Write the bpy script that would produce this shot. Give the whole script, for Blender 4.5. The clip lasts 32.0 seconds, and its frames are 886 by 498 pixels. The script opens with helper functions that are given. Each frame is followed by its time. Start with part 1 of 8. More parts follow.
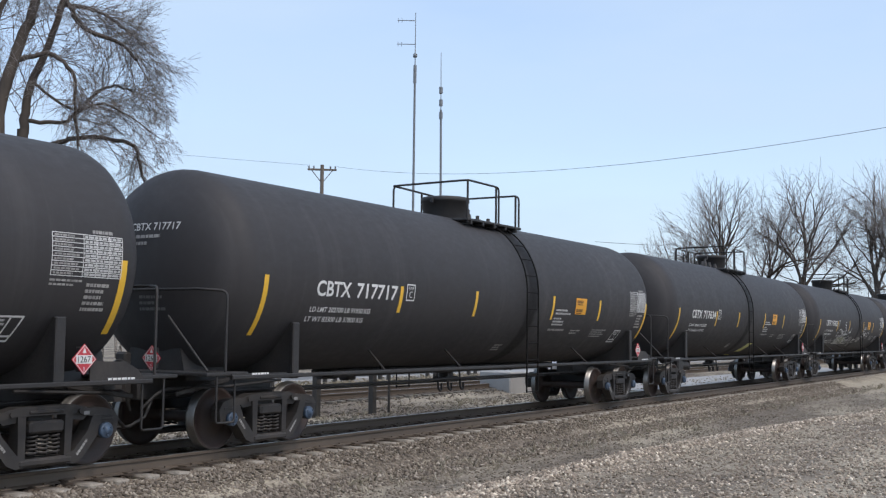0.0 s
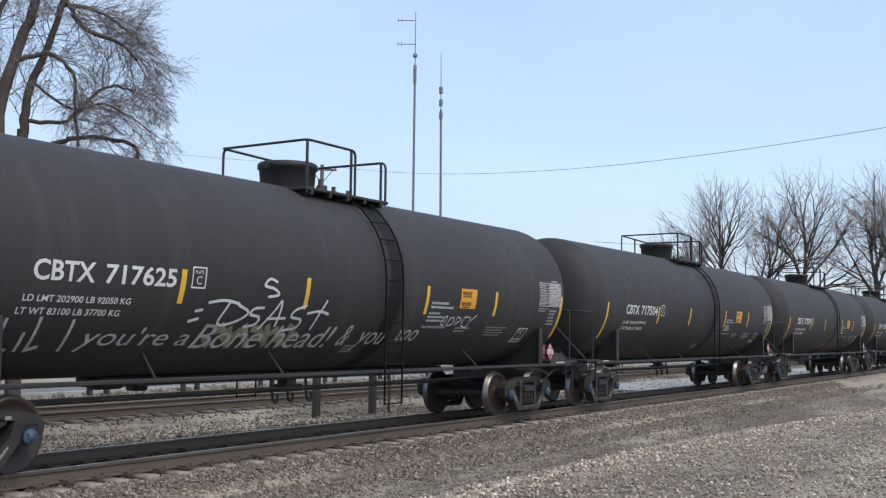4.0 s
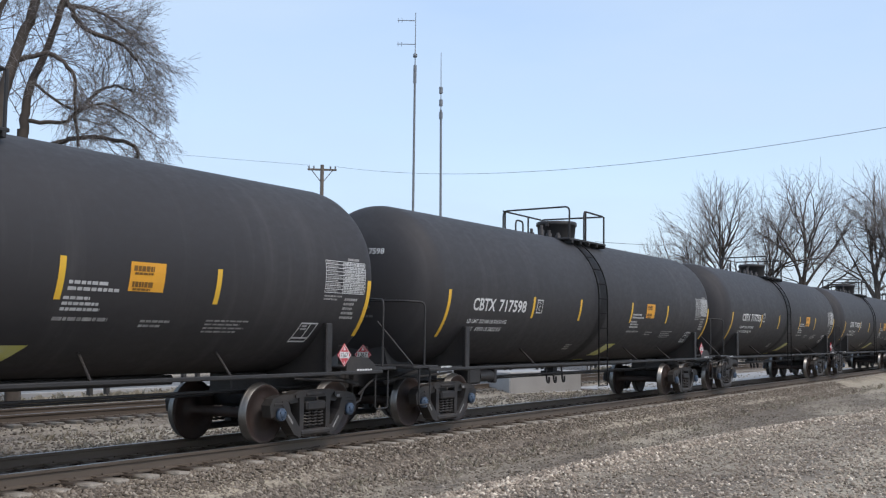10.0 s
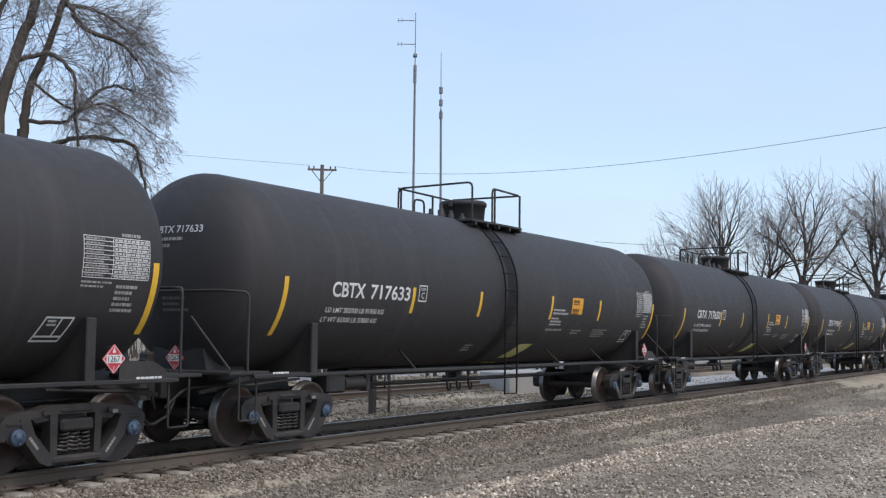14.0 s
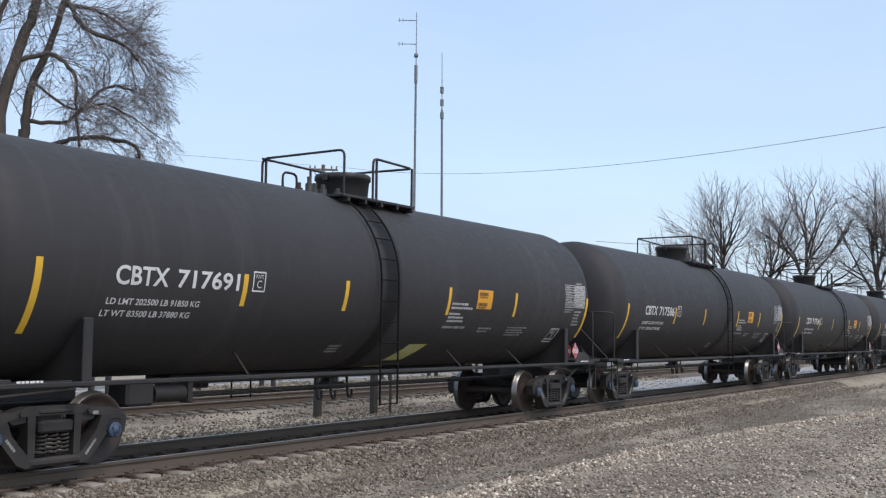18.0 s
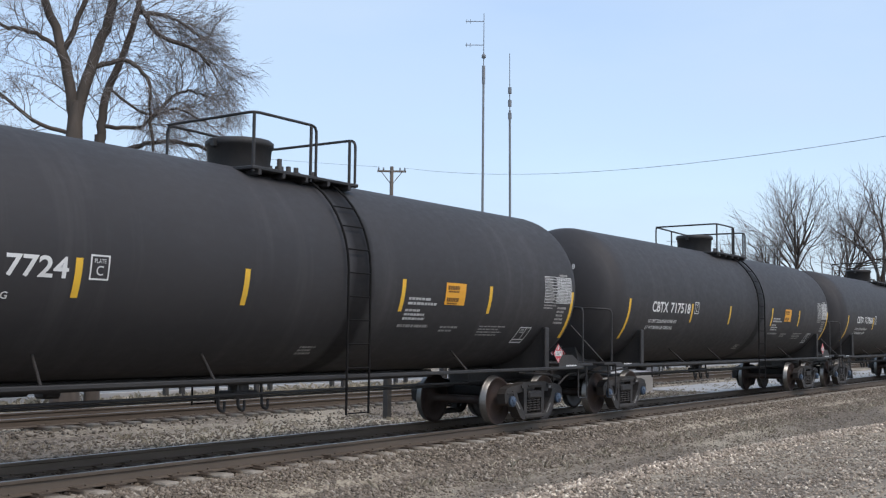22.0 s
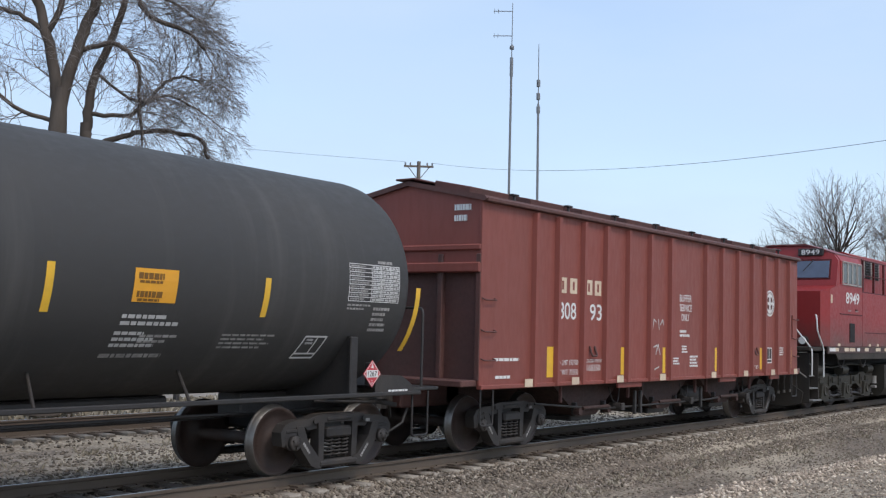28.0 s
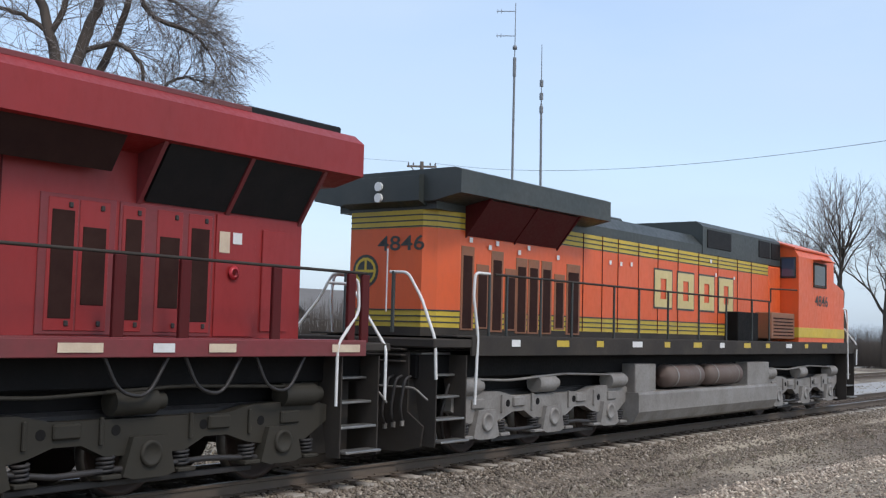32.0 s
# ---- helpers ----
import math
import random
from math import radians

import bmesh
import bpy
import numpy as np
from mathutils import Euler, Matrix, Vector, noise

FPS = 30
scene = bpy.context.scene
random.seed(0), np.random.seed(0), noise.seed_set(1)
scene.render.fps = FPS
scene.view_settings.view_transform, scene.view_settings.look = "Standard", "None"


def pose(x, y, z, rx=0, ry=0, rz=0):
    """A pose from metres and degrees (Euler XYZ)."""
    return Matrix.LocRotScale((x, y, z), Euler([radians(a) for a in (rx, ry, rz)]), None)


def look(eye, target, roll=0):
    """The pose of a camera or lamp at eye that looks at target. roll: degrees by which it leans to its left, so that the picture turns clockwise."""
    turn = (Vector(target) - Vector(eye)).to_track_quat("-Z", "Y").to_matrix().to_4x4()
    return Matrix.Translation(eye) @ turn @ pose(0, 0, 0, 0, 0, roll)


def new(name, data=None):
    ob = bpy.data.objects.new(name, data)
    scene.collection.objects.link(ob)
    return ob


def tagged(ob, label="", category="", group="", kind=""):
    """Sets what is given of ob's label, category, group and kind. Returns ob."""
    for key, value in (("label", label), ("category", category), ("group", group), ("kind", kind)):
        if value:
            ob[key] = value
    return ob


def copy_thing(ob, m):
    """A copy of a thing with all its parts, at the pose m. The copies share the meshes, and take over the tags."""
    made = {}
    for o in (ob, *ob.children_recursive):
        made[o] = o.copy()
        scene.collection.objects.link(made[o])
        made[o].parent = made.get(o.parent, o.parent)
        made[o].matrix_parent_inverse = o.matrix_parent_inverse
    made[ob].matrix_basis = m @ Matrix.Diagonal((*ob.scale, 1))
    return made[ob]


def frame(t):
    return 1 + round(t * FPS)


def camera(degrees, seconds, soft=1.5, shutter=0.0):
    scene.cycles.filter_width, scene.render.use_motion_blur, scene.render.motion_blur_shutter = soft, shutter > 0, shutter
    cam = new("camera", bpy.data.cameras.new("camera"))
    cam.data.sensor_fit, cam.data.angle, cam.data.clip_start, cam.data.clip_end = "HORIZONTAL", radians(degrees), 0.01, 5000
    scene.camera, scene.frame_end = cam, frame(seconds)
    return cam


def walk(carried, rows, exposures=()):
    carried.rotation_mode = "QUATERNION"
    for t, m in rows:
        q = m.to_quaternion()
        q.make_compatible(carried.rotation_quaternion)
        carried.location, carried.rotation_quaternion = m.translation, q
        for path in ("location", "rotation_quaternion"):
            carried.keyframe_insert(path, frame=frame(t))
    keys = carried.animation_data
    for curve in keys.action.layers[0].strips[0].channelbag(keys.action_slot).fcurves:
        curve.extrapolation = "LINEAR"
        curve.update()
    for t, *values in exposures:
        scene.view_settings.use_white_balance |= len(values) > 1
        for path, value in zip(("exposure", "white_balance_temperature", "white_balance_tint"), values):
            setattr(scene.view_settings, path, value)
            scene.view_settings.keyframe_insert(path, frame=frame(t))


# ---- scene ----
cam = camera(43.6, 32.0, soft=1.25)
CAMERA_ROWS = [
    (0, pose(0.00, -11.95, 1.705, 94.41, 0, -59.07) @ pose(0, 0, 0, 0, 0, 0.67)),
    (17.5, pose(0.00, -11.95, 1.705, 94.41, 0, -59.07) @ pose(0, 0, 0, 0, 0, 0.67)),
    (18, pose(0.00, -11.95, 1.705, 94.40, 0, -59.01) @ pose(0, 0, 0, 0, 0, 0.62)),
    (18.5, pose(0.00, -11.95, 1.705, 94.43, 0, -58.70) @ pose(0, 0, 0, 0, 0, 0.62)),
    (19, pose(0.00, -11.95, 1.705, 94.45, 0, -58.19) @ pose(0, 0, 0, 0, 0, 0.60)),
    (19.5, pose(0.00, -11.95, 1.705, 94.40, 0, -57.33) @ pose(0, 0, 0, 0, 0, 0.48)),
    (20, pose(0.00, -11.95, 1.705, 94.34, 0, -56.12) @ pose(0, 0, 0, 0, 0, 0.51)),
    (20.5, pose(0.00, -11.95, 1.705, 94.29, 0, -55.51) @ pose(0, 0, 0, 0, 0, 0.60)),
    (21, pose(0.00, -11.95, 1.705, 94.35, 0, -55.37) @ pose(0, 0, 0, 0, 0, 0.65)),
    (21.5, pose(0.00, -11.95, 1.705, 94.36, 0, -55.39) @ pose(0, 0, 0, 0, 0, 0.65)),
    (22, pose(0.00, -11.95, 1.705, 94.41, 0, -55.46) @ pose(0, 0, 0, 0, 0, 0.63)),
    (22.5, pose(0.00, -11.95, 1.705, 94.35, 0, -55.53) @ pose(0, 0, 0, 0, 0, 0.68)),
    (23, pose(0.00, -11.95, 1.705, 94.40, 0, -55.63) @ pose(0, 0, 0, 0, 0, 0.60)),
    (23.5, pose(0.000, -11.950, 1.705, 94.50, 0, -55.68) @ pose(0, 0, 0, 0, 0, 0.56)),
    (23.7, pose(0.000, -11.950, 1.705, 94.50, 0, -55.68) @ pose(0, 0, 0, 0, 0, 0.56)),
    (23.8, pose(0.432, -11.820, 1.760, 94.48, 0, -55.21) @ pose(0, 0, 0, 0, 0, 0.74)),
    (23.9, pose(1.646, -11.454, 1.916, 94.39, 0, -53.75) @ pose(0, 0, 0, 0, 0, 1.30)),
    (24, pose(2.044, -11.334, 1.966, 94.38, 0, -53.27) @ pose(0, 0, 0, 0, 0, 1.46)),
    (24.1, pose(2.147, -11.303, 1.980, 94.37, 0, -53.14) @ pose(0, 0, 0, 0, 0, 1.50)),
    (24.5, pose(2.147, -11.303, 1.980, 94.35, 0, -53.21) @ pose(0, 0, 0, 0, 0, 1.51)),
    (25, pose(2.147, -11.303, 1.980, 94.30, 0, -53.25) @ pose(0, 0, 0, 0, 0, 1.57)),
    (25.5, pose(2.147, -11.303, 1.980, 94.26, 0, -53.40) @ pose(0, 0, 0, 0, 0, 1.57)),
    (27.5, pose(2.147, -11.303, 1.980, 94.19, 0, -53.67) @ pose(0, 0, 0, 0, 0, 1.49)),
    (28, pose(2.147, -11.303, 1.980, 94.18, 0, -53.54) @ pose(0, 0, 0, 0, 0, 1.46)),
    (28.5, pose(2.147, -11.303, 1.980, 94.17, 0, -53.49) @ pose(0, 0, 0, 0, 0, 1.41)),
    (29, pose(2.147, -11.303, 1.980, 94.11, 0, -53.33) @ pose(0, 0, 0, 0, 0, 1.60)),
    (29.5, pose(2.147, -11.303, 1.980, 94.13, 0, -53.31) @ pose(0, 0, 0, 0, 0, 1.54)),
    (30, pose(2.147, -11.303, 1.980, 94.13, 0, -53.34) @ pose(0, 0, 0, 0, 0, 1.54)),
    (30.5, pose(2.147, -11.303, 1.980, 94.17, 0, -53.38) @ pose(0, 0, 0, 0, 0, 1.47)),
    (31, pose(2.147, -11.303, 1.980, 94.16, 0, -53.38) @ pose(0, 0, 0, 0, 0, 1.46)),
    (31.5, pose(2.147, -11.303, 1.980, 94.18, 0, -53.38) @ pose(0, 0, 0, 0, 0, 1.41)),
    (32, pose(2.147, -11.303, 1.980, 94.18, 0, -53.38) @ pose(0, 0, 0, 0, 0, 1.45)),
]
walk(cam, CAMERA_ROWS)

# ---- light ----
world = bpy.data.worlds.new("sky")
scene.world = world
world.use_nodes = True
wn = world.node_tree
sky = wn.nodes.new("ShaderNodeTexSky")
sky.sky_type = "NISHITA"
sky.sun_disc = False
SUN_ELEV, SUN_AZ = 54.0, 192.0
sky.sun_elevation, sky.sun_rotation = radians(SUN_ELEV), radians(SUN_AZ)
sky.air_density, sky.dust_density, sky.ozone_density, sky.altitude = 1.0, 2.2, 1.6, 100
# a thin high haze in uneven streaks over the whole sky, which evens out its brightness
haze_at = wn.nodes.new("ShaderNodeMapping")
haze_at.inputs["Scale"].default_value = (1.0, 1.6, 5.0)
wn.links.new(wn.nodes.new("ShaderNodeTexCoord").outputs["Generated"], haze_at.inputs[0])
haze = wn.nodes.new("ShaderNodeTexNoise")
haze.inputs["Scale"].default_value, haze.inputs["Detail"].default_value = 2.4, 5.0
wn.links.new(haze_at.outputs[0], haze.inputs["Vector"])
thin = wn.nodes.new("ShaderNodeMapRange")
thin.inputs["From Min"].default_value, thin.inputs["From Max"].default_value = 0.35, 0.70
thin.inputs["To Min"].default_value, thin.inputs["To Max"].default_value = 0.45, 0.85
wn.links.new(haze.outputs[0], thin.inputs["Value"])
veil = wn.nodes.new("ShaderNodeMix")
veil.data_type = "RGBA"
wn.links.new(thin.outputs[0], veil.inputs[0])
wn.links.new(sky.outputs[0], veil.inputs[6])
veil.inputs[7].default_value = (2.32, 3.06, 3.95, 1)
wn.links.new(veil.outputs[2], wn.nodes["Background"].inputs[0])
wn.nodes["Background"].inputs[1].default_value = 0.15
sun = new("sun", bpy.data.lights.new("sun", "SUN"))
sun.data.energy, sun.data.angle, sun.data.color = 0.95, radians(10), (1.0, 0.95, 0.88)
_a, _e = radians(SUN_AZ), radians(SUN_ELEV)
sun.matrix_world = look((30 * math.sin(_a), 30 * math.cos(_a), 30 * math.tan(_e)), (0, 0, 0))
scene.view_settings.exposure = 0.75
scene.view_settings.use_white_balance = True
scene.view_settings.white_balance_temperature, scene.view_settings.white_balance_tint = 6610, 13


# ---- materials ----
class Nodes:
    """Small helper to write node materials."""

    def __init__(self, name):
        self.m = bpy.data.materials.new(name)
        self.m.use_nodes = True
        self.t = self.m.node_tree
        self.b = self.t.nodes["Principled BSDF"]
        self.co = self.t.nodes.new("ShaderNodeTexCoord").outputs["Object"]

    def noise(self, scale, detail=4.0, rough=0.55, stretch=None, offset=(0, 0, 0)):
        n = self.t.nodes.new("ShaderNodeTexNoise")
        n.inputs["Scale"].default_value, n.inputs["Detail"].default_value, n.inputs["Roughness"].default_value = scale, detail, rough
        mp = self.t.nodes.new("ShaderNodeMapping")
        if stretch:
            mp.inputs["Scale"].default_value = stretch
        mp.inputs["Location"].default_value = offset
        self.t.links.new(self.co, mp.inputs[0])
        self.t.links.new(mp.outputs[0], n.inputs["Vector"])
        return n.outputs[0]

    def ramp(self, fac, stops):
        r = self.t.nodes.new("ShaderNodeValToRGB")
        while len(r.color_ramp.elements) < len(stops):
            r.color_ramp.elements.new(0.5)
        for e, (p, c) in zip(r.color_ramp.elements, stops):
            e.position = p
            e.color = (*c, 1) if len(c) == 3 else c
        self.t.links.new(fac, r.inputs[0])
        return r.outputs[0]

    def ramp_at(self, value, centre, half):
        """A soft band round one place along an axis."""
        d = self.t.nodes.new("ShaderNodeMath")
        d.operation = "SUBTRACT"
        self.t.links.new(value, d.inputs[0])
        d.inputs[1].default_value = centre
        a = self.t.nodes.new("ShaderNodeMath")
        a.operation = "ABSOLUTE"
        self.t.links.new(d.outputs[0], a.inputs[0])
        m = self.t.nodes.new("ShaderNodeMapRange")
        m.inputs["From Min"].default_value, m.inputs["From Max"].default_value = half, half * 0.55
        m.inputs["To Min"].default_value, m.inputs["To Max"].default_value = 0.0, 0.9
        self.t.links.new(a.outputs[0], m.inputs["Value"])
        return m.outputs[0]

    def mix(self, fac, a, b, kind="MIX"):
        x = self.t.nodes.new("ShaderNodeMix")
        x.data_type, x.blend_type = "RGBA", kind
        for sock, v in ((x.inputs[0], fac), (x.inputs[6], a), (x.inputs[7], b)):
            if isinstance(v, (int, float)):
                sock.default_value = v
            elif isinstance(v, tuple):
                sock.default_value = (*v, 1)
            else:
                self.t.links.new(v, sock)
        return x.outputs[2]

    def bump(self, h, strength, dist):
        b = self.t.nodes.new("ShaderNodeBump")
        b.inputs["Strength"].default_value, b.inputs["Distance"].default_value = strength, dist
        self.t.links.new(h, b.inputs["Height"])
        self.t.links.new(b.outputs[0], self.b.inputs["Normal"])

    def set(self, colour, rough=0.6, metal=0.0):
        for key, v in (("Base Color", colour), ("Roughness", rough), ("Metallic", metal)):
            if isinstance(v, tuple):
                self.b.inputs[key].default_value = (*v, 1)
            elif isinstance(v, (int, float)):
                self.b.inputs[key].default_value = v
            else:
                self.t.links.new(v, self.b.inputs[key])
        return self.m


def c3(r, g, b):
    """Linear colour from an 0..255 sRGB one."""
    return tuple(((v / 255) / 12.92 if v / 255 < 0.04045 else ((v / 255 + 0.055) / 1.055) ** 2.4) for v in (r, g, b))


def worn(name, base, dirt, amount=0.5, rough=0.55, metal=0.0, scale=1.4, grain=18.0, stretch=(1, 1, 1), bump=0.15, rvar=0.12):
    """A painted or raw surface with broad soiling, fine grain and uneven gloss."""
    n = Nodes(name)
    broad = n.noise(scale, 5, 0.6, stretch)
    fine = n.noise(grain, 6, 0.65, stretch, (3, 1, 7))
    col = n.mix(n.ramp(broad, [(0.35, (0, 0, 0)), (0.75, (amount, amount, amount))]), base, dirt)
    col = n.mix(n.ramp(fine, [(0.45, (0, 0, 0)), (0.8, (amount * 0.5,) * 3)]), col, dirt)
    r = n.ramp(fine, [(0.3, (rough - rvar,) * 3), (0.7, (rough + rvar,) * 3)])
    n.bump(fine, bump, 0.004)
    return n.set(col, r, metal)


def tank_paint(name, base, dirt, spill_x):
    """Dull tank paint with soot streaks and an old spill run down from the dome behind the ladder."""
    n = Nodes(name)
    broad = n.noise(0.5, 5, 0.6, (0.6, 1, 1))
    fine = n.noise(9.0, 6, 0.65, (0.6, 1, 1), (3, 1, 7))
    runs = n.noise(2.2, 4, 0.6, (1.6, 0.25, 0.12), (5, 2, 1))
    col = n.mix(n.ramp(broad, [(0.35, (0, 0, 0)), (0.75, (0.6,) * 3)]), base, dirt)
    col = n.mix(n.ramp(fine, [(0.45, (0, 0, 0)), (0.8, (0.3,) * 3)]), col, dirt)
    col = n.mix(n.ramp(runs, [(0.52, (0, 0, 0)), (0.75, (0.35,) * 3)]), col, tuple(c * 1.7 for c in dirt))
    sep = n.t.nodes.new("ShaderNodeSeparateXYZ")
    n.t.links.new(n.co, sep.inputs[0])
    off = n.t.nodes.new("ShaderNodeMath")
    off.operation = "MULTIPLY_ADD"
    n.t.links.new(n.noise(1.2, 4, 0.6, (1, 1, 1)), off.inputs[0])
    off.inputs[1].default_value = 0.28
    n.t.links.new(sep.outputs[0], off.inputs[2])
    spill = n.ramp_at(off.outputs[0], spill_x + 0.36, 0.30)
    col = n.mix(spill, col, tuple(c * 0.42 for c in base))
    n.bump(fine, 0.10, 0.004)
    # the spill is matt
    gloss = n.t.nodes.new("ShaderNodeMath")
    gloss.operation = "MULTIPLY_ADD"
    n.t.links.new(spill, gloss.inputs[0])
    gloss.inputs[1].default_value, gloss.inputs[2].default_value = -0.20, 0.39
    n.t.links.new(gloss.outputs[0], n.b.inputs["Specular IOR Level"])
    return n.set(col, n.ramp(fine, [(0.3, (0.58,) * 3), (0.7, (0.74,) * 3)]))


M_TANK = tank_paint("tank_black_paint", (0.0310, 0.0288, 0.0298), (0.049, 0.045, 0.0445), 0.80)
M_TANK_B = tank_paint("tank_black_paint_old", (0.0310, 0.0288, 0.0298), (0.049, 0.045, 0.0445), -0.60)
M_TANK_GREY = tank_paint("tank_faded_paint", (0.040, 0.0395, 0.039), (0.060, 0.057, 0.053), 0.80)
M_BLACK = worn("underframe_black", (0.020, 0.0190, 0.0190), (0.042, 0.036, 0.032), 0.7, 0.6, 0.0, 2.5, 25, bump=0.25)
M_LADDER = worn("sooty_ladder_steel", (0.011, 0.0105, 0.0105), (0.020, 0.018, 0.017), 0.6, 0.85, 0.0, 3.0, 30, bump=0.1)
M_LADDER.node_tree.nodes["Principled BSDF"].inputs["Specular IOR Level"].default_value = 0.1
M_TRUCK = worn("cast_steel_grey", (0.024, 0.0215, 0.0205), (0.052, 0.043, 0.036), 0.8, 0.65, 0.0, 3.0, 30, bump=0.35)
M_WHEEL = worn("wheel_rust", (0.027, 0.0185, 0.0155), (0.055, 0.031, 0.023), 0.8, 0.6, 0.0, 3.0, 40, bump=0.3)
M_TREAD = worn("polished_steel", (0.30, 0.30, 0.30), (0.14, 0.125, 0.11), 0.5, 0.38, 1.0, 2.0, 30, bump=0.05)
M_RIM = worn("worn_wheel_steel", (0.22, 0.215, 0.205), (0.09, 0.078, 0.068), 0.6, 0.40, 0.9, 2.0, 30, bump=0.1)
M_RAIL = worn("rail_rust", (0.083, 0.063, 0.047), (0.135, 0.103, 0.075), 0.7, 0.7, 0.0, 1.2, 40, (0.4, 2, 2), 0.3)
M_WHITE = worn("white_stencil", (0.72, 0.72, 0.70), (0.45, 0.44, 0.41), 0.5, 0.6, 0.0, 3.0, 30, bump=0.05)
M_CHALK = worn("faded_stencil", (0.40, 0.385, 0.36), (0.08, 0.08, 0.08), 0.8, 0.7, 0.0, 6.0, 60, bump=0.05)
M_SPRAY = worn("pale_spray_paint", (0.60, 0.585, 0.56), (0.24, 0.24, 0.23), 0.8, 0.7, 0.0, 5.0, 50, bump=0.05)
M_SPRAY2 = worn("white_spray_paint", (0.70, 0.72, 0.73), (0.35, 0.36, 0.37), 0.6, 0.6, 0.0, 5.0, 50, bump=0.05)
M_SPRAYY = worn("olive_spray_paint", (0.30, 0.31, 0.20), (0.12, 0.12, 0.09), 0.9, 0.7, 0.0, 5.0, 50, bump=0.05)
M_CYAN = worn("mint_spray_paint", (0.42, 0.62, 0.60), (0.16, 0.24, 0.24), 0.8, 0.6, 0.0, 5.0, 50, bump=0.05)
M_PALE = worn("greyed_white_stencil", (0.55, 0.545, 0.53), (0.22, 0.22, 0.215), 0.6, 0.65, 0.0, 5.0, 40, bump=0.05)
M_DIM = worn("sooted_stencil", (0.15, 0.15, 0.145), (0.06, 0.06, 0.06), 0.7, 0.7, 0.0, 6.0, 50, bump=0.05)
M_AMBER = worn("brown_panel_print", (0.16, 0.075, 0.012), (0.26, 0.12, 0.02), 0.6, 0.6, 0.0, 8.0, 60, bump=0.05)
M_YELLOW = worn("reflective_yellow", (0.80, 0.47, 0.035), (0.55, 0.34, 0.06), 0.5, 0.45, 0.0, 4.0, 40, bump=0.05)
M_ORANGE = worn("orange_panel", (0.78, 0.36, 0.025), (0.6, 0.3, 0.05), 0.4, 0.5, 0.0, 5.0, 40, bump=0.05)
M_LIME = worn("lime_patch", (0.52, 0.48, 0.05), (0.52, 0.52, 0.36), 0.9, 0.6, 0.0, 1.6, 12, bump=0.05)
M_PRED = worn("placard_red", (0.52, 0.035, 0.05), (0.42, 0.05, 0.06), 0.4, 0.45, 0.0, 8.0, 60, bump=0.05)
M_BLUE = worn("blue_bearing_cap", (0.055, 0.095, 0.155), (0.05, 0.055, 0.065), 0.8, 0.5, 0.0, 14.0, 60, bump=0.1)


def tie_material(name, ends):
    """Weathered timber, bleached at the ends, dark between the rails with oil and painted-in train shade."""
    n = Nodes(name)
    sep = n.t.nodes.new("ShaderNodeSeparateXYZ")
    n.t.links.new(n.co, sep.inputs[0])
    ab = n.t.nodes.new("ShaderNodeMath")
    ab.operation = "ABSOLUTE"
    n.t.links.new(sep.outputs[1], ab.inputs[0])
    mr = n.t.nodes.new("ShaderNodeMapRange")
    mr.inputs["From Min"].default_value, mr.inputs["From Max"].default_value = 1.0, 1.18
    n.t.links.new(ab.outputs[0], mr.inputs["Value"])
    grain = n.noise(26, 5, 0.7, (3, 0.4, 2))
    pale = n.ramp(grain, [(0.3, (0.23 * ends, 0.20 * ends, 0.165 * ends)), (0.7, (0.46 * ends, 0.41 * ends, 0.34 * ends))])
    # oil stain and the shade under the train share this dark tone
    oily_shade = n.ramp(grain, [(0.3, (0.038, 0.028, 0.021)), (0.7, (0.092, 0.068, 0.049))])
    n.bump(grain, 0.6, 0.006)
    return n.set(n.mix(mr.outputs[0], oily_shade, pale), 0.9)


M_TIE, M_TIE_OLD = tie_material("weathered_tie", 0.85), tie_material("old_siding_tie", 0.4)
M_GALV = worn("weathered_mast_steel", (0.16, 0.17, 0.18), (0.24, 0.25, 0.26), 0.5, 0.55, 0.0, 3.0, 20, bump=0.05)
M_WOODPOLE = worn("pole_timber", (0.13, 0.105, 0.085), (0.2, 0.17, 0.14), 0.6, 0.85, 0.0, 2.0, 20, (4, 4, 0.3), 0.4)
M_BARK = worn("tree_bark", (0.062, 0.050, 0.041), (0.125, 0.10, 0.08), 0.8, 0.9, 0.0, 1.6, 14, (2.5, 2.5, 0.5), 0.8)
M_TWIG = worn("twig_bark", (0.165, 0.145, 0.138), (0.235, 0.207, 0.192), 0.7, 0.9, 0.0, 2.0, 8, bump=0.2)
M_CONC = worn("pale_concrete", (0.36, 0.35, 0.335), (0.26, 0.25, 0.235), 0.6, 0.85, 0.0, 1.0, 20, bump=0.3)
M_POST = worn("dark_iron_post", (0.03, 0.029, 0.028), (0.07, 0.06, 0.05), 0.6, 0.7, 0.0, 3.0, 30, bump=0.2)
M_WIRE = worn("cable", (0.05, 0.05, 0.052), (0.08, 0.08, 0.08), 0.4, 0.6, 0.0, 1.0, 10, bump=0.0)
M_CHROME = worn("worn_steel", (0.35, 0.35, 0.34), (0.18, 0.16, 0.14), 0.5, 0.42, 0.8, 4.0, 40, bump=0.1)


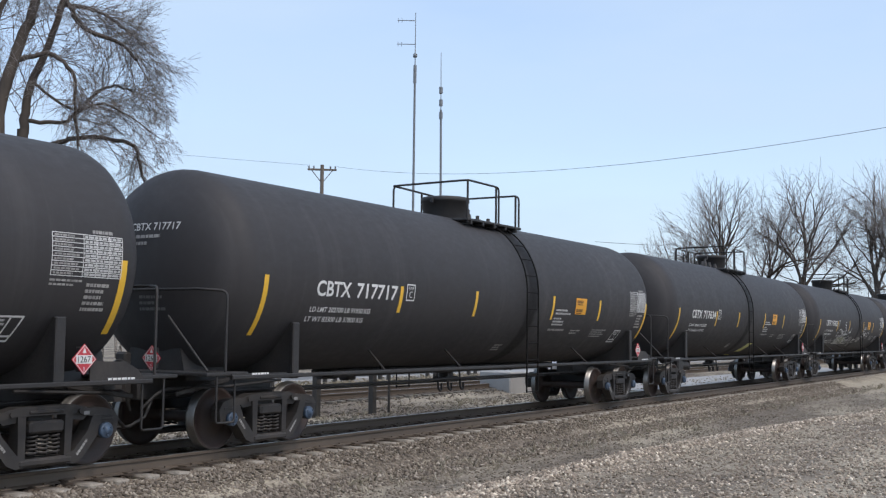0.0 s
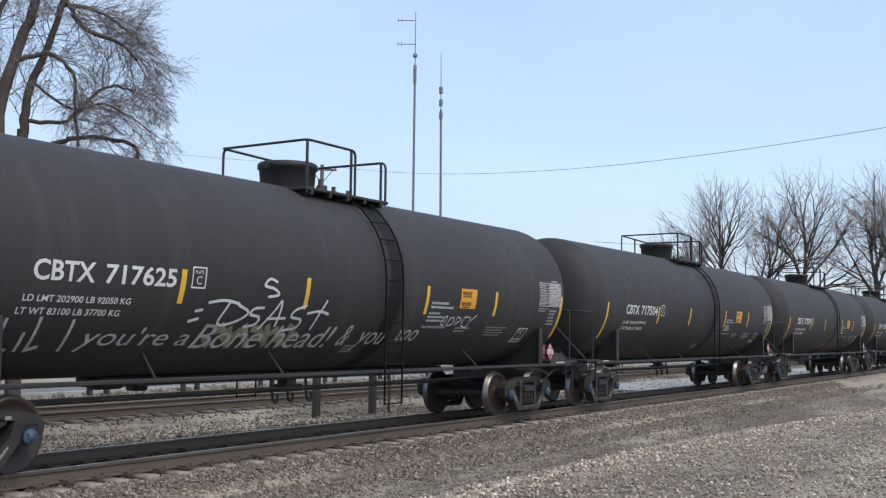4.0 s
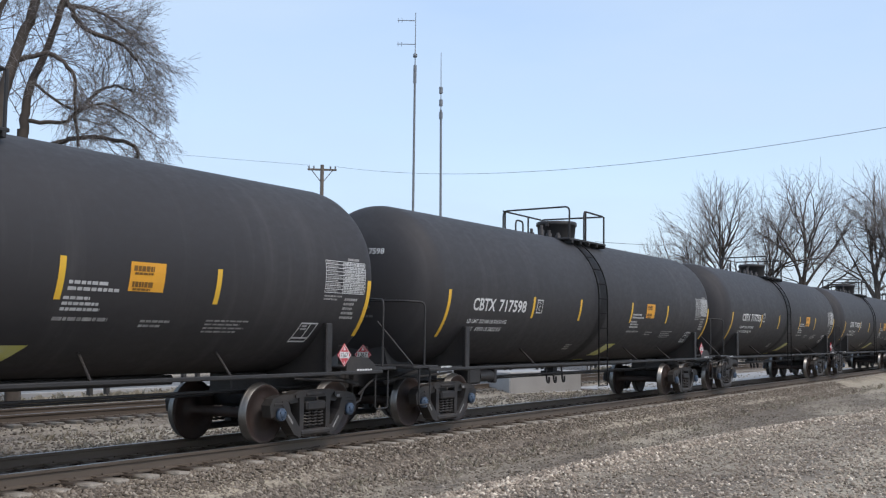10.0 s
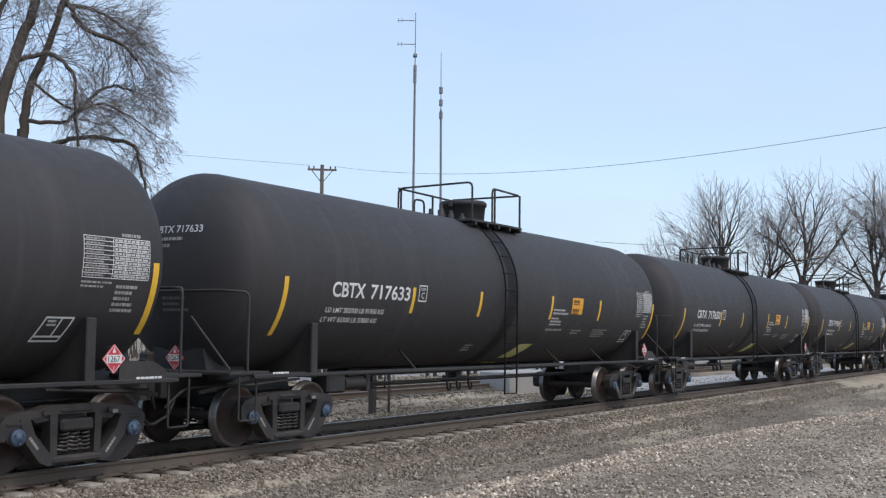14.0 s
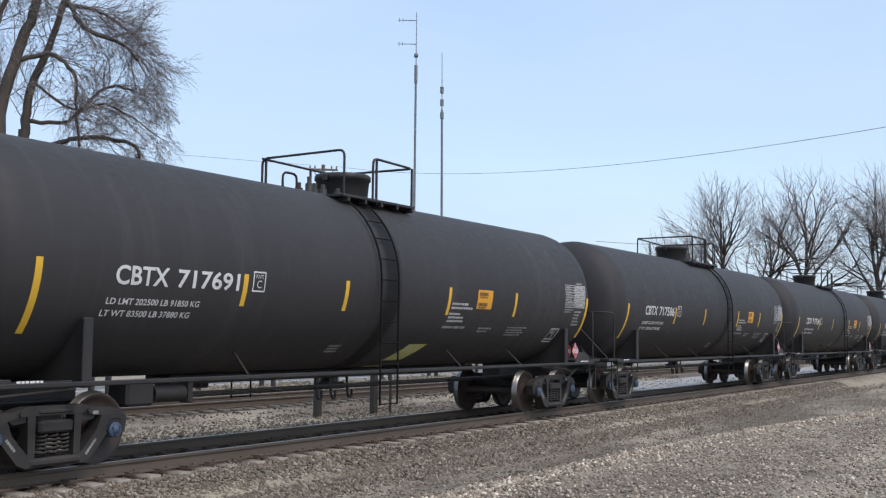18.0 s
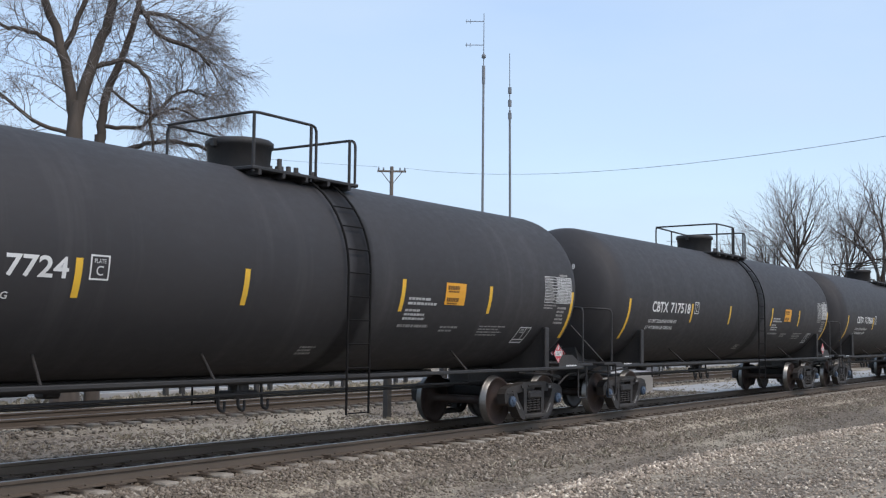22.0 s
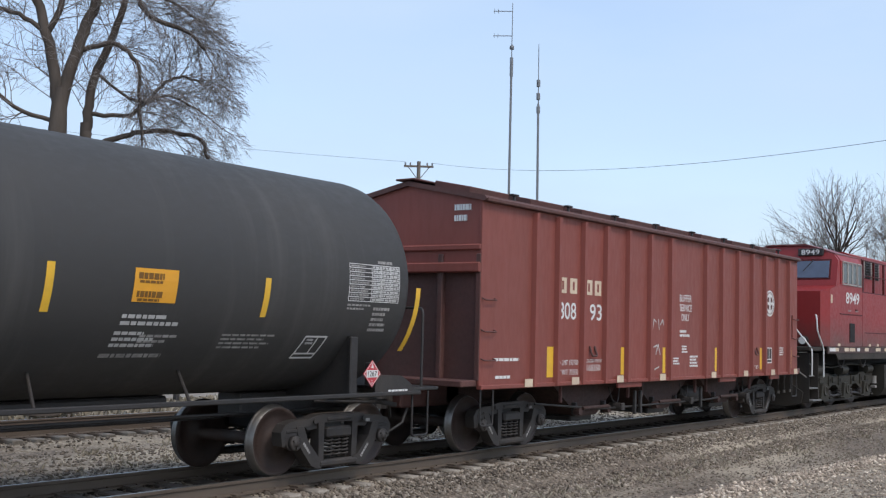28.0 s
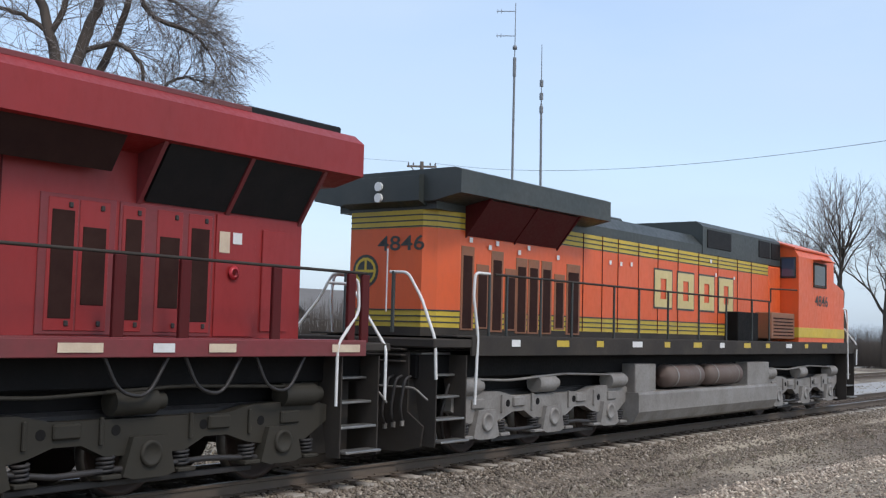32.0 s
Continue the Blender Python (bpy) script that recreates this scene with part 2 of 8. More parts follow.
def ground_material():
    """Crushed stone near the rails, trodden grey-brown gravel and dry grass away from them."""
    n = Nodes("gravel_ground")
    stone = n.t.nodes.new("ShaderNodeTexVoronoi")
    stone.inputs["Scale"].default_value = 17
    n.t.links.new(n.co, stone.inputs["Vector"])
    pick = n.ramp(stone.outputs["Color"], [(0.1, (0.142, 0.115, 0.086)), (0.45, (0.262, 0.216, 0.165)), (0.8, (0.362, 0.303, 0.236)), (1.0, (0.51, 0.445, 0.36))])
    # darkens the gaps between stones, their crevice shade put into the colour
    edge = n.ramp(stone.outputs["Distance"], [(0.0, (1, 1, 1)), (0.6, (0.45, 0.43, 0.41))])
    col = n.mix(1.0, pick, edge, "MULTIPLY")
    broad = n.noise(0.22, 5, 0.6, (0.5, 1.3, 1))
    straw = n.noise(14, 5, 0.7, (0.7, 1.5, 1))
    dry = n.ramp(straw, [(0.3, (0.29, 0.245, 0.18)), (0.7, (0.56, 0.49, 0.37))])
    col = n.mix(n.ramp(broad, [(0.46, (0, 0, 0)), (0.60, (0.75, 0.75, 0.75))]), col, dry)
    dirt = n.noise(0.5, 4, 0.6, (0.35, 1.5, 1), (9, 4, 0))
    col = n.mix(n.ramp(dirt, [(0.55, (0, 0, 0)), (0.72, (0.55, 0.55, 0.55))]), col, (0.15, 0.12, 0.095))
    n.bump(stone.outputs["Distance"], 0.9, 0.03)
    return n.set(col, 0.95)


def stone_material(name, k, tint=(1.06, 0.97, 0.86)):
    n = Nodes(name)
    g = n.t.nodes.new("ShaderNodeNewGeometry")
    per = n.ramp(g.outputs["Random Per Island"], [(0.0, (0.065, 0.055, 0.046)), (0.35, (0.133, 0.116, 0.099)), (0.7, (0.194, 0.172, 0.148)), (0.92, (0.275, 0.254, 0.224)), (1.0, (0.413, 0.396, 0.361))])
    per = n.mix(1.0, per, tuple(k * c for c in tint), "MULTIPLY")
    col = n.mix(n.ramp(n.noise(30, 4), [(0.4, (0, 0, 0)), (0.7, (0.4,) * 3)]), per, (0.2, 0.17, 0.14))
    patch = n.noise(0.45, 4, 0.6, (0.5, 1.2, 1))
    col = n.mix(n.ramp(patch, [(0.5, (0, 0, 0)), (0.72, (0.6, 0.6, 0.6))]), col, (0.19, 0.155, 0.12))
    n.bump(n.noise(60, 4), 0.4, 0.01)
    return n.set(col, 0.92)


def grass_material():
    n = Nodes("dry_grass")
    g = n.t.nodes.new("ShaderNodeNewGeometry")
    per = n.ramp(g.outputs["Random Per Island"], [(0.0, (0.17, 0.145, 0.10)), (0.6, (0.31, 0.27, 0.20)), (1.0, (0.46, 0.41, 0.32))])
    return n.set(per, 0.9)


M_GROUND, M_STONE, M_GRASS = ground_material(), stone_material("crushed_stone", 1.08), grass_material()
# the oil-stained stone also carries the shade beneath the train in its colour
M_STONE_OILY_SHADE, M_STONE_PALE = stone_material("oil_stained_shaded_stone", 0.32, (1.2, 0.95, 0.74)), stone_material("pale_limestone_gravel", 2.0)
M_STONE_DULL = stone_material("dusty_dark_stone", 0.66)
M_STONE_TAN = stone_material("tan_limestone_gravel", 2.3)


# ---- mesh tools ----
class Mesh:
    """Collects corners and faces of one part."""

    def __init__(self):
        self.v, self.f, self.s = [], [], []

    def add(self, verts, faces, smooth=False):
        n = len(self.v)
        self.v += [tuple(p) for p in verts]
        self.f += [tuple(i + n for i in q) for q in faces]
        self.s += [smooth] * len(faces)
        return self

    def box(self, c, size, b=0.0, m=None):
        """A box with chamfered edges of width b, turned by m about its centre."""
        h = [s / 2 for s in size]
        b = min(b, min(h) * 0.6)
        if b <= 0:
            vs = [Vector((x * h[0], y * h[1], z * h[2])) for x in (-1, 1) for y in (-1, 1) for z in (-1, 1)]
            fs = [(0, 1, 3, 2), (4, 6, 7, 5), (0, 4, 5, 1), (2, 3, 7, 6), (0, 2, 6, 4), (1, 5, 7, 3)]
        else:
            vs, ix = [], {}
            for x in (-1, 1):
                for y in (-1, 1):
                    for z in (-1, 1):
                        for a in range(3):
                            ix[(x, y, z, a)] = len(vs)
                            p = [x * (h[0] - b), y * (h[1] - b), z * (h[2] - b)]
                            p[a] = (x, y, z)[a] * h[a]
                            vs.append(Vector(p))
            fs = []
            q = ((-1, -1), (-1, 1), (1, 1), (1, -1))
            for s in (-1, 1):
                fs.append(tuple(ix[(s, y, z, 0)] for y, z in q))
                fs.append(tuple(ix[(x, s, z, 1)] for x, z in q))
                fs.append(tuple(ix[(x, y, s, 2)] for x, y in q))
            for s, t in q:
                fs.append((ix[(-1, s, t, 1)], ix[(1, s, t, 1)], ix[(1, s, t, 2)], ix[(-1, s, t, 2)]))
                fs.append((ix[(s, -1, t, 0)], ix[(s, 1, t, 0)], ix[(s, 1, t, 2)], ix[(s, -1, t, 2)]))
                fs.append((ix[(s, t, -1, 0)], ix[(s, t, 1, 0)], ix[(s, t, 1, 1)], ix[(s, t, -1, 1)]))
            for x in (-1, 1):
                for y in (-1, 1):
                    for z in (-1, 1):
                        fs.append(tuple(ix[(x, y, z, a)] for a in range(3)))
        c = Vector(c)
        if m is not None:
            vs = [m @ v for v in vs]
        return self.add([v + c for v in vs], fs)

    def cyl(self, p, q, r, seg=12, r2=None, smooth=True, caps=True):
        p, q = Vector(p), Vector(q)
        d = (q - p).normalized()
        u = d.orthogonal().normalized()
        w = d.cross(u)
        r2 = r if r2 is None else r2
        vs = []
        for i in range(seg):
            a = 2 * math.pi * i / seg
            e = u * math.cos(a) + w * math.sin(a)
            vs += [p + e * r, q + e * r2]
        self.add(vs, [(2 * i, 2 * ((i + 1) % seg), 2 * ((i + 1) % seg) + 1, 2 * i + 1) for i in range(seg)], smooth)
        if caps:
            self.add(vs[0::2], [tuple(range(seg))[::-1]])
            self.add(vs[1::2], [tuple(range(seg))])
        return self

    def tube(self, pts, r, seg=8):
        """A bent round bar through pts."""
        pts = [Vector(p) for p in pts]
        rings = []
        u = None
        for i, p in enumerate(pts):
            d = (pts[min(i + 1, len(pts) - 1)] - pts[max(i - 1, 0)]).normalized()
            u = d.orthogonal().normalized() if u is None else (u - d * u.dot(d)).normalized()
            w = d.cross(u)
            rings.append([p + (u * math.cos(2 * math.pi * k / seg) + w * math.sin(2 * math.pi * k / seg)) * r for k in range(seg)])
        vs = [v for ring in rings for v in ring]
        fs = [(i * seg + k, i * seg + (k + 1) % seg, (i + 1) * seg + (k + 1) % seg, (i + 1) * seg + k) for i in range(len(pts) - 1) for k in range(seg)]
        self.add(vs, fs, True)
        self.add(rings[0], [tuple(range(seg))[::-1]])
        return self.add(rings[-1], [tuple(range(seg))])

    def lathe(self, prof, o=(0, 0, 0), axis="x", seg=48, smooth=True):
        """Turns (along, radius) pairs about an axis through o."""
        o = Vector(o)
        vs = []
        for a, r in prof:
            for k in range(seg):
                t = 2 * math.pi * k / seg
                p = (a, r * math.cos(t), r * math.sin(t))
                p = {"x": p, "y": (p[1], p[0], p[2]), "z": (p[1], p[2], p[0])}[axis]
                vs.append(o + Vector(p))
        n = len(prof)
        fs = [(i * seg + k, i * seg + (k + 1) % seg, (i + 1) * seg + (k + 1) % seg, (i + 1) * seg + k) for i in range(n - 1) for k in range(seg)]
        return self.add(vs, fs, smooth)

    def prism(self, poly, y0, y1, plane="xz"):
        """A flat outline pushed from y0 to y1 across its plane."""
        put = {"xz": lambda a, b, c: (a, c, b), "xy": lambda a, b, c: (a, b, c), "yz": lambda a, b, c: (c, a, b)}[plane]
        n = len(poly)
        vs = [put(a, b, y0) for a, b in poly] + [put(a, b, y1) for a, b in poly]
        return self.add(vs, [tuple(range(n))[::-1], tuple(range(n, 2 * n))] + [(i, (i + 1) % n, n + (i + 1) % n, n + i) for i in range(n)])

    def mesh(self, name, *mats):
        me = bpy.data.meshes.new(name)
        me.from_pydata(self.v, [], self.f)
        me.polygons.foreach_set("use_smooth", self.s)
        bm = bmesh.new()
        bm.from_mesh(me)
        bmesh.ops.recalc_face_normals(bm, faces=bm.faces)
        bm.to_mesh(me)
        bm.free()
        for m in mats:
            me.materials.append(m)
        return me


def part(name, mesh, mat, parent, label="", at=None):
    """One mesh object under a thing or a part."""
    me = mesh.mesh(name, mat) if isinstance(mesh, Mesh) else mesh
    if not isinstance(mesh, Mesh) and mat is not None and not me.materials:
        me.materials.append(mat)
    ob = new(name, me)
    ob.parent = parent
    if at is not None:
        ob.matrix_basis = at
    if label:
        ob["label"] = label
    if name in ("stencil_block", "paint_scuff", "table_lettering", "panel_lettering", "data_table", "test_box", "weight_stencil"):
        ob["kind"] = "stuff"
    return ob


def again(ob, parent, at):
    """The same part once more, on the same mesh, with its own parts."""
    o = copy_thing(ob, at)
    o.parent = parent
    return o


def thing(name, label, category, group="", kind=""):
    return tagged(new(name), label, category, group, kind)


# ---- lettering ----
_letters = {}


def letters(text, height, width=None, bold=0.0):
    """A flat mesh of built-in letters in the xz plane, its lower left corner at the origin, facing -y."""
    key = (text, height, width, bold)
    if key in _letters:
        return _letters[key]
    cu = bpy.data.curves.new("letters", "FONT")
    cu.body, cu.size, cu.fill_mode, cu.resolution_u, cu.offset = text, 1.0, "FRONT", 3, bold
    ob = bpy.data.objects.new("letters", cu)
    scene.collection.objects.link(ob)
    bpy.context.view_layer.update()
    me = bpy.data.meshes.new_from_object(ob.evaluated_get(bpy.context.evaluated_depsgraph_get()))
    bpy.data.objects.remove(ob)
    bpy.data.curves.remove(cu)
    vs = np.array([v.co[:] for v in me.vertices])
    fs = [tuple(p.vertices) for p in me.polygons]
    bpy.data.meshes.remove(me)
    lo, hi = vs.min(0), vs.max(0)
    sz = height / (hi[1] - lo[1])
    sx = sz if width is None else width / (hi[0] - lo[0])
    pts = [((x - lo[0]) * sx, 0.0, (y - lo[1]) * sz) for x, y, _ in vs]
    _letters[key] = (pts, fs)
    return pts, fs


def bars(lines, width, height, fill=0.62, seed=1, breaks=True):
    """Rows of plain bars for writing too small to read."""
    rnd = random.Random(seed)
    m = ([], [])
    step = height / lines
    for i in range(lines):
        z = height - step * (i + 1) + step * (1 - fill) / 2
        x, end = 0.0, width * (rnd.uniform(0.6, 1.0) if breaks else 1.0)
        while x < end:
            w = min(rnd.uniform(0.06, 0.17) * width, end - x)
            n = len(m[0])
            m[0].extend([(x, 0, z), (x + w, 0, z), (x + w, 0, z + step * fill), (x, 0, z + step * fill)])
            m[1].append((n, n + 1, n + 2, n + 3))
            x += w + width * 0.022
    return m


def curvy(lines, n=5):
    """Rounds runs of (x, z) points into the swing of a hand."""
    out = []
    for run in lines:
        q = [run[0]] + list(run) + [run[-1]]
        c = []
        for i in range(1, len(q) - 2):
            for k in range(n):
                t = k / n
                c.append(tuple(0.5 * (2 * q[i][j] + (q[i + 1][j] - q[i - 1][j]) * t + (2 * q[i - 1][j] - 5 * q[i][j] + 4 * q[i + 1][j] - q[i + 2][j]) * t * t + (3 * q[i][j] - q[i - 1][j] - 3 * q[i + 1][j] + q[i + 2][j]) * t ** 3) for j in (0, 1)))
        out.append(c + [tuple(run[-1])])
    return out


def strokes(lines, w):
    """Flat brush strokes along runs of (x, z) points."""
    vs, fs = [], []
    for run in lines:
        for i in range(len(run) - 1):
            a, b = Vector((run[i][0], 0, run[i][1])), Vector((run[i + 1][0], 0, run[i + 1][1]))
            d = (b - a).normalized()
            nn = Vector((-d.z, 0, d.x)) * w / 2
            a, b = a - d * w * 0.3, b + d * w * 0.3
            n = len(vs)
            nn.y = 0.0
            a.y = b.y = -0.0001 * (n // 4)
            vs += [tuple(a - nn), tuple(b - nn), tuple(b + nn), tuple(a + nn)]
            fs.append((n, n + 1, n + 2, n + 3))
    return vs, fs


R_TANK, Z_TANK = 1.54, 2.61


def wrapped(pts, fs, x, z, lift=0.006, slant=0.0, far=False):
    """Lays flat lettering on the tank's curved side, cut into narrow bands so that it follows the curve."""
    bm = bmesh.new()
    vs = [bm.verts.new((p[0] + slant * p[2], 0, p[2])) for p in pts]
    for q in fs:
        try:
            bm.faces.new([vs[i] for i in q])
        except ValueError:
            pass
    zs = [p[2] for p in pts]
    lo, hi = min(zs), max(zs)
    k = int((hi - lo) / 0.14)
    for i in range(1, k + 1):
        bmesh.ops.bisect_plane(bm, geom=bm.verts[:] + bm.edges[:] + bm.faces[:], plane_co=(0, 0, lo + (hi - lo) * i / (k + 1)), plane_no=(0, 0, 1))
    r = R_TANK + lift
    for v in bm.verts:
        zz = max(-r, min(r, z + v.co.z - Z_TANK))
        y = -math.sqrt(max(r * r - zz * zz, 0))
        v.co = (x + v.co.x, y, z + v.co.z)
        if far:
            v.co = (-v.co.x, -v.co.y, v.co.z)
    me = bpy.data.meshes.new("lettering")
    bmesh.ops.recalc_face_normals(bm, faces=bm.faces)
    bm.to_mesh(me)
    bm.free()
    return me


def flat(pts, fs, x, y, z):
    """Lays flat lettering on a plane that faces -y."""
    me = bpy.data.meshes.new("lettering")
    me.from_pydata([(x + p[0], y + min(0.0, p[1]), z + p[2]) for p in pts], [], fs)
    return me


def quad(w, h, slant=0.0):
    return [(0, 0, 0), (w, 0, 0), (w + slant, 0, h), (slant, 0, h)], [(0, 1, 2, 3)]


# ---- ground and track ----
def smooth(a, b, t):
    t = min(1, max(0, (t - a) / (b - a)))
    return t * t * (3 - 2 * t)


def ridge_y(x):
    """The low berm between the ballast foot and the trodden path."""
    return -4.5 - 0.0042 * np.maximum(x - 14, 0) ** 2.05


def ground_z(x, y):
    """Height of the ground: two ballast beds, a shallow dip beside the near one, level land beyond."""
    z = -0.42 + 0.30 * smooth(-4.0, -13.0, y) if y < 0 else -0.42
    z -= 0.06 * math.exp(-((y + 3.4) / 0.8) ** 2)
    near = 1 - smooth(1.35, 2.7, abs(y))
    side = 1 - smooth(1.4, 2.3, abs(y - 8.3))
    z = max(z, -0.215 * near - 0.58 * (1 - near))
    z = max(z, -0.30 * side - 0.6 * (1 - side))
    z += 0.07 * math.exp(-((y - float(ridge_y(x)) + 0.15) / 0.35) ** 2) * smooth(10, 18, x) * (1 - smooth(40, 55, x))
    amp = 0.03 if abs(y) < 30 else 0.0
    return z + amp * noise.noise((x * 0.7, y * 0.9, 0)) + amp * 0.5 * noise.noise((x * 2.7, y * 2.9, 5))


def build_ground():
    xs = [-2500, -700, -200, -80, -40, -20, -10] + [-5 + 0.5 * i for i in range(131)] + [63, 67, 72, 80, 90, 105, 125, 150, 190, 260, 400, 700, 1400, 2800]
    ys = [-2500, -600, -150, -50, -28, -20, -16] + [-13 + 0.35 * i for i in range(75)] + [14, 16, 19, 23, 28, 36, 48, 65, 90, 130, 200, 350, 700, 1400, 2800]
    m = Mesh()
    vs = [(x, y, ground_z(x, y)) for y in ys for x in xs]
    n = len(xs)
    fs = [(j * n + i, j * n + i + 1, (j + 1) * n + i + 1, (j + 1) * n + i) for j in range(len(ys) - 1) for i in range(n - 1)]
    m.add(vs, fs, True)
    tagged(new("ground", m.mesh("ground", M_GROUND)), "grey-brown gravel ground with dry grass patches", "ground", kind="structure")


def scatter_stones(name, label, count, area, size, seed, mat=None):
    """Loose crushed stone lying on the ground as one heap."""
    rs = np.random.RandomState(seed)
    base = np.array([(1, 0, 0), (-1, 0, 0), (0, 1, 0), (0, -1, 0), (0, 0, 1), (0, 0, -1)], float)
    tri = np.array([(0, 2, 4), (2, 1, 4), (1, 3, 4), (3, 0, 4), (2, 0, 5), (1, 2, 5), (3, 1, 5), (0, 3, 5)])
    xs, ys = area(rs, count)
    zs = np.array([ground_z(x, y) for x, y in zip(xs, ys)])
    s = size[0] + (size[1] - size[0]) * rs.rand(count) ** 1.7
    p = base[None] * (0.6 + 0.6 * rs.rand(count, 6, 1)) + rs.normal(0, 0.22, (count, 6, 3))
    p *= s[:, None, None]
    p[:, :, 2] *= 0.75
    a = rs.rand(count) * 6.283
    ca, sa = np.cos(a)[:, None], np.sin(a)[:, None]
    q = p.copy()
    q[:, :, 0], q[:, :, 1] = p[:, :, 0] * ca - p[:, :, 1] * sa, p[:, :, 0] * sa + p[:, :, 1] * ca
    q += np.stack([xs, ys, zs + s * 0.2], 1)[:, None, :]
    v = q.reshape(-1, 3)
    t = (tri[None] + (np.arange(count) * 6)[:, None, None]).reshape(-1, 3)
    me = bpy.data.meshes.new(name)
    me.vertices.add(len(v))
    me.vertices.foreach_set("co", v.ravel())
    me.loops.add(t.size)
    me.loops.foreach_set("vertex_index", t.ravel())
    me.polygons.add(len(t))
    me.polygons.foreach_set("loop_start", np.arange(0, t.size, 3))
    me.polygons.foreach_set("loop_total", np.full(len(t), 3))
    me.update()
    me.validate()
    me.materials.append(mat or M_STONE)
    tagged(new(name, me), label, "gravel", kind="stuff")


def grass_tufts(name, label, count, area, seed, tall=0.22):
    rs = np.random.RandomState(seed)
    m = Mesh()
    xs, ys = area(rs, count)
    for x, y in zip(xs, ys):
        z = ground_z(x, y) - 0.01
        for _ in range(rs.randint(5, 9)):
            a, h, w = rs.rand() * 6.283, tall * (0.35 + rs.rand() * 0.8), 0.006 + 0.006 * rs.rand()
            dx, dy = math.cos(a), math.sin(a)
            lean = h * (0.2 + 0.8 * rs.rand())
            bx, by = x + rs.normal(0, 0.05), y + rs.normal(0, 0.05)
            m.add([(bx - dy * w, by + dx * w, z), (bx + dy * w, by - dx * w, z), (bx + dx * lean * 0.5, by + dy * lean * 0.5, z + h * 0.7), (bx + dx * lean, by + dy * lean, z + h * 0.8)],
                  [(0, 1, 2), (0, 2, 3)])
    me = bpy.data.meshes.new(name)
    me.from_pydata(m.v, [], m.f)
    me.materials.append(M_GRASS)
    tagged(new(name, me), label, "grass", kind="stuff")


def rail_profile():
    return [(-0.075, -0.18), (0.075, -0.18), (0.075, -0.168), (0.014, -0.15), (0.010, -0.05), (0.034, -0.038), (0.037, -0.008), (0.028, 0.0), (-0.028, 0.0), (-0.037, -0.008), (-0.034, -0.038), (-0.010, -0.05), (-0.014, -0.15), (-0.075, -0.168)]


def build_track(y, name, label, x0, x1, ties_from, ties_to, dz=0.0, tie_mat=None):
    tr = thing(name, label, "railway track", kind="structure")
    tr.location = (0, y, dz)
    for s in (-0.755, 0.755):
        rail = Mesh()
        prof = rail_profile()
        rail.prism([(s + a, b) for a, b in prof], x0, x1, "yz")
        ob = part("rail", rail, M_RAIL, tr)
        top = Mesh().box(((x0 + x1) / 2, s, 0.0012), (x1 - x0, 0.05, 0.0024))
        part("railhead", top, M_TREAD, ob, "polished steel running surface")
    tie = Mesh().box((0, 0, 0), (0.23, 2.62, 0.18), 0.02).mesh("tie", tie_mat or M_TIE)
    plate = Mesh()
    for s in (-0.755, 0.755):
        plate.box((0, s, 0.1), (0.19, 0.34, 0.02), 0.004)
        for q in (-0.11, 0.11):
            plate.box((0.06, s + q, 0.115), (0.02, 0.03, 0.04), 0.004)
    plate = plate.mesh("tie_plate", M_RAIL)
    rnd = random.Random(5)
    x = ties_from
    while x < ties_to:
        t = part("tie", tie, None, tr, at=pose(x + rnd.uniform(-0.03, 0.03), rnd.uniform(-0.05, 0.05), -0.258 + rnd.uniform(-0.008, 0.010), 0, 0, rnd.uniform(-1.5, 1.5)))
        part("tie_plate", plate, None, t)
        x += 0.51
    return tr


build_ground()


# ---- running gear ----
def wheelset_mesh(half, bright):
    """Axle and two wheels turned in one piece; what lies beyond the radius 'bright' is worn to bare steel."""
    prof = [(y, r) for r, y in half]
    prof = [(half[0][1], 0.0)] + prof + [(-y, r) for y, r in prof[::-1]] + [(-half[0][1], 0.0)]
    ws = Mesh().lathe(prof, (0, 0, 0), "y", 40)
    me = ws.mesh("wheelset", M_WHEEL, M_RIM)
    for pl in me.polygons:
        if min(math.hypot(me.vertices[i].co.x, me.vertices[i].co.z) for i in pl.vertices) >= bright:
            pl.material_index = 1
    return me


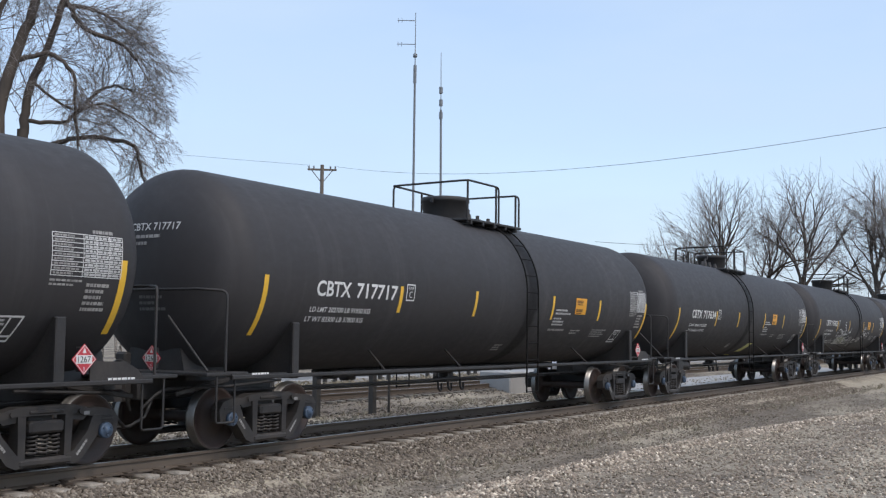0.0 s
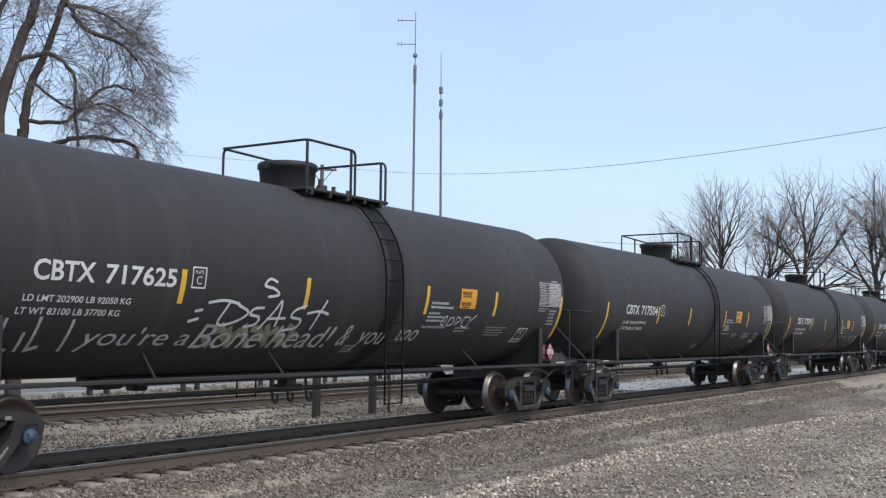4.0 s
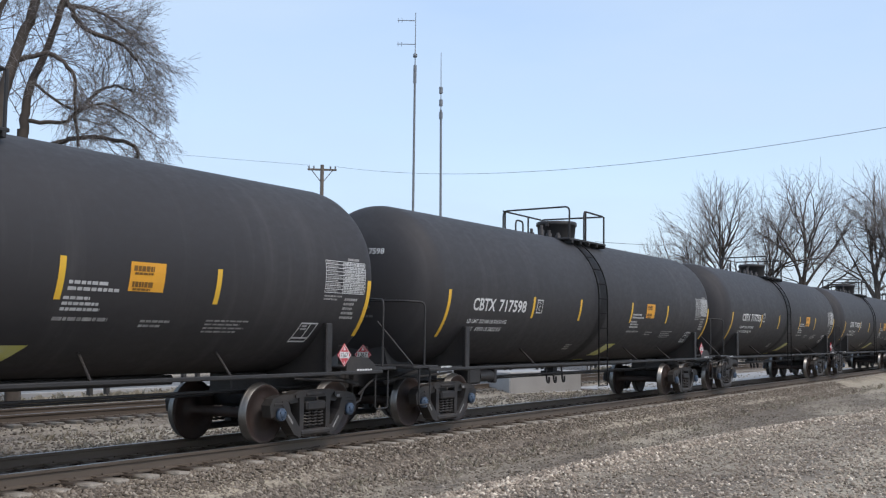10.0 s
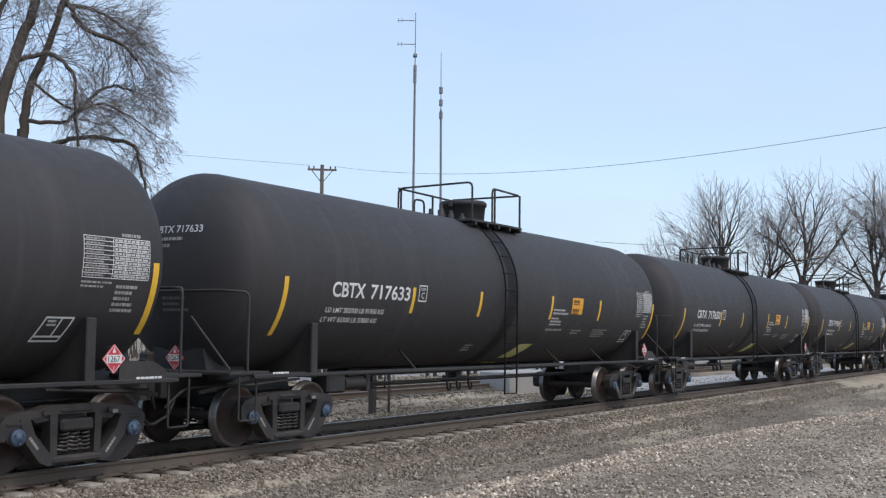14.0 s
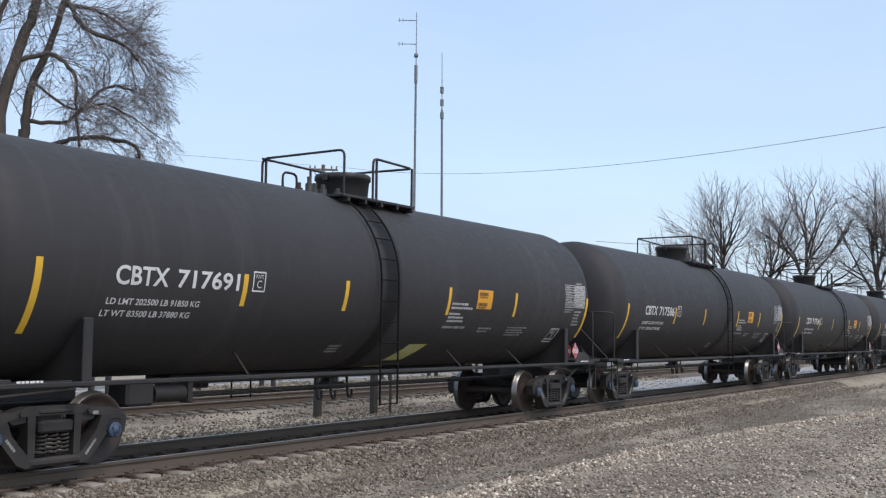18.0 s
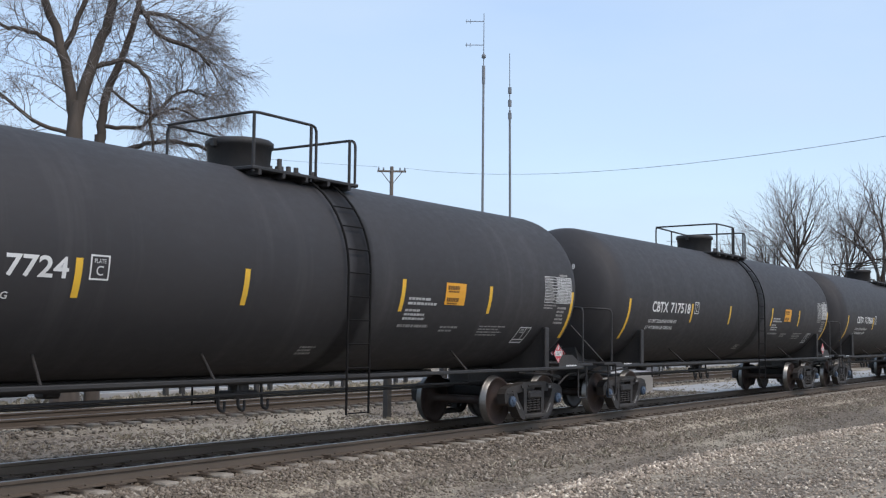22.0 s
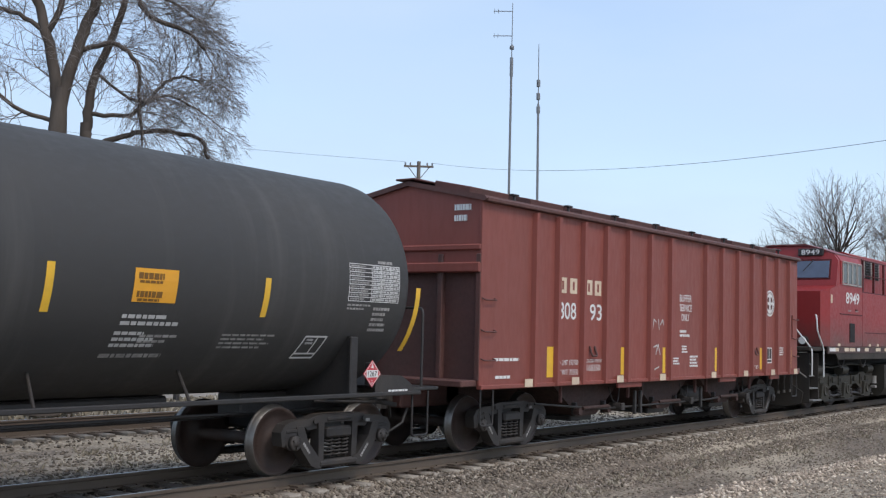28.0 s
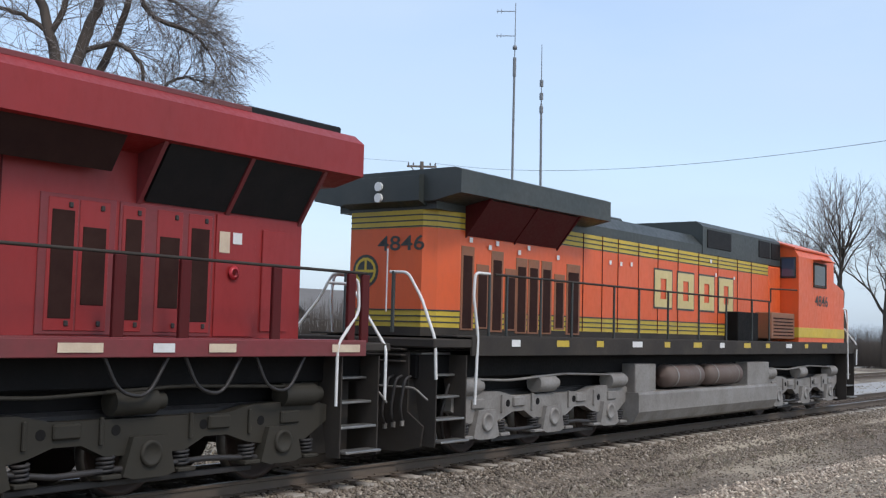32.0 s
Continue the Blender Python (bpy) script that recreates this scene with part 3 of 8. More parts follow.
def build_truck(parent, x, hub_mat=None, lateral=2.0):
    """A three-piece freight truck: two cast side frames, bolster, springs, brake beam and two wheelsets."""
    tk = tagged(new("truck"), "cast steel two-axle truck", "")
    tk.parent = parent
    tk.matrix_basis = pose(x, 0, 0)
    hub_mat = hub_mat or M_BLUE
    for s in (-1, 1):
        fr = Mesh()
        y = s * 1.0
        d = 0.085
        # arched top chord that ends in a jaw over each bearing
        arch = [(-1.09, 0.42), (-1.12, 0.60), (-1.04, 0.70), (-0.86, 0.745), (-0.62, 0.75), (-0.42, 0.80), (0.42, 0.80), (0.62, 0.75), (0.86, 0.745), (1.04, 0.70), (1.12, 0.60), (1.09, 0.42), (1.03, 0.42), (1.02, 0.56), (0.96, 0.62), (0.80, 0.63), (0.70, 0.645), (0.45, 0.69), (-0.45, 0.69), (-0.70, 0.645), (-0.80, 0.63), (-0.96, 0.62), (-1.02, 0.56), (-1.03, 0.42)]
        fr.prism(arch, y - d, y + d)
        for q in (-1, 1):
            # slanted tension member, column beside the springs, lip of the jaw
            fr.prism([(q * 0.84, 0.66), (q * 0.77, 0.40), (q * 0.55, 0.14), (q * 0.42, 0.085), (q * 0.30, 0.10), (q * 0.30, 0.20), (q * 0.40, 0.235), (q * 0.62, 0.47), (q * 0.70, 0.66)], y - d - 0.012, y + d + 0.012)
            fr.prism([(q * 0.285, 0.72), (q * 0.285, 0.18), (q * 0.385, 0.20), (q * 0.40, 0.72)], y - d * 0.92, y + d * 0.92)
            fr.prism([(q * 0.40, 0.70), (q * 0.66, 0.665), (q * 0.58, 0.60), (q * 0.40, 0.62)], y - d * 0.6, y + d * 0.6)
            fr.cyl((q * 0.889, y - 0.05, 0.50), (q * 0.889, y + s * 0.085, 0.50), 0.145, 18)
            fr.box((q * 0.889, y, 0.61), (0.30, 0.19, 0.07), 0.02)
            fr.cyl((q * 0.50, y + s * (d + 0.012), 0.72), (q * 0.50, y + s * (d + 0.03), 0.72), 0.035, 10)
        fr.box((0, y, 0.145), (0.78, 0.23, 0.10), 0.03)
        fr.box((0, y, 0.735), (0.50, 0.21, 0.05), 0.015)
        part("side_frame", fr, M_TRUCK, tk)
        for i in range(3):
            cx = -0.16 + 0.16 * i
            pts = [(cx + 0.062 * math.cos(a), y + s * 0.03 + 0.062 * math.sin(a), 0.22 + 0.24 * a / (2 * math.pi * 5)) for a in [2 * math.pi * k / 8 for k in range(41)]]
            part("spring", Mesh().tube(pts, 0.015, 5), M_TRUCK, tk)
        wedge = Mesh().box((0, y, 0.555), (0.50, 0.24, 0.15), 0.03)
        part("bolster_end", wedge, M_TRUCK, tk)
        for q in (-1, 1):
            cap = Mesh()
            cap.lathe([(0, 0.0), (0, 0.055), (-s * 0.0, 0.10), (s * 0.05, 0.10), (s * 0.06, 0.085), (s * 0.06, 0.05), (s * 0.075, 0.045), (s * 0.075, 0.0)], (q * 0.889, s * 1.09, 0.457), "y", 20)
            for k in range(3):
                a = 2.1 * k + 0.5
                cap.cyl((q * 0.889 + 0.065 * math.cos(a), s * 1.14, 0.457 + 0.065 * math.sin(a)), (q * 0.889 + 0.065 * math.cos(a), s * 1.17, 0.457 + 0.065 * math.sin(a)), 0.016, 6)
            part("bearing_cap", cap, hub_mat, tk, "round bearing end cap with bolts")
    part("frame_stencil", flat(*bars(1, 0.34, 0.042, 0.8, 90), 0, 0, 0), M_CHALK, tk, at=pose(0.475, -1.100, 0.175, 0, -49, 0))
    part("frame_stencil", flat(*bars(1, 0.30, 0.042, 0.8, 91), 0, 0, 0), M_CHALK, tk, at=pose(-0.72, -1.100, 0.43, 0, 49, 0))
    part("frame_stencil", flat(*quad(0.09, 0.045), 0.56, -1.089, 0.665), M_CHALK, tk)
    bolster = Mesh().box((0, 0, 0.60), (0.42, 1.95, 0.22), 0.04).cyl((0, 0, 0.7), (0, 0, 0.78), 0.2, 16)
    for q in (-1, 1):
        bolster.box((q * 0.42, 0, 0.42), (0.07, 1.5, 0.10), 0.02)
        for s in (-1, 1):
            bolster.box((q * 0.44, s * 0.74, 0.46), (0.06, 0.09, 0.32), 0.015)
    part("bolster", bolster, M_BLACK, tk)
    me = wheelset_mesh([(0.082, -1.12), (0.082, -0.80), (0.16, -0.80), (0.19, -0.76), (0.36, -0.75), (0.40, -0.79), (0.445, -0.80), (0.450, -0.798), (0.457, -0.715), (0.475, -0.70), (0.482, -0.685), (0.478, -0.672), (0.40, -0.672), (0.36, -0.70), (0.18, -0.70), (0.15, -0.66), (0.082, -0.66)], 0.444)
    for q in (-1, 1):
        part("wheelset", me, None, tk, "rust-brown wheels with bright worn treads", pose(q * 0.889, 0, 0.457))
    return tk


def coupler(parent, x, s, mat=None):
    c = Mesh()
    c.box((x - s * 0.45, 0, 0.86), (0.9, 0.16, 0.18), 0.03)
    c.prism([(x - s * 0.12, -0.12), (x + s * 0.02, -0.16), (x + s * 0.10, -0.05), (x + s * 0.0, 0.02), (x + s * 0.02, 0.15), (x - s * 0.12, 0.12)], 0.72, 1.0, "xy")
    part("coupler", c, mat or M_TRUCK, parent)
    h = Mesh()
    pts = [(x - s * 0.35, -0.3, 0.72), (x - s * 0.2, -0.32, 0.5), (x + s * 0.0, -0.25, 0.38), (x + s * 0.12, -0.1, 0.36)]
    h.tube(pts, 0.025, 6)
    part("air_hose", h, M_BLACK, parent, "drooping rubber brake hose")


# ---- tank cars ----
def ellipse_head(x0, s, r, depth, n=12):
    """Profile of a domed tank end with a full shoulder."""
    return [(x0 + s * depth * math.sin(math.pi / 2 * i / n) ** 0.9, r * math.cos(math.pi / 2 * i / n) ** 0.9) for i in range(n)] + [(x0 + s * depth, 0.0)]


def tank_shell(mat):
    half = 7.78
    m = Mesh()
    left = ellipse_head(-half - 0.06, -1, R_TANK, 0.71)[::-1]
    right = ellipse_head(half - 0.08, 1, R_TANK, 0.70)
    mid = []
    for x in (-7.6, -5.2, -2.6, 0.0, 2.6, 5.2, 7.6):
        mid.append((x, R_TANK))
    m.lathe(left + mid + right, (0, 0, Z_TANK), "x", 96)
    return m.mesh("tank", mat)


def hoop(corners, r=0.022, bend=0.12):
    """A bar through corners with the inner ones rounded."""
    cs = [Vector(c) for c in corners]
    out = [cs[0]]
    for i in range(1, len(cs) - 1):
        a, b, c = cs[i - 1], cs[i], cs[i + 1]
        p, q = b + (a - b).normalized() * min(bend, (a - b).length * 0.45), b + (c - b).normalized() * min(bend, (c - b).length * 0.45)
        for k in range(5):
            t = k / 4
            out.append(p * (1 - t) ** 2 + b * 2 * t * (1 - t) + q * t * t)
    out.append(cs[-1])
    return Mesh().tube(out, r, 8)


def build_tank_body(kind):
    """One empty tank car, without its number. kind: a, b or c (three patterns of top platform and marks)."""
    car = thing("tank_car", "", "tank car", "tank cars of the train")
    mat = {"a": M_TANK, "b": M_TANK_B, "c": M_TANK_GREY}[kind]
    part("tank", tank_shell(mat), None, car, "long black cylindrical tank with domed ends")
    # dome, valve housing and top platform
    dx = 0.2 if kind == "b" else -0.1
    dome = Mesh()
    dome.lathe([(4.05, 0.45), (4.46, 0.485), (4.475, 0.515), (4.55, 0.515), (4.58, 0.48), (4.60, 0.0)], (dx, 0, 0), "z", 40)
    for a in (0.0, math.pi):
        dome.box((dx + 0.53 * math.cos(a), 0.53 * math.sin(a), 4.49), (0.08, 0.08, 0.13), 0.012)
    part("dome", dome, M_BLACK, car, "black flared manway housing")
    for x, y, h in ((0.62, -0.15, 0.30), (0.78, 0.2, 0.24), (0.95, -0.2, 0.2), (1.1, 0.1, 0.26), (1.25, -0.3, 0.16)):
        v = Mesh().lathe([(4.05, 0.07), (4.1 + h * 0.6, 0.07), (4.1 + h * 0.6, 0.04), (4.1 + h, 0.04), (4.1 + h, 0.0)], (x if kind != "b" else x - 1.6, y, 0), "z", 10)
        part("valve", v, M_BLACK, car)
    z = 4.82
    if kind == "b":
        x0, x1, lx = -0.99, 1.14, -0.86
        runs = [[(x0, 0.9, 4.02), (x0, 0.9, z - 0.03), (x0, -0.9, z), (x0, -0.9, 4.0)], [(-0.13, -0.9, 4.0), (-0.13, -0.9, z - 0.03), (x1, -0.9, z - 0.05), (x1, 0.9, z - 0.05), (x1, 0.9, 4.02)],
                [(x0, 0.9, z - 0.03), (x1, 0.9, z - 0.05)], [(-0.6, 0.75, 4.0), (-0.6, 0.75, 4.6), (-0.2, 0.75, 4.6), (-0.2, 0.75, 4.0)]]
        posts = [(x1, -0.9, z - 0.05), (x0 + 0.1, 0.9, z - 0.03), (0.4, 0.9, z - 0.03), (-0.02, -0.9, z - 0.04)]
    else:
        x0, x1, lx = -0.72, 1.56, 0.58
        runs = [[(x0, 0.9, 4.02), (x0, 0.9, z), (x1, 0.9, z - 0.05), (x1, -0.9, z - 0.05), (x1, -0.9, 4.0)], [(x0, 0.9, z), (x0, -0.9, z + 0.02), (0.62, -0.9, z + 0.02), (0.62, -0.9, 4.0)]]
        posts = [(x0, -0.9, z), (0.5, -0.9, z), (x1 - 0.12, -0.88, z - 0.06), (0.4, 0.9, z - 0.03)]
    for s in (-1, 1):
        pl = Mesh()
        pl.box(((x0 + x1) / 2, s * 0.74, 4.04), (x1 - x0 + 0.1, 0.40, 0.05), 0.01)
        for x in (-0.6, -0.1, 0.4, 0.9, 1.4):
            pl.box((x0 + 0.7 + x, s * 0.80, 3.98), (0.06, 0.3, 0.08), 0.01)
        part("platform", pl, M_BLACK, car)
    for r in runs:
        part("handrail", hoop(r), M_BLACK, car)
    for p in posts:
        part("handrail_post", Mesh().cyl((p[0], p[1], 3.98), p, 0.024, 8), M_BLACK, car)
    # ladders down both sides
    for s in (-1, 1):
        for x in (lx, lx + 0.52):
            lad = Mesh()
            arc = []
            for k in range(9):
                a = math.radians(62 - 7.5 * k)
                arc.append((x, s * (R_TANK + 0.075) * math.cos(a), Z_TANK + (R_TANK + 0.075) * math.sin(a)))
            arc += [(x, s * (R_TANK + 0.075), 2.3), (x, s * (R_TANK + 0.075), 1.5), (x, s * (R_TANK + 0.07), 0.52)]
            lad.tube(arc, 0.018, 6)
            part("ladder_rail", lad, M_LADDER, car)
        for zz in (0.54, 0.86, 1.2, 1.55, 1.9, 2.25, 2.6, 2.95, 3.3, 3.6):
            dy = R_TANK + 0.075 if zz < 2.7 else math.sqrt(max((R_TANK + 0.075) ** 2 - (zz - Z_TANK) ** 2, 0.1))
            part("rung", Mesh().cyl((lx, s * dy, zz), (lx + 0.52, s * dy, zz), 0.011, 8), M_LADDER, car)
        # step rail along the bottom, its hangers and slanted struts
        rail = Mesh().box((0, s * 1.47, 1.07), (16.6, 0.05, 0.06), 0.012)
        part("side_rail", rail, M_BLACK, car)
        for x in {"a": (-4.47, -1.9, 4.0), "b": (-3.96, 2.07, 4.55), "c": (-4.47, -1.9, 0.35, 0.72, 2.0, 4.0)}[kind]:
            st = Mesh().cyl((x + 0.22, s * 0.97, 1.42), (x, s * 1.46, 1.09), 0.02, 8)
            part("strut", st, M_TRUCK, car)
    # sills, saddles, end platforms
    part("belly_rib", Mesh().box((0.2, 0, 1.0), (9.0, 0.5, 0.14), 0.03), M_BLACK, car)
    for s in (-1, 1):
        sill = Mesh().box((s * 7.4, 0, 0.90), (2.9, 0.46, 0.34), 0.02)
        part("stub_sill", sill, M_BLACK, car)
        part("head_brace", Mesh().prism([(-0.62, 1.0), (0.62, 1.0), (0.50, 1.46), (-0.50, 1.46)], s * 7.9 - 0.42, s * 7.9 + 0.42, "yz"), M_BLACK, car)
        part("brake_lever", Mesh().box((s * 8.1, -0.75, 0.92), (1.1, 0.05, 0.07), 0.01, Matrix.Rotation(0.16 * s, 3, "Y")), M_TRUCK, car)
        part("train_line", hoop([(s * 6.6, -0.95, 0.98), (s * 7.8, -1.0, 0.92), (s * 8.7, -0.55, 0.9), (s * 8.95, -0.4, 0.62)], 0.022, 0.15), M_BLACK, car)
        sad = Mesh()
        sad.prism([(-1.40, 1.02), (1.40, 1.02), (1.40, 1.86), (1.34, 1.86), (1.1, 1.55), (0.6, 1.2), (-0.6, 1.2), (-1.1, 1.55), (-1.34, 1.86), (-1.40, 1.86)], s * 6.85 - 0.04, s * 6.85 + 0.04, "yz")
        part("saddle", sad, M_BLACK, car, "black bolster saddle plates")
        for y in (-1, 1):
            part("saddle_post", Mesh().box((s * 6.85, y * 1.42, 1.44), (0.15, 0.06, 0.84), 0.015), M_BLACK, car)
        plat = Mesh().box((s * 8.35, 0, 1.12), (0.85, 2.9, 0.05), 0.01)
        part("end_platform", plat, M_BLACK, car)
        for y in (-1, 1):
            pl = [(s * 7.28, 1.06), (s * 8.20, 1.06), (s * 8.05, 1.22), (s * 7.85, 1.32), (s * 7.28, 1.34)] if s > 0 else [(-8.3, 1.04), (-7.1, 1.04), (-7.1, 1.12), (-8.3, 1.12)]
            part("sill_plate", Mesh().prism(pl, y * 1.46 - 0.012, y * 1.46 + 0.012), M_TRUCK if s > 0 else M_BLACK, car)
        part("stencil_block", flat(*bars(1, 0.55, 0.055, 0.9, 80 + s), 7.56 if s > 0 else -7.88, -1.478, 1.075), M_WHITE, car)
        rr = [(s * 8.38, -1.42, 1.1), (s * 8.38, -1.42, 2.28), (s * 8.60, -1.1, 2.30), (s * 8.60, 1.1, 2.30), (s * 8.38, 1.42, 2.28), (s * 8.38, 1.42, 1.1)]
        part("end_handrail", hoop(rr, 0.02, 0.1), M_BLACK, car)
        for y in (-1, 1) if s < 0 else (1,):
            part("end_brace", Mesh().cyl((s * 8.68, y * 0.60, 1.92), (s * 8.68, y * 1.37, 1.16), 0.018, 8), M_BLACK, car)
        for y in (-1, 1):
            step = hoop([(s * 8.55, y * 1.42, 1.1), (s * 8.55, y * 1.42, 0.45), (s * 8.18, y * 1.42, 0.45), (s * 8.18, y * 1.42, 1.1)], 0.016, 0.05)
            part("sill_step", step, M_BLACK, car)
        coupler(car, s * 9.0, s)
    brake = Mesh().box((-8.6, 0.35, 1.28), (0.14, 0.22, 0.24), 0.03).lathe([(-8.69, 0.20), (-8.67, 0.22), (-8.65, 0.20)], (0, 0.35, 1.08), "x", 20)
    part("hand_brake", brake, M_BLACK, car)
    # outlets and pipework under the middle
    ox = -0.1 if kind == "b" else 0.0
    part("bottom_outlet", Mesh().cyl((ox, 0, 1.08), (ox, 0, 0.72), 0.16, 14).box((ox, 0, 0.78), (0.5, 0.34, 0.12), 0.02), M_BLACK, car)
    for x in (-0.55, -0.15, 0.35):
        part("outlet_pipe", hoop([(ox + x, -0.12, 1.02), (ox + x, -0.16, 0.58), (ox + x + 0.12, -0.16, 0.54), (ox + x + 0.12, -0.16, 0.70)], 0.024, 0.06), M_BLACK, car)
    res = Mesh().cyl((3.2, 0.45, 1.0), (4.3, 0.45, 1.0), 0.12, 14)
    part("air_reservoir", res, M_BLACK, car)
    cylr = Mesh().cyl((-3.9, 0.35, 0.97), (-3.4, 0.35, 0.97), 0.11, 12).box((-3.1, 0.3, 0.95), (0.26, 0.24, 0.24), 0.03)
    part("brake_cylinder", cylr, M_BLACK, car)
    if kind == "b":
        gear = Mesh().box((-5.3, -0.55, 0.86), (0.5, 0.4, 0.34), 0.04).cyl((-5.0, -0.6, 0.84), (-4.4, -0.6, 0.84), 0.12, 14).box((-4.3, -0.6, 0.84), (0.1, 0.2, 0.3), 0.02)
        part("brake_gear", gear, M_BLACK, car, "black brake valve and cylinder")
    rod = Mesh().cyl((-6.0, 0.15, 0.72), (6.0, 0.15, 0.72), 0.02, 6).cyl((-8.5, -0.3, 0.80), (8.5, -0.3, 0.80), 0.025, 6)
    part("brake_rod", rod, M_BLACK, car)
    # marks that all cars share
    def mark(name, ptsfs, x, z, mat, lift=0.006, label=""):
        part(name, wrapped(*ptsfs, x, z, lift), mat, car, label)
    b = kind == "b"
    ex = 8.1 if kind == "c" else 7.78 if b else 7.70
    for x, z0, z1 in ((-7.68, 1.66, 2.54), (-4.14 if b else -4.08, 2.07, 2.52), (-1.70 if b else -1.02 if kind == "c" else -1.42, 2.06, 2.54), (1.53 if b else 2.06, 2.06, 2.57), (4.2 if b else 5.1 if kind == "c" else 4.65, 2.08, 2.56), (ex, 1.66, 2.57)):
        w = 0.10 if abs(x) > 7 else 0.095
        mark("reflector_strip", quad(w, z1 - z0), x - w / 2, z0, M_YELLOW, 0.005, "upright yellow reflective strip")
    mark("warning_panel", quad(0.60, 0.37), (2.58 if b else 3.1 if kind == "c" else 3.24), 2.20, M_ORANGE, 0.005, "square orange panel with dark lettering")
    for i, z in enumerate((2.45, 2.25)):
        mark("panel_lettering", bars(1, 0.50, 0.075, 0.9, 3 + i), (2.63 if b else 3.15 if kind == "c" else 3.29), z, M_AMBER, 0.009)
        mark("panel_lettering", bars(1, 0.46, 0.03, 0.9, 13 + i), (2.65 if b else 3.17 if kind == "c" else 3.31), z - 0.04, M_AMBER, 0.009)
    bx, bz = (1.62 if b else 3.0 if kind == "c" else 2.2), (1.6 if kind == "c" else 1.83)
    mark("stencil_block", bars(2, 0.86, 0.15, 0.55, 4), bx + 0.03, bz + 0.33, M_PALE)
    mark("stencil_block", bars(3, 0.62, 0.20, 0.55, 14), bx, bz + 0.09, M_PALE)
    mark("stencil_block", bars(1, 0.84, 0.055, 0.8, 15, False), bx - 0.06, bz - 0.02, M_CHALK)
    mark("stencil_block", bars(2, 0.62, 0.12, 0.5, 5), (2.95 if b else 3.35), 1.74, M_CHALK)
    mark("stencil_block", bars(4, 0.95, 0.2, 0.45, 6), (4.15 if b else 4.55), 1.68, M_CHALK)
    mark("stencil_block", bars(3, 0.48, 0.14, 0.6, 7), -1.56 if b else -0.6 if kind == "c" else 0.15, 1.22 if kind == "c" else 1.38, M_CHALK)
    tab = strokes([[(0, 0), (1.06, 0), (1.06, 0.5), (0, 0.5), (0, 0)], [(0.46, 0), (0.46, 0.5)], [(0.66, 0), (0.66, 0.5)], [(0.86, 0), (0.86, 0.5)]] + [[(0, 0.056 * i), (1.06, 0.056 * i)] for i in range(1, 9)], 0.009)
    mark("data_table", tab, 6.60, 2.34, M_WHITE, 0.006, "white stencilled data table")
    mark("table_lettering", bars(9, 0.42, 0.5, 0.42, 8, True), 6.63, 2.34, M_CHALK, 0.008)
    mark("table_lettering", bars(9, 0.56, 0.5, 0.5, 18, False), 7.08, 2.34, M_PALE, 0.008)
    mark("stencil_block", bars(2, 0.55, 0.10, 0.5, 19), 6.60, 2.21, M_CHALK)
    mark("stencil_block", bars(1, 0.4, 0.05, 0.8, 9), 7.2, 2.86, M_CHALK)
    mark("stencil_block", bars(5, 0.42, 0.36, 0.55, 10), 7.15, 1.92, M_CHALK)
    box = strokes([[(0, 0), (0.40, 0), (0.48, 0.28), (0.08, 0.28), (0, 0)], [(0.26, 0.06), (0.31, 0.26)], [(0.02, 0.055), (0.41, 0.055)]], 0.022)
    mark("test_box", box, (6.18 if b else 5.92), 1.57, M_WHITE, 0.006)
    mark("stencil_block", bars(2, 0.16, 0.09, 0.6, 16), (6.30 if b else 6.04), 1.74, M_PALE)
    # end marks and placards
    build_placard(car, pose(7.13, -1.53, 1.36))
    build_placard(car, pose(-8.64, -0.26, 1.32, 0, 0, -90))
    return car


def build_placard(car, at):
    h = 0.185
    d = Mesh().prism([(0, -h), (h, 0), (0, h), (-h, 0)], -0.004, 0.004)
    p = part("placard", d, M_PRED, car, "red diamond hazard placard on a bracket", at)
    part("placard_band", flat(*quad(0.24, 0.10), -0.12, -0.006, -0.05), M_WHITE, p)
    part("placard_number", flat(*letters("1267", 0.075, 0.19, 0.01), -0.095, -0.008, -0.037), M_BLACK, p)
    part("placard_class", flat(*letters("3", 0.05), -0.018, -0.006, -0.14), M_WHITE, p)
    part("placard_flame", flat([(-0.03, 0, 0), (0.03, 0, 0), (0.0, 0, 0.07)], [(0, 1, 2)], 0, -0.006, 0.075), M_WHITE, p)
    part("placard_edge", flat(*strokes([[(0, -0.168), (0.168, 0), (0, 0.168), (-0.168, 0), (0, -0.168)]], 0.008), 0, -0.006, 0), M_WHITE, p)
    part("placard_bracket", Mesh().box((0, 0.05, 0), (0.1, 0.09, 0.3), 0.01), M_BLACK, p)


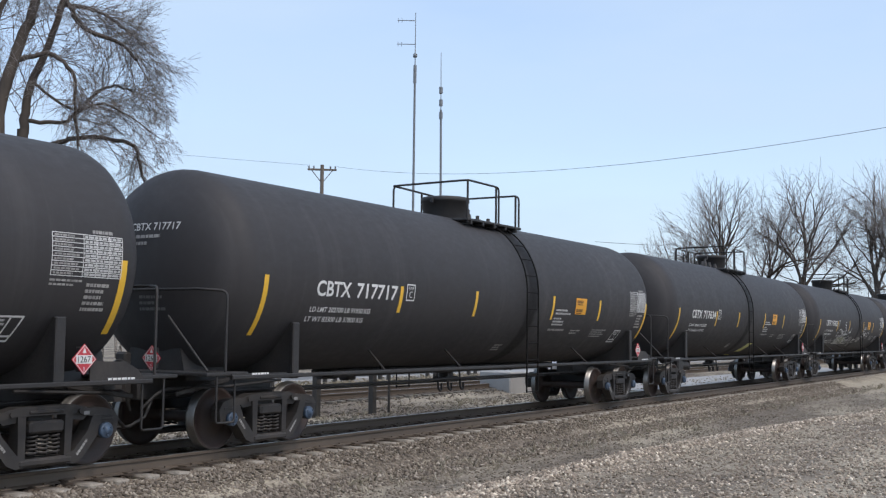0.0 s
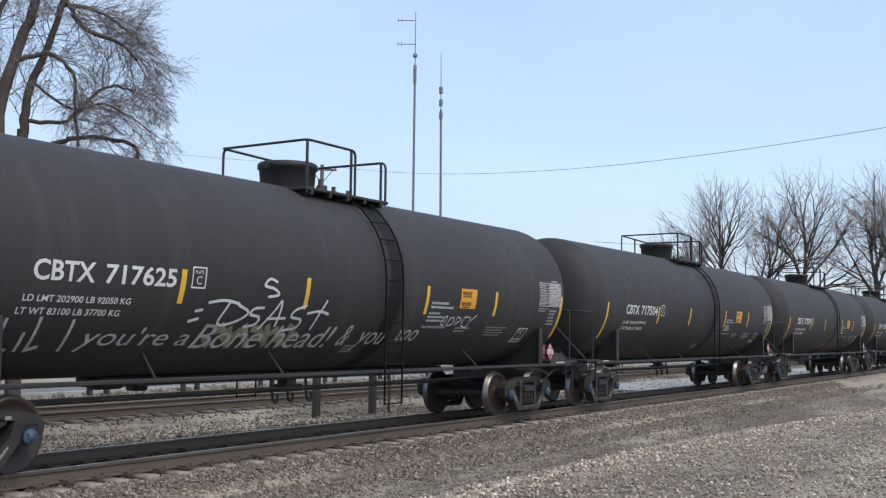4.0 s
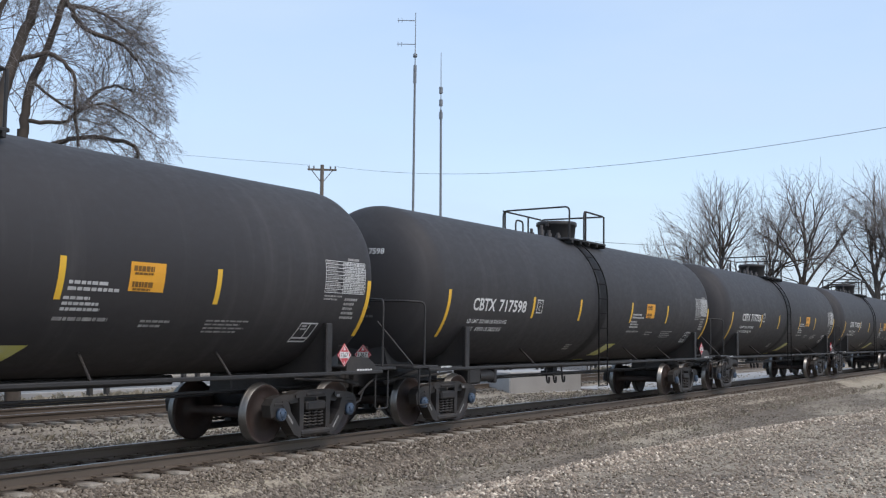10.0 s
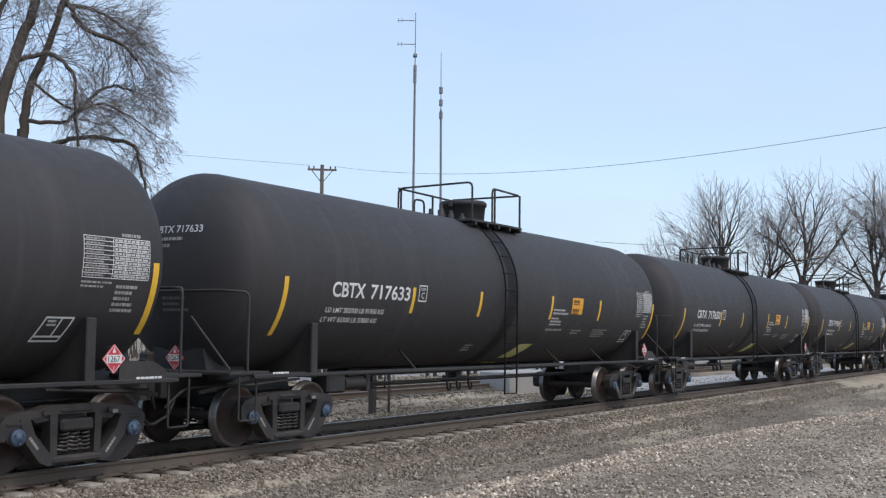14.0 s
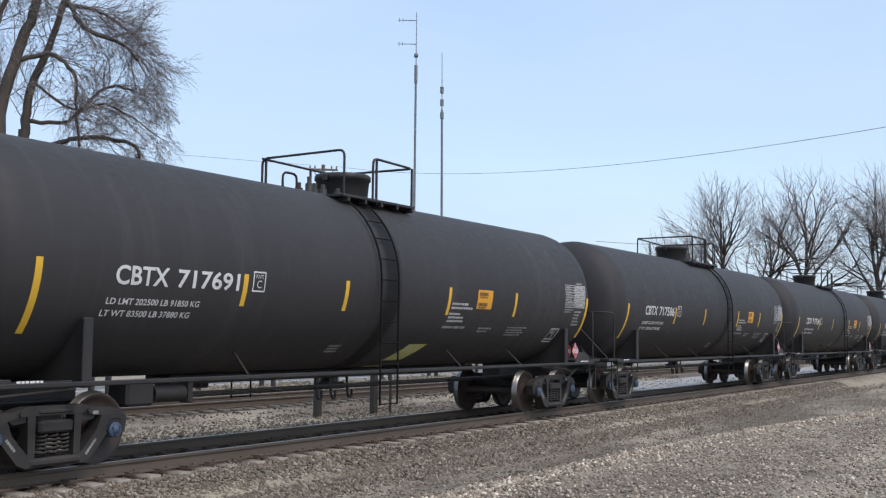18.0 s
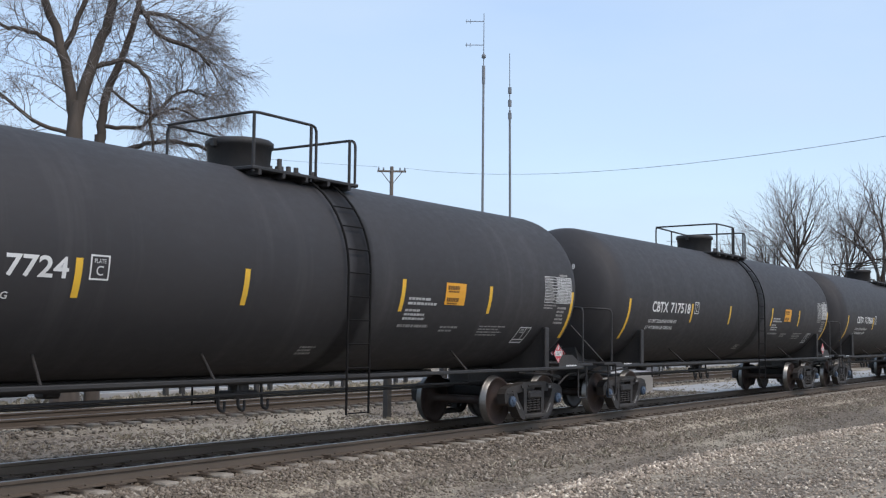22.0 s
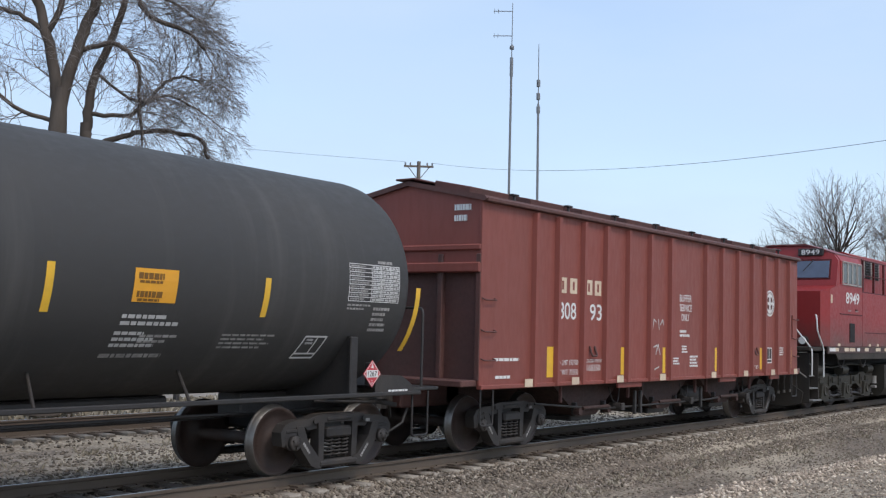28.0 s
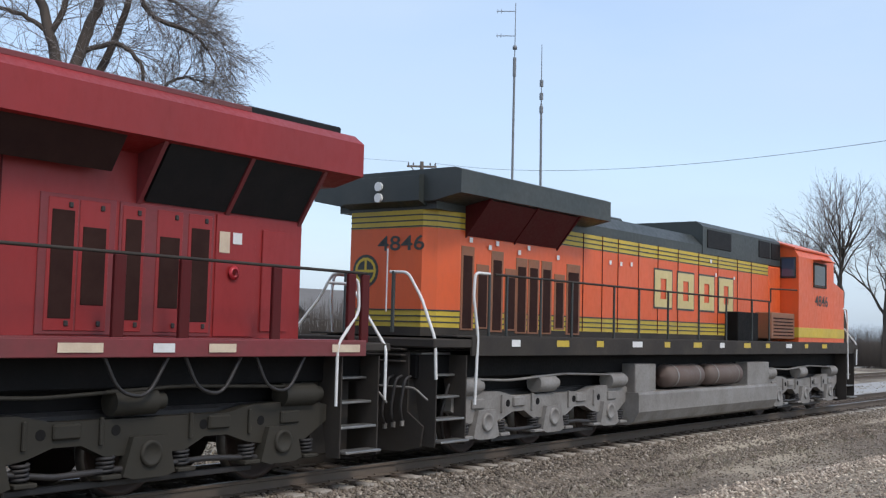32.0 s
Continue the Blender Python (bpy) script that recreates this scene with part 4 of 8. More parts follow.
def number_car(car, mark_text, number, weights, kind):
    o, u = (-0.28, -0.10) if number == "717598" else (0.45, 0.0) if kind == "c" else (-0.06, 0.0) if kind == "b" else (0.0, 0.0)
    part("reporting_mark", wrapped(*letters(mark_text, 0.245, 0.90, 0.02), -6.47 + o, 2.275 + u, 0.006), M_WHITE, car, "white stencilled reporting mark")
    part("car_number", wrapped(*letters(number, 0.245, 1.20, 0.02), -5.41 + o, 2.275 + u, 0.006), M_WHITE, car, "white stencilled car number")
    for i, line in enumerate(weights):
        part("weight_stencil", wrapped(*letters(line, 0.08, 1.62 - 0.08 * i, 0.014), -6.54 + o - 0.04 * i, 2.03 + u - 0.15 * i, 0.006), M_WHITE, car)
    o = max(o, -0.06)
    pb = strokes([[(0, 0), (0.25, 0), (0.25, 0.27), (0, 0.27), (0, 0)]], 0.02)
    part("plate_box", wrapped(*pb, -3.92 + o, 2.29 + u, 0.006), M_WHITE, car)
    part("plate_lettering", wrapped(*letters("PLATE", 0.05, 0.16), -3.875 + o, 2.475 + u, 0.006), M_WHITE, car)
    part("plate_lettering", wrapped(*letters("C", 0.11), -3.84 + o, 2.335 + u, 0.006), M_WHITE, car)
    # the same number on the domed end
    me = flat(*letters(mark_text + " " + number, 0.11, 0.95, 0.008), 0, 0, 0)
    lay_on_head(me, 0.37, 3.17)
    part("end_number", me, M_WHITE, car)
    for i in range(2):
        me = flat(*bars(1, 0.6 - 0.1 * i, 0.06, 0.8, 20 + i), 0, 0, 0)
        lay_on_head(me, 0.34, 3.05 - 0.1 * i)
        part("end_stencil", me, M_CHALK, car)
    me = flat(*bars(3, 0.5, 0.26, 0.5, 24), 0, 0, 0)
    lay_on_head(me, 0.13, 1.98)
    part("end_stencil", me, M_DIM, car)


def lay_on_head(me, y, z):
    """Lays flat lettering on the left domed end, reading from the near side inwards."""
    for v in me.vertices:
        yy, zz = y - v.co.x, z + v.co.z
        rr = min(0.999, math.hypot(yy, zz - Z_TANK) / R_TANK)
        a = math.acos(rr ** (1 / 0.9))
        v.co = (-7.84 - 0.71 * math.sin(a) ** 0.9 - 0.012, yy, zz)


# ---- the train ----
S0, PITCH = 20.11, 18.1


def travel(t):
    """How far the train has rolled after t seconds."""
    return 10.38025 * t - 0.0027388 * t * t - 0.00016297 * t ** 3


CARS = [  # place in the train, mark, number, weights, kind
    (-1, "CBTX", "717718", ("LD LMT 202600 LB 91900 KG", "LT WT 83400 LB 37830 KG"), "a"),
    (0, "CBTX", "717717", ("LD LMT 202700 LB 91950 KG", "LT WT 83300 LB 37800 KG"), "a"),
    (1, "CBTX", "717634", ("LD LMT 202900 LB 92050 KG", "LT WT 83100 LB 37700 KG"), "b"),
    (2, "CBTX", "717625", ("LD LMT 202900 LB 92050 KG", "LT WT 83100 LB 37700 KG"), "a"),
    (3, "CBTX", "717504", ("LD LMT 202600 LB 91900 KG", "LT WT 83400 LB 37830 KG"), "a"),
    (4, "CBTX", "717507", ("LD LMT 202500 LB 91850 KG", "LT WT 83500 LB 37880 KG"), "a"),
    (5, "CBTX", "717559", ("LD LMT 202500 LB 91850 KG", "LT WT 83500 LB 37850 KG"), "b"),
    (6, "CBTX", "717598", ("LD LMT 202100 LB 91650 KG", "LT WT   83900 LB 38050 KG"), "b"),
    (7, "CBTX", "717755", ("LD LMT 202600 LB 91900 KG", "LT WT 83400 LB 37830 KG"), "b"),
    (8, "CBTX", "717633", ("LD LMT 202700 LB 91950 KG", "LT WT 83300 LB 37800 KG"), "b"),
    (9, "CBTX", "717650", ("LD LMT 202900 LB 92050 KG", "LT WT 83100 LB 37700 KG"), "b"),
    (10, "CBTX", "717691", ("LD LMT 202500 LB 91850 KG", "LT WT 83500 LB 37880 KG"), "b"),
    (11, "CBTX", "717586", ("LD LMT 202300 LB 91750 KG", "LT WT  83700 LB 37950 KG"), "a"),
    (12, "CBTX", "717724", ("LD LMT 202600 LB 91900 KG", "LT WT 83400 LB 37830 KG"), "a"),
    (13, "CBTX", "717518", ("LD LMT 202600 LB 91900 KG", "LT WT 83400 LB 37830 KG"), "a"),
    (14, "CBTX", "717566", ("LD LMT 202600 LB 91900 KG", "LT WT 83400 LB 37830 KG"), "a"),
    (15, "CTCX", "717965", ("LD LMT 195300 LB 88590 KG", "LT WT 90700 LB 41140 KG"), "c"),
]
LABELS = {
    "a": "black tank car with white stencils and yellow strips",
    "b": "black tank car with a lime patch by its ladder",
    "c": "faded charcoal tank car with a mint spray-painted tag",
}
VEHICLES = []   # thing, place along the train at 0 s
WHEELS = []     # wheelset, radius, place along the train at 0 s


def register(ob, x):
    VEHICLES.append((ob, x))
    for o in ob.children_recursive:
        if o.name.split(".")[0] == "wheelset":
            WHEELS.append((o, x))


def build_tank_cars():
    bodies = {}
    for kind in "abc":
        car = build_tank_body(kind)
        tk = build_truck(car, 6.989, M_TRUCK if kind == "c" else M_BLUE)
        again(tk, car, pose(-6.989, 0, 0))
        bodies[kind] = car
    used = set()
    for k, mk, num, weights, kind in CARS:
        if kind in used:
            car = copy_thing(bodies[kind], Matrix())
        else:
            used.add(kind)
            car = bodies[kind]
        yield k, mk, num, weights, kind, car


def spray_graffiti(car):
    """A hand-sprayed line of writing over an older scrawl."""
    blob = [[(0.1 * i, 0.12 + 0.22 * ((i * 7) % 5) / 5), (0.1 * i + 0.16, 0.02 + 0.3 * ((i * 3) % 4) / 4)] for i in range(19)]
    part("graffiti_fill", wrapped(*strokes(blob, 0.10), -3.3, 1.50, 0.006), M_SPRAYY, car, "olive sprayed scrawl")
    for text, x, w, z, h in (("you're a", -5.48, 1.86, 1.44, 0.31), ("Bone head!", -3.5, 3.05, 1.47, 0.34), ("&", -0.18, 0.24, 1.50, 0.34), ("you", 0.33, 0.74, 1.42, 0.31), ("too", 1.46, 0.66, 1.58, 0.24)):
        part("graffiti_word", wrapped(*letters(text, h, w, 0.0), x, z, 0.010, 0.25), M_SPRAY, car, "pale grey hand-sprayed word")
    # a nickname in front, as plain strokes
    nick = [[(0.0, 0.36), (0.0, 0.02), (0.2, 0.0)], [(0.32, 0.2), (0.34, 0.0)], [(0.46, 0.38), (0.48, 0.0), (0.62, 0.04)], [(0.95, 0.36), (0.97, 0.0)]]
    part("graffiti_word", wrapped(*strokes(nick, 0.045), -6.65, 1.46, 0.010), M_SPRAY, car)
    top = [[(0.0, 0.56), (0.3, 0.60), (0.62, 0.56)], [(0.42, 0.58), (0.30, 0.28), (0.62, 0.30), (0.86, 0.44), (0.62, 0.54)], [(1.16, 0.52), (0.96, 0.50), (0.92, 0.42), (1.12, 0.38), (1.10, 0.28), (0.88, 0.24)], [(1.22, 0.22), (1.42, 0.48), (1.54, 0.62), (1.56, 0.26)], [(1.30, 0.36), (1.72, 0.38)],
           [(2.14, 0.58), (1.90, 0.50), (1.86, 0.40), (2.10, 0.36), (2.06, 0.24), (1.78, 0.20)], [(2.22, 0.46), (2.50, 0.50), (2.74, 0.46)], [(2.62, 0.66), (2.50, 0.44), (2.44, 0.22)], [(1.34, 0.90), (1.18, 0.94), (1.08, 0.84), (1.30, 0.80), (1.42, 0.72), (1.20, 0.68)], [(-0.22, 0.44), (-0.10, 0.46)], [(-0.28, 0.30), (-0.12, 0.34)]]
    for i, run in enumerate(curvy(top)):
        part("graffiti_stroke", wrapped(*strokes([run], 0.040), -3.52, 1.54, 0.012 + 0.0006 * i), M_SPRAY2, car, "white sprayed scrawl over the writing")
    loop = [[(0.0, 0.16), (0.14, 0.20), (0.10, 0.04), (0.0, 0.06), (0.06, 0.14)], [(0.26, 0.18), (0.22, 0.04), (0.40, 0.06), (0.38, 0.18), (0.26, 0.16)], [(0.50, 0.04), (0.52, 0.19), (0.68, 0.14), (0.54, 0.08)], [(0.78, 0.20), (0.76, 0.04), (0.96, 0.02), (1.00, 0.18), (0.80, 0.20)], [(1.06, 0.14), (1.22, 0.24)]]
    for i, run in enumerate(curvy(loop)):
        part("graffiti_stroke", wrapped(*strokes([run], 0.022), 2.75, 1.84, 0.012 + 0.0006 * i), M_SPRAY2, car)


def spray_tag(car):
    """Mint tag, dots and stencils on the last tank car."""
    word = [[(0.20, 0.60), (0.15, 0.68), (0.06, 0.62), (0.02, 0.46), (0.06, 0.36), (0.16, 0.40)], [(0.26, 0.50), (0.36, 0.54), (0.40, 0.62), (0.33, 0.67), (0.27, 0.58), (0.30, 0.44), (0.40, 0.42)], [(0.45, 0.42), (0.49, 0.55), (0.56, 0.56), (0.58, 0.44), (0.50, 0.42), (0.60, 0.40)], [(0.62, 0.60), (0.66, 0.40)], [(0.56, 0.52), (0.74, 0.58), (0.90, 0.57)], [(0.76, 0.64), (0.72, 0.44), (0.80, 0.38)],
            [(0.02, 0.20), (0.10, 0.34), (0.16, 0.36), (0.18, 0.18)], [(0.06, 0.26), (0.22, 0.28)], [(0.24, 0.18), (0.28, 0.34), (0.33, 0.22), (0.40, 0.35), (0.42, 0.18)], [(0.48, 0.34), (0.50, 0.17)], [(0.55, 0.16), (0.58, 0.34), (0.64, 0.20), (0.72, 0.34), (0.73, 0.16)], [(0.92, 0.32), (0.80, 0.30), (0.82, 0.23), (0.92, 0.18), (0.82, 0.11), (0.68, 0.06)],
            [(-0.02, 0.24), (-0.06, 0.16), (0.10, 0.20)], [(0.18, 0.06), (0.34, 0.10), (0.50, 0.06)], [(0.34, 0.10), (0.33, 0.00)], [(0.70, 0.20), (0.66, 0.02)], [(-0.12, 0.06), (0.02, 0.14)]]
    for i, run in enumerate(curvy(word)):
        part("tag_stroke", wrapped(*strokes([run], 0.026), -1.60, 1.28, 0.010 + 0.0006 * i), M_CYAN, car, "mint-coloured sprayed stroke")
    dots = [[(0.0, 0.0), (0.07, 0.03)], [(0.13, 0.06), (0.19, 0.07)], [(0.24, 0.09), (0.30, 0.10)]]
    part("sprayed_dots", wrapped(*strokes(dots, 0.05), -1.96, 1.37, 0.010), M_SPRAY2, car, "three pale sprayed dabs")
    part("thermal_lettering", wrapped(*letters("THERMAL PROTECTION", 0.068, 0.74), -2.76, 2.39, 0.008), M_WHITE, car)
    part("thermal_lettering", wrapped(*letters("SYSTEM EQUIPPED", 0.068, 0.60), -2.76, 2.26, 0.008), M_WHITE, car)
    part("stencil_block", wrapped(*bars(3, 0.74, 0.22, 0.5, 71), -2.70, 1.86, 0.008), M_CHALK, car)
    part("stencil_block", wrapped(*bars(6, 0.85, 0.42, 0.5, 72), -3.02, 1.24, 0.008), M_CHALK, car)
    for i, w in enumerate((0.22, 0.34)):
        part("stencil_block", wrapped(*bars(1, w, 0.05, 0.9, 73 + i), -0.88 + 0.03 * i, 3.20 - 0.10 * i, 0.008), M_WHITE, car)


def build_train():
    made = list(build_tank_cars())
    for k, mk, num, weights, kind, car in made:
        label = LABELS[kind]
        if k == 2:
            label = "black tank car with sprayed graffiti along its side"
        car["label"] = label
        number_car(car, mk, num, weights, kind)
        if k == 2:
            spray_graffiti(car)
        if kind == "c":
            spray_tag(car)
        if kind == "b":
            part("lime_patch", wrapped(*quad(0.60, 0.42, 0.42), 0.42, 1.10, 0.006), M_LIME, car, "slanted faded lime-yellow patch")
        register(car, S0 + k * PITCH)


build_train()


# ---- buffer hopper car ----
M_OXIDE = worn("oxide_red_paint", (0.24, 0.059, 0.043), (0.165, 0.053, 0.040), 0.6, 0.6, 0.0, 0.7, 10, (1, 1, 0.25), 0.12)
# darker oxide red for roof, ends and fittings
M_OXIDE_DARK = worn("dark_oxide_red", (0.11, 0.042, 0.035), (0.065, 0.038, 0.032), 0.8, 0.7, 0.0, 1.2, 14, bump=0.2)
# darkest brown, for the bays and gear below the hopper sides
M_BAY = worn("dark_brown_hopper_bay", (0.058, 0.027, 0.022), (0.030, 0.021, 0.018), 0.8, 0.8, 0.0, 1.5, 16, bump=0.25)
M_CREAM = worn("cream_stencil", (0.66, 0.55, 0.40), (0.42, 0.30, 0.22), 0.6, 0.6, 0.0, 3.0, 30, bump=0.05)
M_CPRED = worn("deep_red_paint", (0.275, 0.0170, 0.0165), (0.18, 0.021, 0.019), 0.6, 0.5, 0.0, 0.7, 10, (1, 1, 0.4), 0.08)
M_CPDUST = worn("dusty_red_paint", (0.19, 0.026, 0.030), (0.11, 0.046, 0.039), 0.8, 0.55, 0.0, 0.7, 12, (0.6, 1, 1), 0.1)
M_DUSTBROWN = worn("brown_road_film", (0.072, 0.035, 0.031), (0.05, 0.034, 0.029), 0.7, 0.65, 0.0, 1.0, 14, (0.5, 1, 1), 0.1)
M_MAROON = worn("maroon_post_paint", (0.085, 0.011, 0.012), (0.075, 0.022, 0.020), 0.6, 0.5, 0.0, 2, 20, bump=0.08)
M_BORANGE = worn("orange_paint", (0.72, 0.105, 0.02), (0.45, 0.10, 0.04), 0.55, 0.42, 0.0, 0.7, 12, (1, 1, 0.4), 0.08)
M_BYELLOW = worn("faded_yellow_paint", (0.58, 0.41, 0.035), (0.36, 0.27, 0.06), 0.6, 0.5, 0.0, 1.5, 14, (1, 1, 0.5), 0.08)
M_NAMEY = worn("pale_gold_paint", (0.62, 0.50, 0.22), (0.42, 0.34, 0.16), 0.5, 0.5, 0.0, 2.0, 14, bump=0.05)
M_BGREEN = worn("dark_green_black_paint", (0.030, 0.038, 0.036), (0.06, 0.062, 0.056), 0.7, 0.5, 0.0, 1.0, 12, bump=0.1)
M_SKIRT = worn("road_grimed_sill", (0.036, 0.032, 0.029), (0.066, 0.056, 0.046), 0.8, 0.7, 0.0, 1.2, 20, bump=0.15)
M_GRIME = worn("grimed_grey_tank", (0.030, 0.0285, 0.0235), (0.050, 0.044, 0.034), 0.8, 0.6, 0.0, 0.6, 14, (0.5, 1, 1.5), 0.12)
M_PALEGREY = worn("dusty_silver_paint", (0.25, 0.238, 0.22), (0.12, 0.104, 0.088), 0.8, 0.6, 0.0, 2.0, 20, bump=0.2)
M_RUSTTANK = worn("rusty_reservoir", (0.105, 0.066, 0.052), (0.145, 0.118, 0.10), 0.8, 0.65, 0.0, 1.5, 18, bump=0.15)
M_INTAKE = worn("dusty_brown_orange", (0.26, 0.10, 0.045), (0.17, 0.095, 0.06), 0.7, 0.6, 0.0, 1.5, 16, bump=0.1)
M_GRILLE = worn("dark_grille", (0.013, 0.0135, 0.014), (0.026, 0.023, 0.022), 0.6, 0.6, 0.0, 3, 40, bump=0.1)
M_LOUVRE = worn("dark_brown_louvre", (0.028, 0.012, 0.010), (0.045, 0.022, 0.017), 0.7, 0.85, 0.0, 3, 30, bump=0.1)
# near black: shade below the sill and in frame holes is part of the colour
M_DEEP = worn("shade_black_underframe", (0.007, 0.007, 0.007), (0.016, 0.014, 0.013), 0.7, 0.75, 0.0, 2, 20, bump=0.3)
M_STEPWHITE = worn("white_grab_rail", (0.70, 0.70, 0.68), (0.45, 0.43, 0.4), 0.4, 0.45, 0.0, 6, 40, bump=0.05)
M_CHALKFRAME = worn("pale_window_frame", (0.36, 0.34, 0.31), (0.22, 0.2, 0.18), 0.5, 0.5, 0.0, 5, 30, bump=0.05)
M_LAMP = worn("lamp_lens", (0.75, 0.75, 0.72), (0.6, 0.6, 0.58), 0.3, 0.15, 0.0, 6, 40, bump=0.0)


def glass_material():
    n = Nodes("sky_tinted_glass")
    # the blue base colour stands in for sky mirrored in the panes
    c = n.ramp(n.noise(2.0), [(0.3, (0.045, 0.06, 0.10)), (0.7, (0.065, 0.085, 0.14))])
    n.b.inputs["Coat Weight"].default_value = 1.0
    n.b.inputs["Coat Roughness"].default_value = 0.03
    return n.set(c, 0.05)


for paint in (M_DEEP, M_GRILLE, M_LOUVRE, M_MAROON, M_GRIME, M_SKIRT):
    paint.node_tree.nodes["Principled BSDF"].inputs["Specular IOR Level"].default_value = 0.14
M_GLASS = glass_material()
M_GLASS_DARK = worn("dark_side_glass", (0.012, 0.014, 0.015), (0.02, 0.022, 0.022), 0.4, 0.12, 0.0, 2, 10, bump=0.0, rvar=0.04)


def dusty_red():
    """Deep red paint with a ragged film of brown road dust over the lowest half metre."""
    n = Nodes("dust_filmed_red_paint")
    broad = n.noise(0.7, 5, 0.6, (1, 1, 0.4))
    fine = n.noise(10, 6, 0.65)
    col = n.mix(n.ramp(broad, [(0.35, (0, 0, 0)), (0.75, (0.6, 0.6, 0.6))]), (0.275, 0.0170, 0.0165), (0.18, 0.021, 0.019))
    sep = n.t.nodes.new("ShaderNodeSeparateXYZ")
    n.t.links.new(n.co, sep.inputs[0])
    add = n.t.nodes.new("ShaderNodeMath")
    add.operation = "MULTIPLY_ADD"
    n.t.links.new(n.noise(1.6, 5, 0.7, (0.6, 1, 1)), add.inputs[0])
    add.inputs[1].default_value = -1.1
    n.t.links.new(sep.outputs[2], add.inputs[2])
    mr = n.t.nodes.new("ShaderNodeMapRange")
    mr.inputs["From Min"].default_value, mr.inputs["From Max"].default_value = 2.1, 1.2
    mr.inputs["To Min"].default_value, mr.inputs["To Max"].default_value = 0.0, 0.75
    n.t.links.new(add.outputs[0], mr.inputs["Value"])
    col = n.mix(mr.outputs[0], col, (0.085, 0.050, 0.040))
    n.bump(fine, 0.08, 0.004)
    return n.set(col, n.ramp(fine, [(0.3, (0.4,) * 3), (0.7, (0.6,) * 3)]))


M_CPLOW = dusty_red()


def hollow(w, h, k=0.3):
    """A plain open block, standing for one character of a name that is not lettered."""
    a, b = w * k, h * 0.22
    vs = [(0, 0, 0), (w, 0, 0), (w, 0, h), (0, 0, h), (a, 0, b), (w - a, 0, b), (w - a, 0, h - b), (a, 0, h - b)]
    return vs, [(0, 1, 5, 4), (1, 2, 6, 5), (2, 3, 7, 6), (3, 0, 4, 7)]


